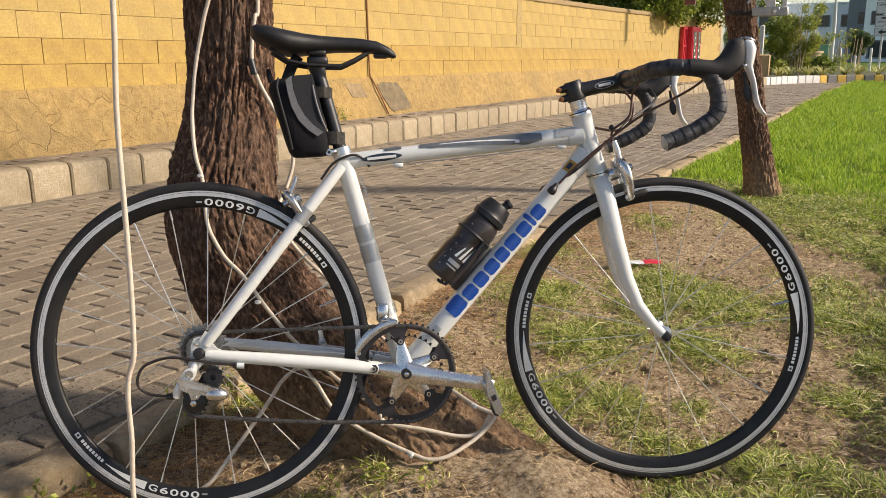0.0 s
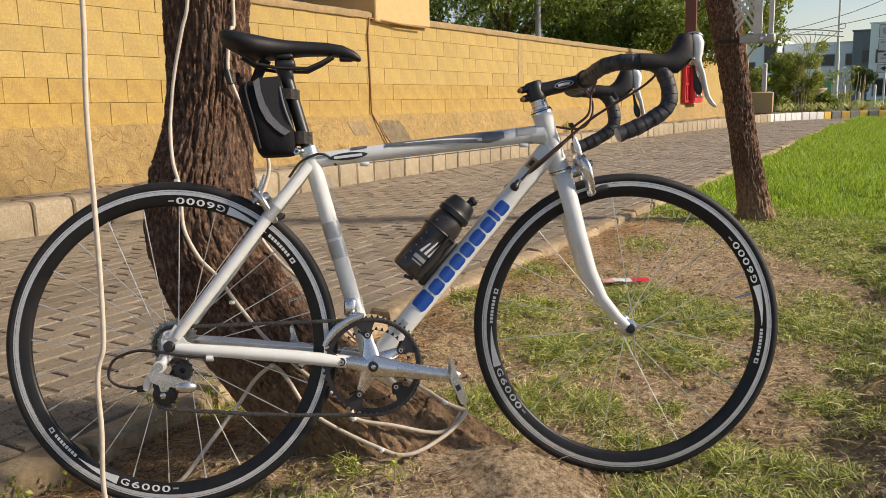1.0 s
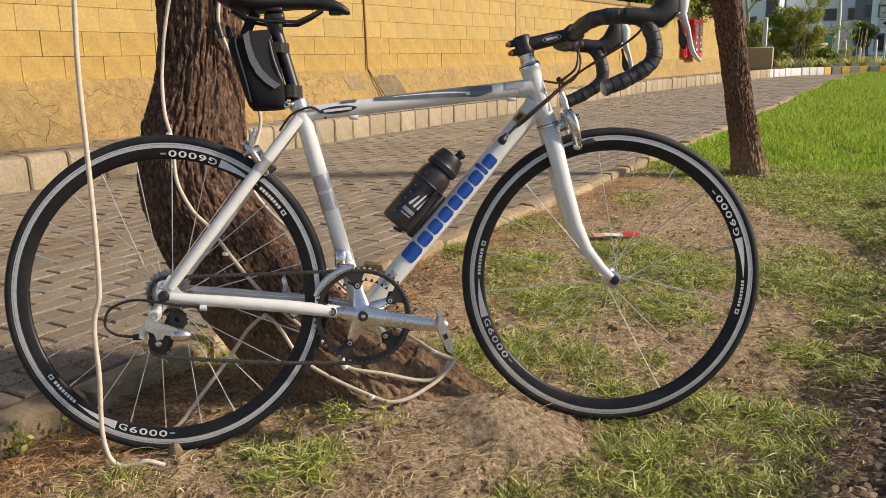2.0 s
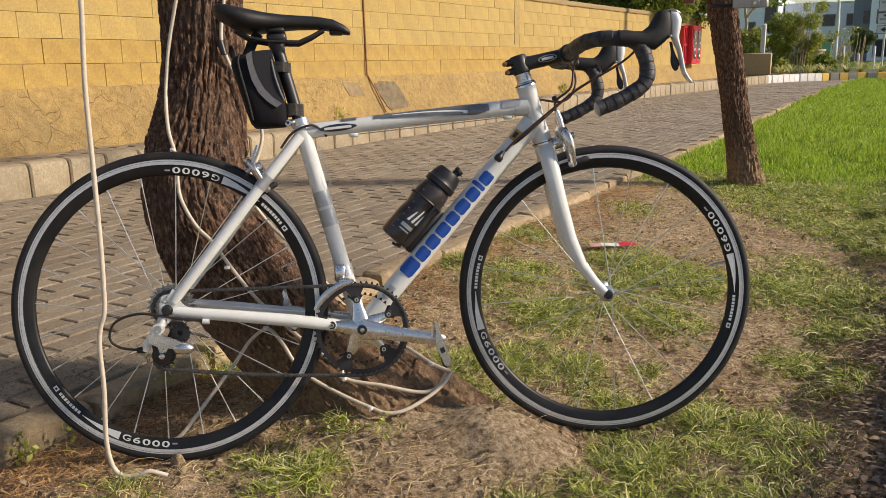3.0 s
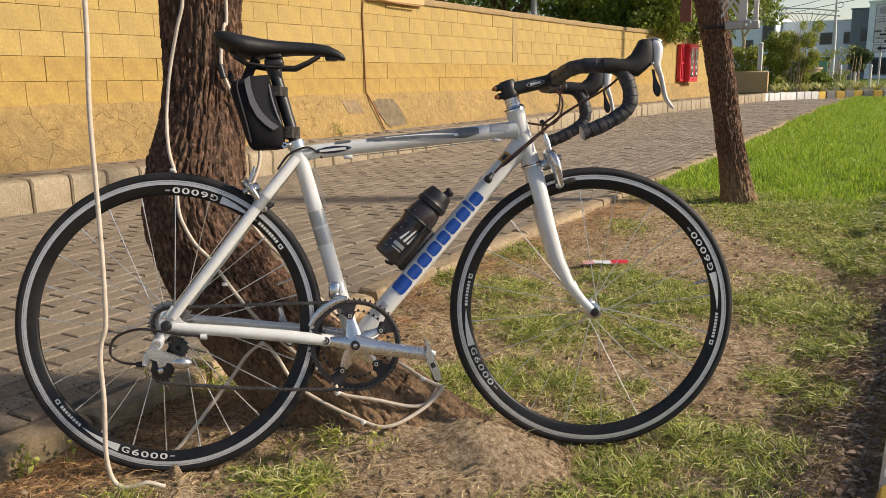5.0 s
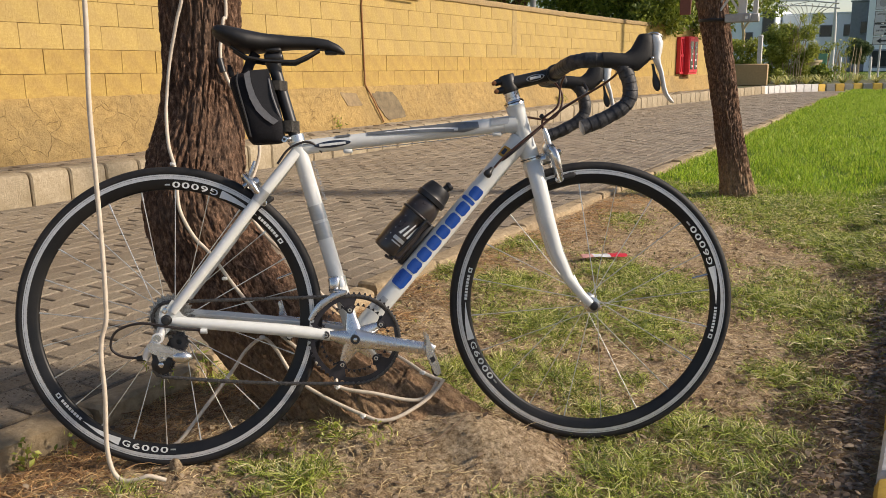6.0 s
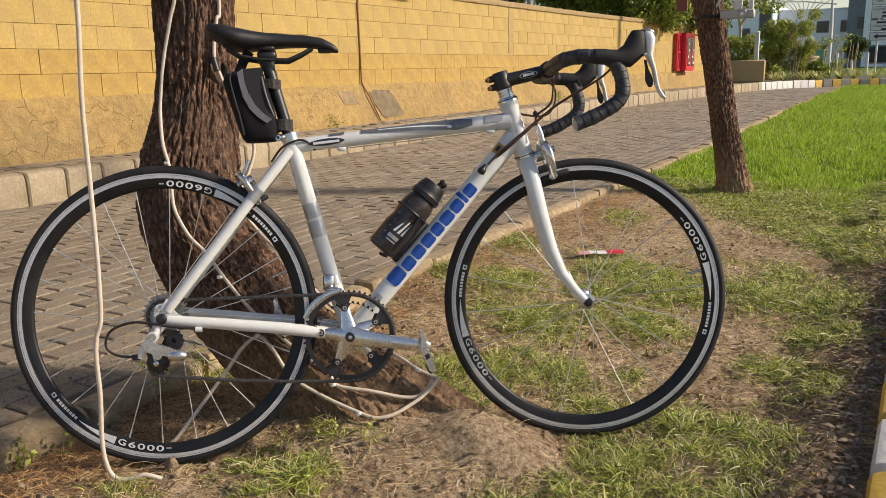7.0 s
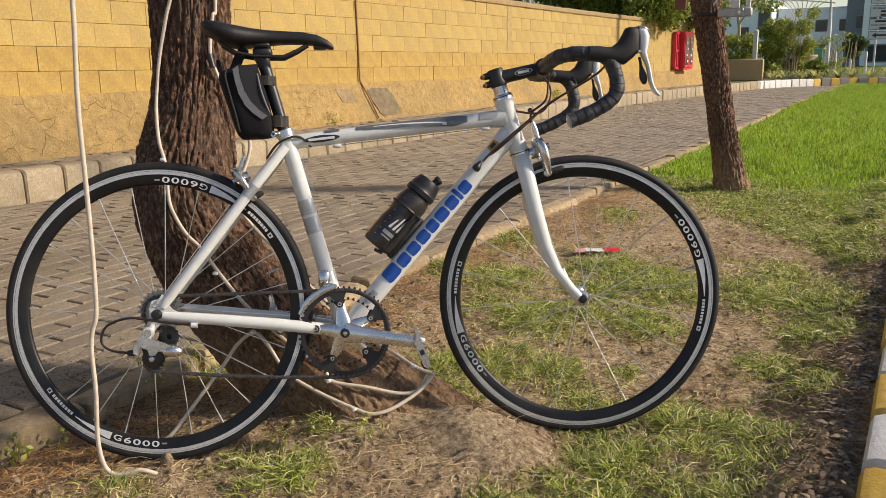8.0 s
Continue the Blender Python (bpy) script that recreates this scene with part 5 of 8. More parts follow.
bp("cable_tie", Shape().tube([(0.856, -0.030, 0.446), (0.864, -0.024, 0.440)], 0.0058, 8), PLASTIC)

# ---- brakes ----
def caliper(at, fwd, m=None):
    """Dual-pivot caliper: two curved arms, shoes, centre bolt and cable barrel."""
    o = Vector(at)
    body = Shape()
    body.lathe(o + Vector((-0.02 * fwd, 0, 0)), (fwd, 0, 0), [(0.010, 0), (0.0125, 0.004), (0.0125, 0.016), (0.008, 0.020)], 16)
    top = bp("brake_caliper", body, ALLOY, label="polished alloy brake caliper", m=m)
    for side in (-1, 1):
        arm = catmull([o + Vector((0.004 * side, side * -0.006, 0.014)), o + Vector((0.003 * side, side * 0.020, 0.018)), o + Vector((0.002, side * 0.036, 0.004)), o + Vector((0.002, side * 0.038, -0.016)), o + Vector((0.001, side * 0.031, -0.036)), o + Vector((0.0, side * 0.023, -0.049))], 5)
        n = len(arm) - 1
        bp("brake_arm", Shape().tube(arm, [0.0155 - 0.0045 * (i / n) + 0.003 * math.sin(math.pi * i / n) for i in range(n + 1)], 14, flat=0.5, flat_dir=(1, 0, 0)), ALLOY, top, "", 70)
        sh = Shape()
        sh.box(tuple(o + Vector((0.004 * fwd, side * 0.0175, -0.049))), (0.054, 0.010, 0.012), 0.004)
        bp("brake_shoe", sh, RUBBER, top)
        bp("shoe_nut", Shape().lathe(o + Vector((0, side * 0.024 - 0.008, -0.049)), (0, 1, 0), [(0.003, 0), (0.0075, 0.001), (0.0078, 0.004), (0.006, 0.006), (0.006, 0.016)], 12), ALLOY, top)
        bp("arm_screw", Shape().lathe(o + Vector((0.002 + 0.007 * fwd, side * 0.030, 0.006)), (fwd, 0, 0), [(0.005, 0), (0.005, 0.005), (0.003, 0.006)], 10), PLASTIC, top)
    bp("link_plate", Shape().plate([(-0.004, 0.022), (0.006, 0.026), (0.010, 0.010), (0.006, -0.006), (-0.002, 0.0)], o.y - 0.041, o.y - 0.037), PLASTIC, top)
    lean_ = 0.0 if fwd > 0 else 0.75
    bp("barrel", Shape().tube([o + Vector((0, -0.030, 0.012)), o + Vector((0.033 * lean_, -0.031, 0.045 - 0.022 * lean_)), o + Vector((0.050 * lean_, -0.031, 0.062 - 0.030 * lean_))], [0.004, 0.0055, 0.0035], 10), ALLOY, top)
    bp("pinch_bolt", Shape().lathe(o + Vector((0.006 * fwd, -0.030, 0.006)), (fwd, 0, 0), [(0.006, 0), (0.006, 0.010)], 10), STEEL, top)
    return top


caliper((0, 0, 0), 1, STEER @ Matrix.Translation((0.886, 0, 0.351)) @ Matrix.Rotation(radians(-17), 4, "Y") @ Matrix.Diagonal((1.35, 1.05, 1.12, 1)))
RB = Matrix.Translation((0.186, 0, 0.293)) @ Matrix.Rotation(radians(-33), 4, "Y")
caliper((0, 0, 0), -1, RB)

# ---- drivetrain ----
def ring_gear(name, r, teeth, y, thick, inner, mat, parent, label="", tabs=()):
    """A toothed ring cut right through, with bolt tabs that reach inwards."""
    out = []
    for i in range(teeth):
        for da, rr in ((-0.25, r - 0.0052), (-0.12, r - 0.0006), (0.0, r), (0.12, r - 0.0006), (0.25, r - 0.0052), (0.5, r - 0.0066)):
            a = 2 * math.pi * (i + da) / teeth
            out.append((a, rr))
    inn = []
    for a, _ in out:
        ri = inner
        for t in tabs:
            d = abs((a - t + math.pi) % (2 * math.pi) - math.pi)
            ri = min(ri, 0.0565 + (inner - 0.0565) * min(1, max(0, (d - 0.085) / 0.13)) ** 0.85)
        inn.append((a, ri))
    n = len(out)
    v = []
    for yy in (y - thick / 2, y + thick / 2):
        v += [(rr * math.cos(a), yy, rr * math.sin(a)) for a, rr in out]
        v += [(rr * math.cos(a), yy, rr * math.sin(a)) for a, rr in inn]
    f = []
    for i in range(n):
        j = (i + 1) % n
        f += [(i, j, n + j, n + i), (2 * n + i, 3 * n + i, 3 * n + j, 2 * n + j), (i, 2 * n + i, 2 * n + j, j), (n + i, n + j, 3 * n + j, 3 * n + i)]
    return bp(name, Shape().add(v, f), mat, parent, label, 25)


CR = Matrix.Translation((BB[0], 0, BB[2] + 0.004))
ARMS = [radians(99 - 72 * i) for i in range(5)]
sh = Shape().lathe((0, -0.060, 0), (0, 1, 0), [(0.016, 0), (0.0205, 0.003), (0.0225, 0.012), (0.020, 0.026)], 28)
for a in ARMS:
    d = Vector((math.cos(a), 0, math.sin(a)))
    sh.tube([d * 0.010 + Vector((0, -0.052, 0)), d * 0.035 + Vector((0, -0.049, 0)), d * 0.050 + Vector((0, -0.048, 0)), d * 0.0605 + Vector((0, -0.0475, 0))], [0.0215, 0.0160, 0.0120, 0.0090], 14, flat=0.42, flat_dir=(0, 1, 0))
crank = bp("crankset", sh, ALLOY, label="polished alloy five-arm crank spider", m=CR)
ring_gear("outer_chainring", 0.1065, 52, -0.0475, 0.003, 0.0910, RING_BLACK, crank, "black outer chainring", ARMS)
ring_gear("inner_chainring", 0.0805, 39, -0.0400, 0.003, 0.0740, RING_BLACK, crank, "black inner chainring", ARMS)
for a in ARMS:
    d = Vector((math.cos(a), 0, math.sin(a)))
    bp("ring_bolt", Shape().lathe(d * 0.0665 + Vector((0, -0.0562, 0)), (0, 1, 0), [(0.0024, 0.0012), (0.0026, 0), (0.0048, 0), (0.0052, 0.001), (0.0052, 0.016)], 16), STEEL, crank)
    bp("bolt_seat", Shape().lathe(d * 0.0665 + Vector((0, -0.0535, 0)), (0, 1, 0), [(0.0078, 0), (0.0086, 0.001), (0.0086, 0.006)], 18), RING_BLACK, crank)
    bp("bolt_socket", Shape().lathe(d * 0.0665 + Vector((0, -0.0566, 0)), (0, 1, 0), [(0.0022, 0), (0.0022, 0.001)], 6), PLASTIC, crank)
ad = Vector((math.cos(radians(-9)), 0, math.sin(radians(-9))))
arm = [ad * 0.0 + Vector((0, -0.055, 0)), ad * 0.03 + Vector((0, -0.058, 0)), ad * 0.09 + Vector((0, -0.066, 0)), ad * 0.150 + Vector((0, -0.072, 0)), ad * 0.172 + Vector((0, -0.073, 0)), ad * 0.183 + Vector((0, -0.073, 0))]
bp("crank_arm", Shape().tube(arm, [0.0240, 0.0200, 0.0160, 0.0145, 0.0150, 0.009], 18, flat=0.52, flat_dir=(0, 1, 0)), ALLOY, crank, "polished crank arm with small worn marking")
far = [-ad * 0.0 + Vector((0, 0.045, 0)), -ad * 0.03 + Vector((0, 0.056, 0)), -ad * 0.09 + Vector((0, 0.066, 0)), -ad * 0.172 + Vector((0, 0.073, 0)), -ad * 0.183 + Vector((0, 0.073, 0))]
bp("crank_arm", Shape().tube(far, [0.0185, 0.0165, 0.0150, 0.0150, 0.008], 18, flat=0.52, flat_dir=(0, 1, 0)), ALLOY, crank)
bp("crank_bolt_cap", Shape().lathe((0, -0.0705, 0), (0, 1, 0), [(0.0055, 0.001), (0.0060, 0), (0.0102, 0), (0.0108, 0.002), (0.0108, 0.012)], 24), PLASTIC, crank)
bp("crank_bolt", Shape().lathe((0, -0.0718, 0), (0, 1, 0), [(0.0030, 0), (0.0048, 0.0005), (0.0048, 0.003)], 12), STEEL, crank)
for i in range(6):
    q = ad * (0.052 + 0.0072 * i) + Vector((0, -0.0715 - 0.0012 * i, 0.000))
    sh = Shape()
    sh.box((0, 0, 0), (0.0052, 0.0006, 0.0065), 0, Matrix.Translation(q) @ Matrix.Rotation(radians(9), 4, "Y") @ Matrix.Rotation(radians(-5), 4, "Z"))
    bp("arm_mark", sh, METAL_GREY, crank, smooth=0)


def pedal(at, side):
    """Clipless pedal hanging steeply: spindle, two side cheeks, front claw, sprung black binding at the low end."""
    o = Vector(at)
    tilt = Matrix.Translation(o) @ Matrix.Rotation(radians(71), 4, "Y") @ Matrix.Diagonal((0.94, 1, 0.74, 1))
    sh = Shape().lathe((0, 0, 0), (0, side, 0), [(0.0075, -0.020), (0.0075, 0.0), (0.0115, 0.003), (0.0125, 0.020), (0.0115, 0.050), (0.008, 0.056)], 18)
    sh.v = [tuple(tilt @ Vector(q)) for q in sh.v]
    p = bp("pedal", sh, ALLOY, crank, "silver clipless pedal hanging down")
    cheek = [(-0.050, 0.008), (-0.044, 0.013), (-0.020, 0.010), (0.004, 0.0125), (0.030, 0.0135), (0.050, 0.010), (0.054, -0.002), (0.046, -0.010), (0.024, -0.010), (0.006, -0.0135), (-0.014, -0.010), (-0.030, 0.001), (-0.044, 0.003)]
    for y0 in (0.006, 0.047):
        bp("pedal_cheek", Shape().plate(cheek, side * y0, side * (y0 + 0.008), tilt), ALLOY, p, "", 30)
    claw = Shape()
    claw.box((-0.044, side * 0.0305, 0.008), (0.010, 0.046, 0.008), 0.003, tilt)
    claw.box((-0.024, side * 0.0305, 0.006), (0.030, 0.030, 0.006), 0.002, tilt)
    bp("front_claw", claw, ALLOY, p, "", 30)
    bind = Shape()
    bind.box((0.048, side * 0.0305, -0.004), (0.020, 0.034, 0.018), 0.005, tilt)
    bind.box((0.034, side * 0.0305, 0.006), (0.012, 0.040, 0.010), 0.003, tilt)
    bp("pedal_binding", bind, PLASTIC, p, "black sprung binding", 30)
    bp("spring", Shape().tube([(0.026, side * 0.014, -0.006), (0.026, side * 0.047, -0.006)], 0.0062, 12, tilt), STEEL, p)
    bp("cheek_plate", Shape().plate([(0.006, 0.006), (0.018, 0.007), (0.020, -0.006), (0.008, -0.007)], side * 0.0552, side * 0.0562, tilt), PLASTIC, p)


pedal(ad * 0.165 + Vector((0, -0.088, 0)), -1)
pedal(-ad * 0.170 + Vector((0, 0.088, 0)), 1)

# cassette
cass = ring_gear("cassette", 0.0265, 13, -0.0455, 0.0018, 0.016, COG_STEEL, bicycle, "greasy steel cassette")
for i, (r, t) in enumerate(((0.0300, 14), (0.0335, 16), (0.0370, 18), (0.0410, 20), (0.0450, 22), (0.0490, 24), (0.0525, 26))):
    ring_gear("sprocket", r, t, -0.0415 + 0.0040 * i, 0.0018, max(0.017, r - 0.013), COG_STEEL, cass)

# drive-side dropout with its hanger
drop = bp("dropout", Shape().plate([(-0.010, 0.030), (0.004, 0.034), (0.020, 0.026), (0.034, 0.008), (0.052, 0.000), (0.052, -0.020), (0.030, -0.020), (0.010, -0.018), (-0.004, -0.034), (-0.016, -0.040), (-0.024, -0.034), (-0.022, -0.020), (-0.014, -0.004), (-0.016, 0.014)], -0.0695, -0.0635), WHITE, label="white dropout plate", smooth=30)
for x, z, r in ((-0.003, 0.020, 0.0065), (0.000, 0.0285, 0.0025)):
    bp("dropout_bolt", Shape().lathe((x, -0.0715, z), (0, 1, 0), [(r * 0.45, 0.0006), (r * 0.5, 0), (r, 0.0004), (r, 0.003)], 14), STEEL, drop)

# rear derailleur
sh = Shape().tube([(-0.006, -0.072, -0.012), (-0.012, -0.074, -0.030), (-0.018, -0.076, -0.038)], [0.007, 0.0085, 0.012], 14)
sh.lathe((-0.018, -0.088, -0.038), (0, 1, 0), [(0.008, 0), (0.0122, 0.001), (0.0122, 0.018)], 20)
rd = bp("rear_derailleur", sh, LEVER, label="silver rear derailleur with black pulleys")
bp("pivot_bolt", Shape().lathe((-0.018, -0.0895, -0.038), (0, 1, 0), [(0.0040, 0.001), (0.0042, 0), (0.0085, 0), (0.0085, 0.003)], 16), STEEL, rd)
bp("bracket_arm", Shape().tube(catmull([(-0.018, -0.080, -0.040), (-0.031, -0.083, -0.054), (-0.040, -0.085, -0.068), (-0.045, -0.085, -0.083)], 4), [0.0105 - 0.0028 * i / 12 for i in range(13)], 14, flat=0.8, flat_dir=(0, 1, 0)), LEVER, rd, "pale silver bracket arm", 60)
bp("inner_link", Shape().plate([(-0.034, -0.060), (0.020, -0.074), (0.022, -0.092), (-0.030, -0.084)], -0.084, -0.076), PLASTIC, rd)
link = bp("link_plate", Shape().plate([(-0.038, -0.049), (-0.026, -0.044), (0.020, -0.060), (0.031, -0.066), (0.030, -0.076), (0.020, -0.081), (0.004, -0.077), (-0.002, -0.086), (-0.014, -0.087), (-0.018, -0.073), (-0.034, -0.066)], -0.0965, -0.088), ALLOY, rd, "polished link plate", 30)
bp("link_band", Shape().plate([(-0.029, -0.052), (0.018, -0.0655), (0.017, -0.0715), (-0.029, -0.0595)], -0.0972, -0.0962), METAL_GREY, link, "dull grey printed band", 0)
bp("outer_knuckle", Shape().loft([[(x, -0.086 + c * w, z + s * w) for c, s in [(math.cos(q), math.sin(q)) for q in [2 * math.pi * k / 18 for k in range(18)]]]
                                  for x, z, w in ((0.012, -0.079, 0.006), (0.016, -0.0785, 0.0125), (0.028, -0.0785, 0.0145), (0.040, -0.080, 0.0130), (0.049, -0.081, 0.0095), (0.055, -0.0815, 0.0040))]), ALLOY, rd, "bullet-shaped polished knuckle", 60)
bp("link_pin", Shape().lathe((-0.007, -0.099, -0.082), (0, 1, 0), [(0.004, 0), (0.0048, 0.001), (0.0048, 0.012)], 12), STEEL, rd)
bp("cable_barrel", Shape().tube([(-0.040, -0.084, -0.079), (-0.049, -0.083, -0.080), (-0.062, -0.082, -0.081)], [0.0050, 0.0072, 0.0060], 10), PLASTIC, rd)
bp("spring_cover", Shape().lathe((-0.012, -0.086, -0.094), (0, 1, 0), [(0.018, 0), (0.021, 0.002), (0.021, 0.014), (0.016, 0.018)], 24), PLASTIC, rd, "black pulley cage cover")
bp("cover_screw", Shape().lathe((-0.012, -0.088, -0.096), (0, 1, 0), [(0.004, 0), (0.0065, 0.001), (0.0065, 0.004)], 6), STEEL, rd)
for x, z in ((0.024, -0.050), (-0.010, -0.104)):
    ring_gear("jockey_wheel", 0.0225, 11, -0.0, 0.004, 0.006, PLASTIC, rd, "black jockey wheel").matrix_basis = Matrix.Translation((x, -0.066, z))
sh = Shape().plate([(0.026, -0.040), (0.034, -0.052), (0.006, -0.112), (-0.010, -0.124), (-0.026, -0.114), (-0.026, -0.098), (0.004, -0.042)], -0.058, -0.0565)
bp("cage_plate", sh, PLASTIC, rd)
cable("derailleur_cable", [(0.083, -0.073, -0.026), (0.03, -0.078, -0.019), (-0.01, -0.080, -0.011), (-0.058, -0.082, -0.004), (-0.104, -0.082, -0.020), (-0.116, -0.082, -0.053), (-0.097, -0.082, -0.073), (-0.058, -0.082, -0.081)], 0.0029, CABLE_BLACK, label="looping black derailleur cable")
bp("cable_ferrule", Shape().tube([(0.072, -0.073, -0.0265), (0.086, -0.073, -0.0275)], 0.0062, 12), WHITE)

# front derailleur
sh = Shape().tube([Vector((0.375, 0, 0.066)) - SD * 0.011, Vector((0.375, 0, 0.066)) + SD * 0.011], [0.0212, 0.0212], 20)
sh.box((0.366, -0.025, 0.062), (0.026, 0.016, 0.040), 0.005)
fd = bp("front_derailleur", sh, ALLOY, label="silver front derailleur")
for y, w in ((-0.056, 0.012), (-0.036, 0.012)):
    arc = [Vector((BB[0] + (0.112 + 0.0) * math.cos(radians(a)), y, BB[2] + 0.112 * math.sin(radians(a)))) for a in range(100, 158, 6)]
    bp("cage_blade", Shape().tube(arc, [0.0045 + 0.003 * math.sin(math.pi * i / (len(arc) - 1)) for i in range(len(arc))], 10, flat=0.25, flat_dir=(0, 1, 0)), ALLOY, fd)
bp("cage_arm", Shape().tube([(0.366, -0.030, 0.046), (0.380, -0.044, 0.048), (0.392, -0.052, 0.046)], [0.006, 0.006, 0.005], 10), ALLOY, fd)

# chain: alternating links along the runs
def chain_path():
    pts = []
    r1, r2 = 0.1015, 0.036
    c1, c2 = Vector((BB[0], BB[2])), Vector((0, 0))
    for a in np.linspace(-88, 92, 60):
        pts.append((c1.x + r1 * math.cos(radians(a)), c1.y + r1 * math.sin(radians(a)), -0.0470))
    for f in np.linspace(0.02, 0.98, 40):
        a = Vector((c1.x + r1 * math.cos(radians(92)), c1.y + r1 * math.sin(radians(92))))
        b = Vector((r2 * math.cos(radians(95)), r2 * math.sin(radians(95))))
        q = a.lerp(b, f)
        pts.append((q.x, q.y, -0.047 + 0.009 * f))
    for a in np.linspace(95, 262, 16):
        pts.append((r2 * math.cos(radians(a)), r2 * math.sin(radians(a)), -0.038))
    for a in np.linspace(95, -62, 9):
        pts.append((0.018 + 0.0215 * math.cos(radians(a)), -0.052 + 0.0215 * math.sin(radians(a)), -0.058))
    for a in np.linspace(150, 268, 9):
        pts.append((-0.010 + 0.0225 * math.cos(radians(a)), -0.104 + 0.0225 * math.sin(radians(a)), -0.066))
    a = Vector((-0.010, -0.1268))
    b = Vector((c1.x + r1 * math.cos(radians(-88)), c1.y + r1 * math.sin(radians(-88))))
    for f in np.linspace(0.05, 0.98, 36):
        q = a.lerp(b, f)
        pts.append((q.x, q.y - 0.006 * math.sin(math.pi * f), -0.066 + 0.019 * f))
    return [Vector((x, y, z)) for x, z, y in pts]


cp = chain_path()
cp.append(cp[0])
sh = Shape()
acc = [0.0]
for a, b in zip(cp, cp[1:]):
    acc.append(acc[-1] + (b - a).length)


def chain_at(s):
    i = max(0, min(len(cp) - 2, int(np.searchsorted(acc, s)) - 1))
    f = (s - acc[i]) / max(1e-9, acc[i + 1] - acc[i])
    return cp[i].lerp(cp[i + 1], f)


s, k = 0.0, 0
while s + 0.0127 < acc[-1]:
    a, b = chain_at(s), chain_at(s + 0.0127)
    d = (b - a).normalized()
    w = 0.0034 if k % 2 else 0.0022
    for side in (-1, 1):
        o = Vector((0, side * w, 0))
        sh.tube([a + o - d * 0.003, a + o, a.lerp(b, 0.5) + o, b + o, b + o + d * 0.003], [0.0022, 0.0042, 0.0030, 0.0042, 0.0022], 8, flat=0.22, flat_dir=(0, 1, 0))
    sh.tube([a + Vector((0, -0.0044, 0)), a + Vector((0, 0.0044, 0))], 0.0026, 6)
    s += 0.0127
    k += 1
bp("chain", sh, CHAIN_STEEL, label="dark oily roller chain", smooth=30)

# bottle cage
DTD = (Vector(DT_TOP) - Vector(BB)).normalized()
DTN = Vector((-DTD.z, 0, DTD.x))
CB = Vector((0.488, 0, 0.132))       # foot of the bottle's axis


def on_bottle(s, r, a):
    """Place by the height along the bottle, the radius and the angle round it (0 faces the camera, 90 away from the tube)."""
    return CB + DTD * s + (Vector((0, -1, 0)) * math.cos(a) + DTN * math.sin(a)) * r


sh = Shape()
sh.tube(catmull([on_bottle(0.115, 0.039, radians(a)) for a in range(-80, 261, 20)], 3), 0.0032, 8)
for a in (-30, 210):
    sh.tube([on_bottle(0.120, 0.040, radians(a)), on_bottle(0.060, 0.041, radians(a)), on_bottle(-0.004, 0.032, radians(a)), on_bottle(-0.006, 0.012, radians(a))], 0.0040, 8)
sh.box((0, 0, 0), (0.014, 0.020, 0.12), 0.003, Matrix.Translation(CB - DTN * 0.0405 + DTD * 0.06) @ Matrix.Rotation(math.atan2(DTD.x, DTD.z), 4, "Y"))
bp("bottle_cage", sh, PLASTIC, label="black bottle cage")

# ---- things carried by the bicycle ----
bottle = thing("water_bottle", "smoked black sports bottle with a squeeze cap in the cage", "bottle", BIKE @ Matrix.Translation(CB) @ Matrix.Rotation(math.atan2(DTD.x, DTD.z), 4, "Y") @ Matrix.Diagonal((1.04, 1.04, 1.10, 1)))
prof = [(0.020, 0.0), (0.033, 0.002), (0.0365, 0.008), (0.0365, 0.062), (0.0350, 0.072), (0.0335, 0.080), (0.0345, 0.088), (0.0365, 0.098), (0.0365, 0.122), (0.0335, 0.136), (0.028, 0.146), (0.026, 0.152)]
part("body", Shape().lathe((0, 0, 0), (0, 0, 1), prof, 40), BOTTLE, bottle, "translucent smoked body", 60)
part("cap", Shape().lathe((0, 0, 0.148), (0, 0, 1), [(0.031, -0.006), (0.0355, -0.004), (0.0360, 0.006), (0.0335, 0.008), (0.0330, 0.016), (0.0285, 0.030), (0.0265, 0.034), (0.012, 0.035)], 36), PLASTIC, bottle, "black screw cap", 50)
part("nozzle", Shape().lathe((0.010, 0, 0.181), (0.25, 0, 1), [(0.0085, 0), (0.0085, 0.010), (0.0105, 0.012), (0.0105, 0.016), (0.009, 0.019)], 20), PLASTIC, bottle, "", 40)
me = Shape()
for i, (x0, z0, h) in enumerate(((-0.011, 0.050, 0.024), (0.0, 0.050, 0.034), (0.010, 0.050, 0.044))):
    v = []
    for dx, dz in ((0, 0), (0.006, 0), (0.010, h), (0.0075, h)):
        a = (x0 + dx) / 0.0365
        v.append((math.sin(a) * 0.0370, -math.cos(a) * 0.0370, z0 + dz))
    me.add(v, [(0, 1, 2, 3)])
part("bottle_mark", me, DECAL_WHITE, bottle, "white slanted logo strokes", 0)
me = Shape()
for x0, x1, z0, z1 in ((-0.014, 0.014, 0.034, 0.042), (-0.012, 0.012, 0.027, 0.030)):
    v = []
    for q in range(7):
        a = (x0 + (x1 - x0) * q / 6) / 0.0365
        v += [(math.sin(a) * 0.0370, -math.cos(a) * 0.0370, z0), (math.sin(a) * 0.0370, -math.cos(a) * 0.0370, z1)]
    me.add(v, [(2 * q, 2 * q + 2, 2 * q + 3, 2 * q + 1) for q in range(6)])
part("bottle_writing", me, DECAL_SILVER, bottle, "unreadable pale writing bars", 0)
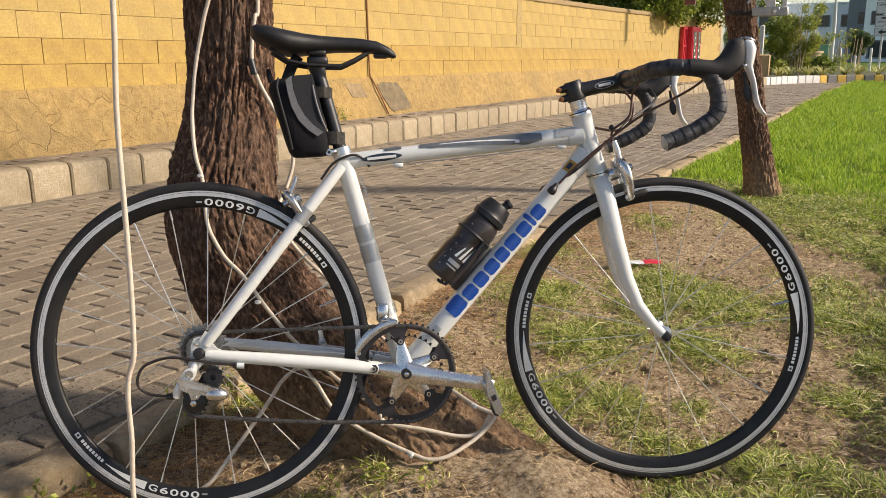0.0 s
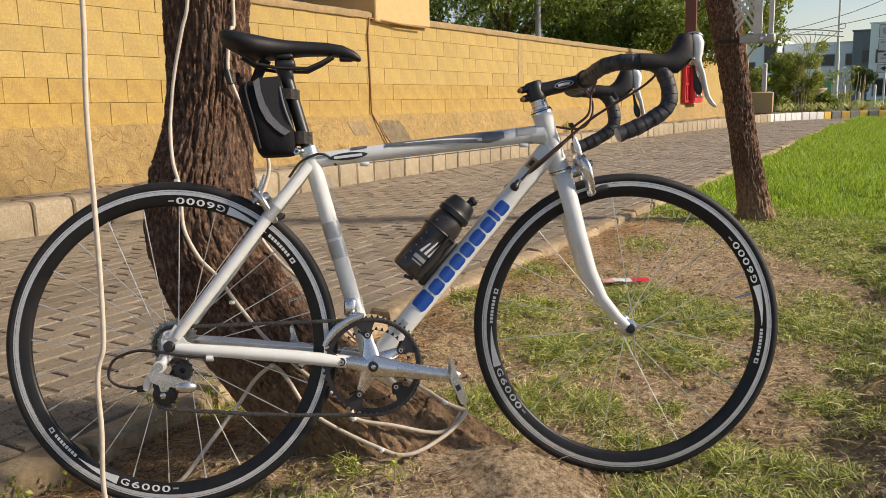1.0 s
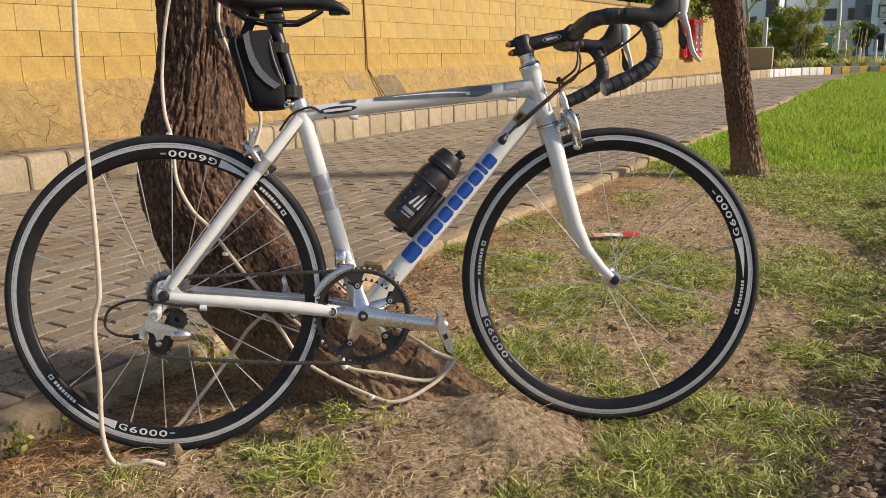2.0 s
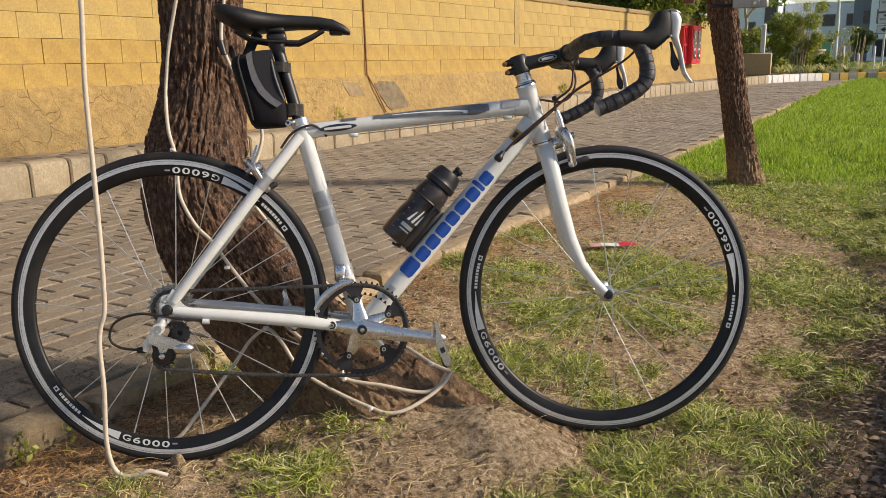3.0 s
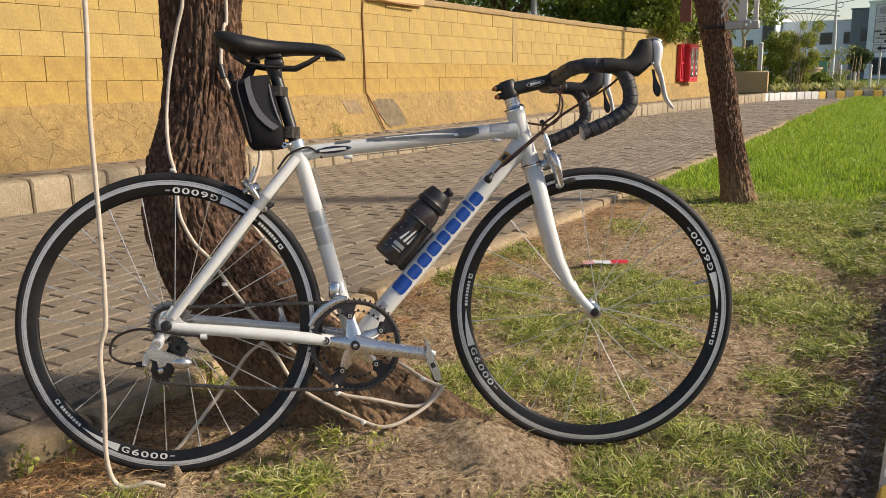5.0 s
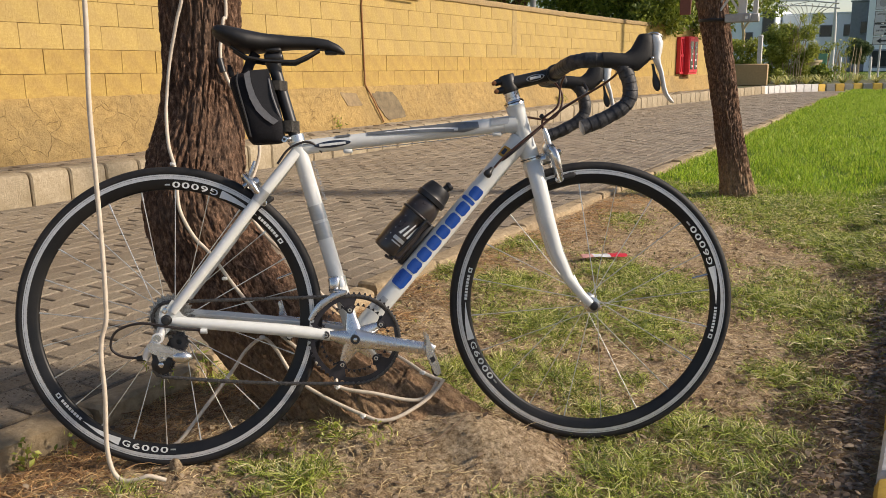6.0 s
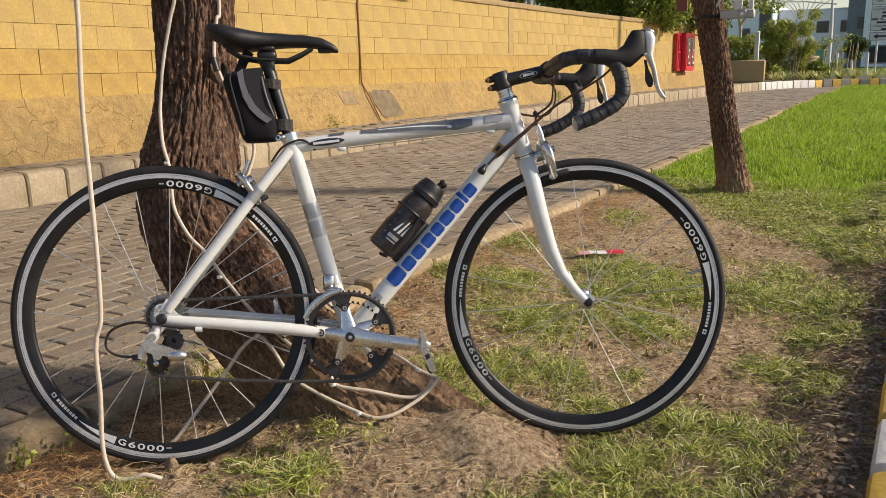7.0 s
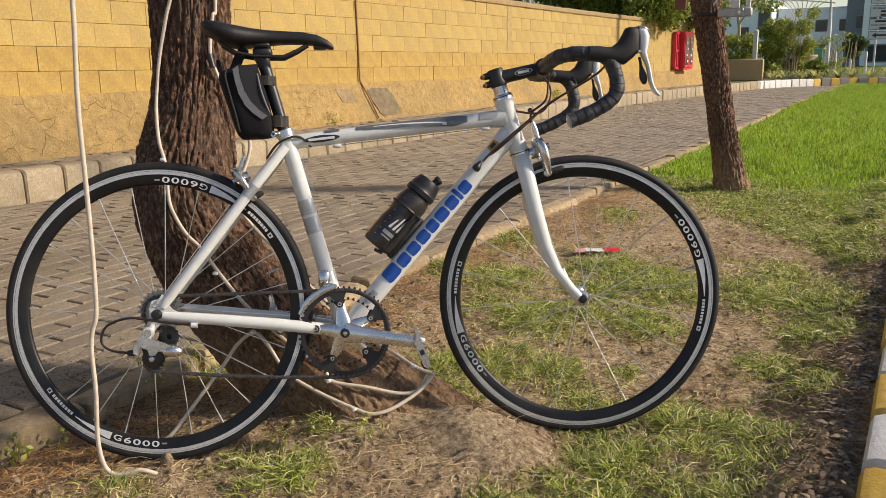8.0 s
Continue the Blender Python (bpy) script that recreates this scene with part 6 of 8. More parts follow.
for i in range(7):
    a = radians(-38)
    part("scale_mark", Shape().lathe((math.sin(a) * 0.0362, -math.cos(a) * 0.0362, 0.022 + 0.016 * i), (math.sin(a), -math.cos(a), 0), [(0.0012, 0), (0.0012, 0.0012)], 8), DECAL_SILVER, bottle, "", 0)

# saddle bag: upright wedge behind the post
def bag_ring(s, x0, x1, hw, seg=26):
    """Cross-section at the fraction s up the bag; x0, x1 its back and front."""
    z = 0.386 + 0.158 * s
    pts = []
    for k in range(seg):
        a = 2 * math.pi * k / seg
        c, q = math.cos(a), math.sin(a)
        pts.append(((x0 + x1) / 2 + math.copysign(abs(c) ** 0.55, c) * (x1 - x0) / 2, math.copysign(abs(q) ** 0.6, q) * hw, z + 0.06 * ((x0 + x1) / 2 + c * (x1 - x0) / 2 - 0.2)))
    return pts


bag = thing("saddle_bag", "black nylon saddle bag with grey reflective strip strapped to the post", "bag", BIKE)
rows = [(-0.01, 0.200, 0.250, 0.020), (0.0, 0.190, 0.258, 0.034), (0.06, 0.182, 0.262, 0.041), (0.2, 0.174, 0.262, 0.044), (0.45, 0.163, 0.255, 0.045), (0.70, 0.151, 0.246, 0.043), (0.86, 0.144, 0.238, 0.040), (0.95, 0.146, 0.232, 0.034), (1.0, 0.158, 0.224, 0.022), (1.01, 0.170, 0.214, 0.012)]
part("shell", Shape().loft([bag_ring(*r) for r in rows]), FABRIC, bag, "black nylon shell", 60)
strip = [(0.179, 0.541, 0.191), (0.183, 0.515, 0.194), (0.190, 0.488, 0.202), (0.203, 0.462, 0.216), (0.221, 0.443, 0.234), (0.240, 0.430, 0.252)]
for side in (-1,):
    st = Shape()
    v, f = [], []
    for x0, z, x1 in strip:
        v += [(x0, -0.0468, z - 0.004), (x1, -0.0468, z + 0.004), (x0, -0.043, z - 0.004), (x1, -0.043, z + 0.004)]
    for i in range(len(strip) - 1):
        k = 4 * i
        f += [(k, k + 1, k + 5, k + 4), (k, k + 4, k + 6, k + 2), (k + 1, k + 3, k + 7, k + 5)]
    part("reflective_strip", st.add(v, f), REFLECTIVE, bag, "curved grey reflective strip", 60)
    pn = Shape()
    v, f = [], []
    pan = [(0.192, 0.545, 0.232), (0.196, 0.515, 0.240), (0.204, 0.489, 0.246), (0.218, 0.464, 0.252), (0.236, 0.446, 0.257), (0.252, 0.434, 0.260)]
    for x0, z, x1 in pan:
        v += [(x0, -0.0455, z), (x1, -0.0440, z + 0.004), (x0, -0.041, z), (x1, -0.040, z + 0.004)]
    for i in range(len(pan) - 1):
        k = 4 * i
        f += [(k, k + 1, k + 5, k + 4), (k, k + 4, k + 6, k + 2), (k + 1, k + 3, k + 7, k + 5)]
    part("side_panel", pn.add(v, f), FABRIC_GREY, bag, "charcoal side panel", 60)
part("piping", Shape().tube(catmull([(0.232, -0.043, 0.528), (0.238, -0.045, 0.495), (0.248, -0.045, 0.462), (0.258, -0.042, 0.438)], 5), 0.0022, 8), REFLECTIVE, bag, "grey seam piping")
part("zip", Shape().tube(catmull([(0.190, -0.043, 0.40), (0.182, -0.046, 0.44), (0.172, -0.046, 0.48), (0.163, -0.043, 0.52), (0.165, -0.036, 0.542)], 5), 0.0020, 8), PLASTIC, bag)
part("tab", Shape().tube([(0.150, -0.012, 0.536), (0.146, -0.012, 0.55), (0.144, -0.01, 0.562)], [0.006, 0.006, 0.004], 10, flat=0.4, flat_dir=(0, 1, 0)), FABRIC, bag)
part("hanger_strap", Shape().tube([(0.180, -0.012, 0.540), (0.190, -0.014, 0.565), (0.205, -0.016, 0.588)], 0.011, 12, flat=0.35, flat_dir=(0, 1, 0)), FABRIC, bag, "webbing strap over the rails")
for c, ln in ((ct + SD * 0.128, 0.022), (ct + SD * 0.033, 0.026)):
    st = Shape()
    ring = []
    for k in range(24):
        a = 2 * math.pi * k / 24
        ring.append((math.cos(a), math.sin(a)))
    lo, hi = [], []
    for cx, sy in ring:
        r = 0.0165
        x = cx * r if cx > 0 else cx * (r + 0.022)
        lo.append(tuple(c + Vector((x, sy * (r + (0.012 if cx < 0 else 0)), -ln / 2))))
        hi.append(tuple(c + Vector((x, sy * (r + (0.012 if cx < 0 else 0)), ln / 2))))
    st.loft([[tuple(Vector(q) + (Vector(c) - Vector(q)) * 0.06) for q in lo], lo, hi, [tuple(Vector(q) + (Vector(c) - Vector(q)) * 0.06) for q in hi]])
    part("strap", st, VELCRO, bag, "fuzzy worn hook-and-loop strap", 50)


# ---- cables on and by the tree ----
def cord(name, pts, r, mat, label, category, n=8, clips=()):
    ob = tagged(part(name, Shape().tube(catmull(pts, n), r, 10), mat, None, label, 60), category=category)
    for p, d in clips:
        sh = Shape()
        sh.box((0, 0, 0), (0.014, 0.010, 0.008), 0.002, Matrix.Translation(p))
        sh.lathe(Vector(p) + Vector((0.006, -0.006, 0.002)), (0.5, -0.8, 0.2), [(0.0016, 0), (0.0016, 0.010), (0.0035, 0.010), (0.0035, 0.012)], 8)
        part("clip", sh, METAL_WHITE, ob, "small white cable clip")
    return ob


cord("hanging_cable", [(-1.10, 1.08, 2.9), (-1.10, 1.065, 2.0), (-1.102, 1.055, 1.30), (-1.103, 1.053, 1.00), (-1.113, 1.047, 0.809), (-1.115, 1.046, 0.642), (-1.117, 1.045, 0.503), (-1.120, 1.043, 0.41), (-1.124, 1.041, 0.36), (-1.134, 1.035, 0.325), (-1.139, 1.032, 0.28),
                       (-1.140, 1.032, 0.196), (-1.146, 1.028, 0.09), (-1.142, 1.030, 0.035), (-1.130, 1.036, 0.008), (-1.112, 1.046, 0.001), (-1.090, 1.060, 0.005), (-1.075, 1.072, 0.010), (-1.05, 1.095, -0.004)], 0.0050, CORD, "pale cable hanging loose from the tree onto the soil", "cable")
# flat lighting cable clipped down the trunk
cord("trunk_cable", [(-1.36, 1.55, 2.6), (-1.355, 1.545, 1.6), (-1.360, 1.540, 1.20), (-1.366, 1.541, 1.061), (-1.384, 1.533, 0.992), (-1.406, 1.520, 0.893), (-1.408, 1.503, 0.807), (-1.394, 1.482, 0.75), (-1.363, 1.455, 0.68), (-1.334, 1.442, 0.632), (-1.318, 1.430, 0.58),
                     (-1.296, 1.415, 0.522), (-1.253, 1.414, 0.46), (-1.211, 1.425, 0.418), (-1.159, 1.434, 0.353), (-1.108, 1.444, 0.294), (-1.073, 1.454, 0.259), (-0.98, 1.477, 0.184), (-0.90, 1.495, 0.135), (-0.873, 1.495, 0.103), (-0.799, 1.533, 0.088), (-0.742, 1.572, 0.070), (-0.715, 1.60, 0.064), (-0.698, 1.625, 0.072), (-0.690, 1.648, 0.100)],
     0.0046, CORD, "white flat cable clipped down the dark trunk", "cable", 8,
     (((-1.330, 1.434, 0.636), 0), ((-1.168, 1.424, 0.360), 0), ((-0.876, 1.484, 0.108), 0)))
cord("trunk_cable", [(-1.29, 1.62, 2.6), (-1.295, 1.62, 1.5), (-1.299, 1.625, 1.049), (-1.300, 1.612, 0.992), (-1.300, 1.594, 0.905), (-1.290, 1.602, 0.847), (-1.272, 1.618, 0.795), (-1.250, 1.640, 0.735), (-1.238, 1.648, 0.683), (-1.233, 1.645, 0.645), (-1.236, 1.620, 0.590),
                     (-1.228, 1.580, 0.552), (-1.200, 1.556, 0.505), (-1.165, 1.584, 0.435), (-1.135, 1.640, 0.366), (-1.06, 1.66, 0.28), (-0.94, 1.66, 0.20), (-0.85, 1.652, 0.160), (-0.790, 1.650, 0.140), (-0.722, 1.642, 0.118), (-0.672, 1.652, 0.103)],
     0.0046, CORD, "white cable looping behind the trunk's bark", "cable", 8, (((-0.724, 1.634, 0.122), 0),))
cord("trunk_cable", [(-1.155, 1.205, 0.004), (-1.14, 1.225, 0.02), (-1.120, 1.278, 0.075), (-1.098, 1.355, 0.148), (-1.088, 1.405, 0.195), (-1.061, 1.436, 0.217), (-1.027, 1.444, 0.187), (-0.988, 1.448, 0.134), (-0.951, 1.455, 0.106), (-0.878, 1.473, 0.072), (-0.802, 1.491, 0.046), (-0.766, 1.503, 0.036), (-0.734, 1.530, 0.040), (-0.702, 1.585, 0.060), (-0.684, 1.625, 0.082), (-0.672, 1.650, 0.108)],
     0.0046, CORD, "white cable looped round the foot of the tree", "cable", 8, (((-0.802, 1.484, 0.048), 0), ((-1.060, 1.430, 0.222), 0)))
sh = Shape().tube([(-1.300, 1.590, 0.896), (-1.290, 1.590, 0.862)], [0.008, 0.008], 10)
tagged(part("cable_joint", sh, PLASTIC, None, "dark tape joint on the tree cable", 50), category="cable joint")

# ---- on the wall and behind it ----
def at_wall(y, off=0.0):
    x = float(np.interp(y, [p[1] for p in WALL_LINE], [p[0] for p in WALL_LINE]))
    return x + off


cab = thing("fire_hose_cabinet", "red fire hose cabinet with glazed door on the ochre wall", "cabinet", pose(at_wall(21.1), 21.10, 0.62, 0, 0, -4.5))
sh = Shape()
sh.box((0.11, 0.35, 0.45), (0.22, 0.65, 0.92), 0.01)
part("body", sh, RED, cab, "bright red steel body")
for y in (0.195, 0.505):
    sh = Shape()
    sh.box((0.228, y, 0.45), (0.018, 0.30, 0.82), 0.004)
    d = part("door", sh, RED, cab)
    sh = Shape()
    sh.box((0.240, y, 0.45), (0.006, 0.20, 0.68), 0.002)
    part("pane", sh, GLASS_DARK, d, "dark glass")
    for k in range(4):
        sh = Shape()
        sh.box((0.246, y + 0.03 * (-1) ** k, 0.19 + 0.15 * k), (0.004, 0.08, 0.05), 0.001)
        part("notice", sh, SIGN_WHITE, d, "small pale notice")
sh = Shape()
for y in (-0.55, -0.43, -0.31):
    sh.box((0.06, y, 0.45), (0.10, 0.045, 0.88), 0.006)
for z in (0.03, 0.45, 0.87):
    sh.box((0.06, -0.43, z), (0.10, 0.285, 0.05), 0.006)
tagged(part("cabinet_rack", sh, RED, None, "empty red steel rack fixed beside the cabinet", 30, pose(at_wall(21.4), 21.4, 0.62, 0, 0, -4.5)), category="rack")

lamp = thing("lamp_post", "slim grey lamp post behind the wall", "lamp post", pose(-7.36, 17.0, 0))
part("pole", Shape().tube([(0, 0, 0), (0, 0, 2), (0, 0, 6.2)], [0.075, 0.065, 0.05], 16), METAL_GREY, lamp)
part("arm", Shape().tube([(0, 0, 6.1), (0.5, 0, 6.5), (1.2, 0, 6.6)], 0.03, 10), METAL_GREY, lamp)
sh = Shape()
sh.box((1.5, 0, 6.58), (0.6, 0.24, 0.10), 0.03)
part("lamp_head", sh, METAL_GREY, lamp)

board = thing("hanging_board", "maroon painted board hung from a bracket over the footway", "board", pose(-4.345, 18.0, 1.87))
sh = Shape()
sh.box((0, 0, 0.75), (0.225, 0.07, 1.5), 0.01)
part("panel", sh, MAROON, board)
part("bracket", Shape().tube([(0, 0, 1.5), (0, 0, 1.75), (-0.4, 0, 1.8), (-1.2, 0.05, 1.8), (-2.6, 1.5, 1.7)], 0.03, 10), METAL_GREY, board)

planter = thing("planter_box", "long tan concrete planter box on the footway", "planter", pose(-4.56, 26.6, 0.20, 0, 0, 5))
sh = Shape()
sh.box((0, 0, 0.32), (1.02, 0.5, 0.64), 0.025)
part("box", sh, TAN, planter)
sh = Shape()
sh.box((0, 0, 0.63), (0.94, 0.42, 0.03), 0.005)
part("earth", sh, SOIL, planter)
part("cap_edge", Shape().tube([(0.50, -0.24, 0.02), (0.50, -0.24, 0.62)], 0.02, 10), TAN, planter)

col = thing("column", "pale square column beside the vines", "column", pose(-4.55, 28.0, 0.2))
sh = Shape()
sh.box((0, 0, 0.73), (0.13, 0.13, 1.46), 0.01)
part("shaft", sh, METAL_WHITE, col)
part("cap", Shape().lathe((0, 0, 1.46), (0, 0, 1), [(0.08, 0), (0.08, 0.04), (0.04, 0.07)], 16), METAL_WHITE, col)


def shrub(name, base, clumps, count, size, mat, label, category, seed, stems=(), slim=0.45):
    """Leafy plant: stems from the ground and clumps of leaves."""
    t = thing(name, label, category, pose(*base))
    rnd = np.random.default_rng(seed)
    for k, (a, b, r) in enumerate(stems):
        sh = Shape()
        limb(sh, a, b, r, r * 0.5, seed + k, 0.08, 8)
        part("stem", sh, WOOD, t)
    part("leaves", leaf_cloud("leaves", [c[:3] for c in clumps], [c[3] for c in clumps], count, size, mat, rnd, 0.9, slim), None, t)
    return t


r_ = random.Random(5)
shrub("vine", (-5.1, 28.3, 0.2), [(-0.45 + 0.11 * (i % 9), r_.uniform(-0.2, 0.2), 0.45 + r_.uniform(0, 0.85), 0.22) for i in range(18)], 3600, 0.05, LEAF_LIGHT, "light green flowering vine on a low fence", "vine", 61, [((-0.4, 0, 0), (-0.3, 0, 0.9), 0.02), ((0.3, 0, 0), (0.2, 0, 1.0), 0.02)])
shrub("palm_shrub", (-3.75, 30.0, 0.2), [(r_.uniform(-0.72, 0.55), r_.uniform(-0.3, 0.3), r_.uniform(0.25, 2.1) ** 1.0, r_.uniform(0.12, 0.30)) for i in range(34)], 5200, 0.13, LEAF_LIGHT, "tall clump of bamboo palm with pale canes", "shrub", 62,
      [((0.07 * i - 0.30, -0.25 + 0.05 * (i % 3), 0), (0.11 * i - 0.45, -0.25 + 0.05 * (i % 2), 1.7 + 0.15 * (i % 3)), 0.020) for i in range(8)], 0.13)
shrub("bush", (-4.45, 29.6, 0.2), [(r_.uniform(-0.35, 0.4), r_.uniform(-0.3, 0.3), r_.uniform(0.15, 1.6), r_.uniform(0.14, 0.28)) for i in range(22)], 3400, 0.055, LEAF_LIGHT, "tall leafy green bush behind the planter", "shrub", 63, [((0, 0, 0), (0.05, 0, 0.9), 0.03)])
shrub("bush", (-2.95, 29.4, 0.2), [(r_.uniform(-0.3, 0.3), r_.uniform(-0.2, 0.2), r_.uniform(0.12, 0.45), 0.2) for i in range(8)], 1100, 0.06, LEAF, "low dark bush in the planted bed", "shrub", 64, [((0, 0, 0), (0.05, 0, 0.4), 0.02)])
shrub("young_tree", (-2.33, 36.0, 0.1), [(r_.uniform(-0.30, 0.30), r_.uniform(-0.3, 0.3), r_.uniform(0.80, 1.55), 0.20) for i in range(18)], 5600, 0.05, LEAF_DARK, "small round dark green tree", "tree", 65, [((0, 0, 0), (0, 0, 1.2), 0.035)])
shrub("bush", (-2.9, 33.5, 0.1), [(r_.uniform(-0.5, 0.5), 0, r_.uniform(0.4, 1.45), 0.2) for i in range(12)], 520, 0.05, LEAF_LIGHT, "thin light green creeper on the bamboo fence", "shrub", 66, [((0, 0, 0), (0.05, 0, 1.0), 0.02)])
shrub("far_tree", (-7.0, 38.0, 0.1), [(r_.uniform(-1.2, 1.4), r_.uniform(-0.6, 0.6), r_.uniform(2.9, 4.4), 0.5) for i in range(14)], 2400, 0.09, LEAF, "feathery tree rising beyond the column", "tree", 67, [((0, 0, 0), (0, 0, 3.2), 0.10), ((0, 0, 2.2), (1.0, 0, 3.8), 0.05)])

# tufts of striped spider plants along the far bed
def spider_plant(seed):
    rnd = np.random.default_rng(seed)
    v, f = [], []
    for i in range(36):
        a = rnd.uniform(0, 2 * math.pi)
        ln, w, up = rnd.uniform(0.22, 0.46), rnd.uniform(0.010, 0.020), rnd.uniform(0.14, 0.34)
        d = np.array([math.cos(a), math.sin(a), 0])
        p = np.array([-d[1], d[0], 0]) * w
        k = len(v)
        for q in range(5):
            t = q / 4
            c = d * ln * t + np.array([0, 0, up * (2.3 * t - 2.0 * t * t)])
            v += [c - p * (1 - t * 0.9), c + p * (1 - t * 0.9)]
        f += [(k + 2 * q, k + 2 * q + 1, k + 2 * q + 3, k + 2 * q + 2) for q in range(4)]
    return raw_mesh("leaves", v, f, LEAF_STRIPE)


spm = [spider_plant(70 + i) for i in range(3)]
s, k = length(KERB_LINE[:6]) + 3.3, 0
while s < length(KERB_LINE) - 3.5:
    x, y, h = along(KERB_LINE, s)
    off = 0.42 + 0.25 * (k % 2) + rng.uniform(-0.05, 0.05)
    ob = tagged(new("spider_plant", spm[k % 3]), "pale striped spider plant in the bed behind the kerb", "plant", "spider plants")
    ob.matrix_basis = pose(x - off * math.cos(h), y + off * math.sin(h), 0.19, 0, 0, rng.uniform(0, 360)) @ Matrix.Scale(rng.uniform(1.2, 1.65), 4)
    s += rng.uniform(0.42, 0.62)
    k += 1

# pale pot, netting, bamboo fence
pot = tagged(part("flower_pot", Shape().lathe((0, 0, 0), (0, 0, 1), [(0.30, 0), (0.40, 0.5), (0.43, 0.52), (0.43, 0.58), (0.38, 0.58), (0.36, 0.52)], 28), TERRACOTTA, None, "wide pale flower pot among the shrubs", 40, pose(-3.48, 31.0, 0.36) @ Matrix.Scale(1.0, 4)), category="pot")
fence = thing("bamboo_fence", "rough fence of bare bamboo poles", "fence", pose(-2.85, 34.0, 0))
for i in range(15):
    sh = Shape()
    x = -0.7 + 0.10 * i
    limb(sh, (x, 0, 0), (x + r_.uniform(-0.15, 0.15), 0, 1.1 + r_.uniform(0, 0.55)), 0.016, 0.010, i + 200, 0.05, 6)
    part("pole", sh, WOOD, fence)
sh = Shape()
sh.box((-3.10, 31.5, 0.70), (0.28, 0.03, 0.9), 0.01)
tagged(part("netting", sh, NETTING, None, "green shade netting by the fence", 30), category="netting")

# curved trellis of thin pipes
arch = thing("trellis", "curved white pipe trellis over the shrubs", "trellis", pose(-3.66, 31.0, 0))
for z0, y0 in ((2.88, 0.0), (2.74, 0.35)):
    part("rail", Shape().tube([(-0.98, y0, z0 + 0.04), (0, y0, z0), (0.98, y0, z0 - 0.13)], 0.022, 8), METAL_WHITE, arch)
for i in range(9):
    x = -0.95 + 0.22 * i
    part("rib", Shape().tube(catmull([(x, 0.0, 2.86 - 0.06 * (x + 1)), (x * 0.8 + 0.02, 0.2, 2.74 - 0.05 * (x + 1)), (x * 0.5, 0.4, 2.5), (x * 0.32, 0.45, 2.2), (x * 0.25, 0.45, 1.9)], 5), 0.013, 8), METAL_WHITE, arch)
for x in (-0.22, 0.22):
    part("post", Shape().tube([(x, 0.45, 0.0), (x, 0.45, 2.0)], 0.03, 8), METAL_WHITE, arch)

# utility pole and wires
pole = thing("utility_pole", "slim pale utility pole with a ring bracket", "pole", pose(-3.66, 40.0, 0))
part("mast", Shape().tube([(0, 0, 0), (0, 0, 2.2), (-0.02, 0, 3.2), (-0.04, 0, 7.5)], [0.09, 0.085, 0.045, 0.04], 14), METAL_WHITE, pole)
part("ring", Shape().tube([(0.12 + 0.12 * math.cos(2 * math.pi * k / 16), 0, 3.55 + 0.12 * math.sin(2 * math.pi * k / 16)) for k in range(16)], 0.015, 8, closed=True), METAL_GREY, pole)
for z0, z1, zl in ((4.4, 5.2, 3.55), (4.05, 4.3, 3.35)):
    tagged(part("overhead_wire", Shape().tube(catmull([(-14, 46, zl + 1.0), (-7.5, 41.5, zl), (-3.7, 40, z0 - 0.45), (0.5, 38, z1), (8, 34, z1 + 1.6)], 6), 0.012, 6), PLASTIC, None, "thin sagging overhead wire", 60), category="wire", group="overhead wires")

# direction board
sign = thing("direction_sign", "white stacked direction sign on two posts", "sign", pose(-1.19, 33.0, 0.12))
for x in (-0.28, 0.28):
    part("post", Shape().tube([(x, 0.03, 0), (x, 0.03, 2.9)], 0.035, 10), METAL_WHITE, sign)
rows_ = [(2.48, 2.93), (2.04, 2.44), (1.62, 2.00), (1.30, 1.58)]
for k, (z0, z1) in enumerate(rows_):
    sh = Shape()
    sh.box((0, 0, (z0 + z1) / 2), (1.08, 0.03, z1 - z0), 0.006)
    pan = part("panel", sh, SIGN_WHITE, sign)
    sh = Shape()
    for xx, zz, sx, sz in ((0, z0 + 0.012, 1.06, 0.012), (0, z1 - 0.012, 1.06, 0.012), (-0.525, (z0 + z1) / 2, 0.012, z1 - z0 - 0.02), (0.525, (z0 + z1) / 2, 0.012, z1 - z0 - 0.02)):
        sh.box((xx, -0.018, zz), (sx, 0.006, sz))
    part("border", sh, INK, pan, "", 0)
    if k == 3:
        sh = Shape().plate([(-0.42, (z0 + z1) / 2), (-0.28, z0 + 0.05), (-0.28, z0 + 0.11), (0.3, z0 + 0.11), (0.3, z1 - 0.11), (-0.28, z1 - 0.11), (-0.28, z1 - 0.05)], -0.022, -0.016)
        part("arrow", sh, INK, pan, "black arrow", 0)
    elif k == 0:
        part("emblem", Shape().lathe((-0.3, -0.022, (z0 + z1) / 2), (0, 1, 0), [(0.13, 0), (0.13, 0.006)], 24), METAL_GREY, pan, "round grey emblem", 0)
        sh = Shape()
        for j in range(3):
            sh.box((0.2, -0.019, z1 - 0.12 - 0.11 * j), (0.4, 0.006, 0.05))
        part("writing_bar", sh, INK, pan, "unreadable dark writing bars", 0)
    else:
        words = ("SEWERAGE TREAT", None, None) if k == 1 else (None, "DEVELOPMENT", None)
        for j, w in enumerate(words):
            zz = z1 - 0.13 - 0.115 * j
            if w:
                part("lettering", text_mesh(w, 0.082, INK, 0.003), None, pan, "black capital lettering", m=pose(-0.46, -0.020, zz, 90, 0, 0))
            else:
                sh = Shape()
                sh.box((0.05 - 0.15 * (j == 0), -0.019, zz + 0.035), (0.5, 0.006, 0.065))
                part("writing_bar", sh, INK, pan, "", 0)

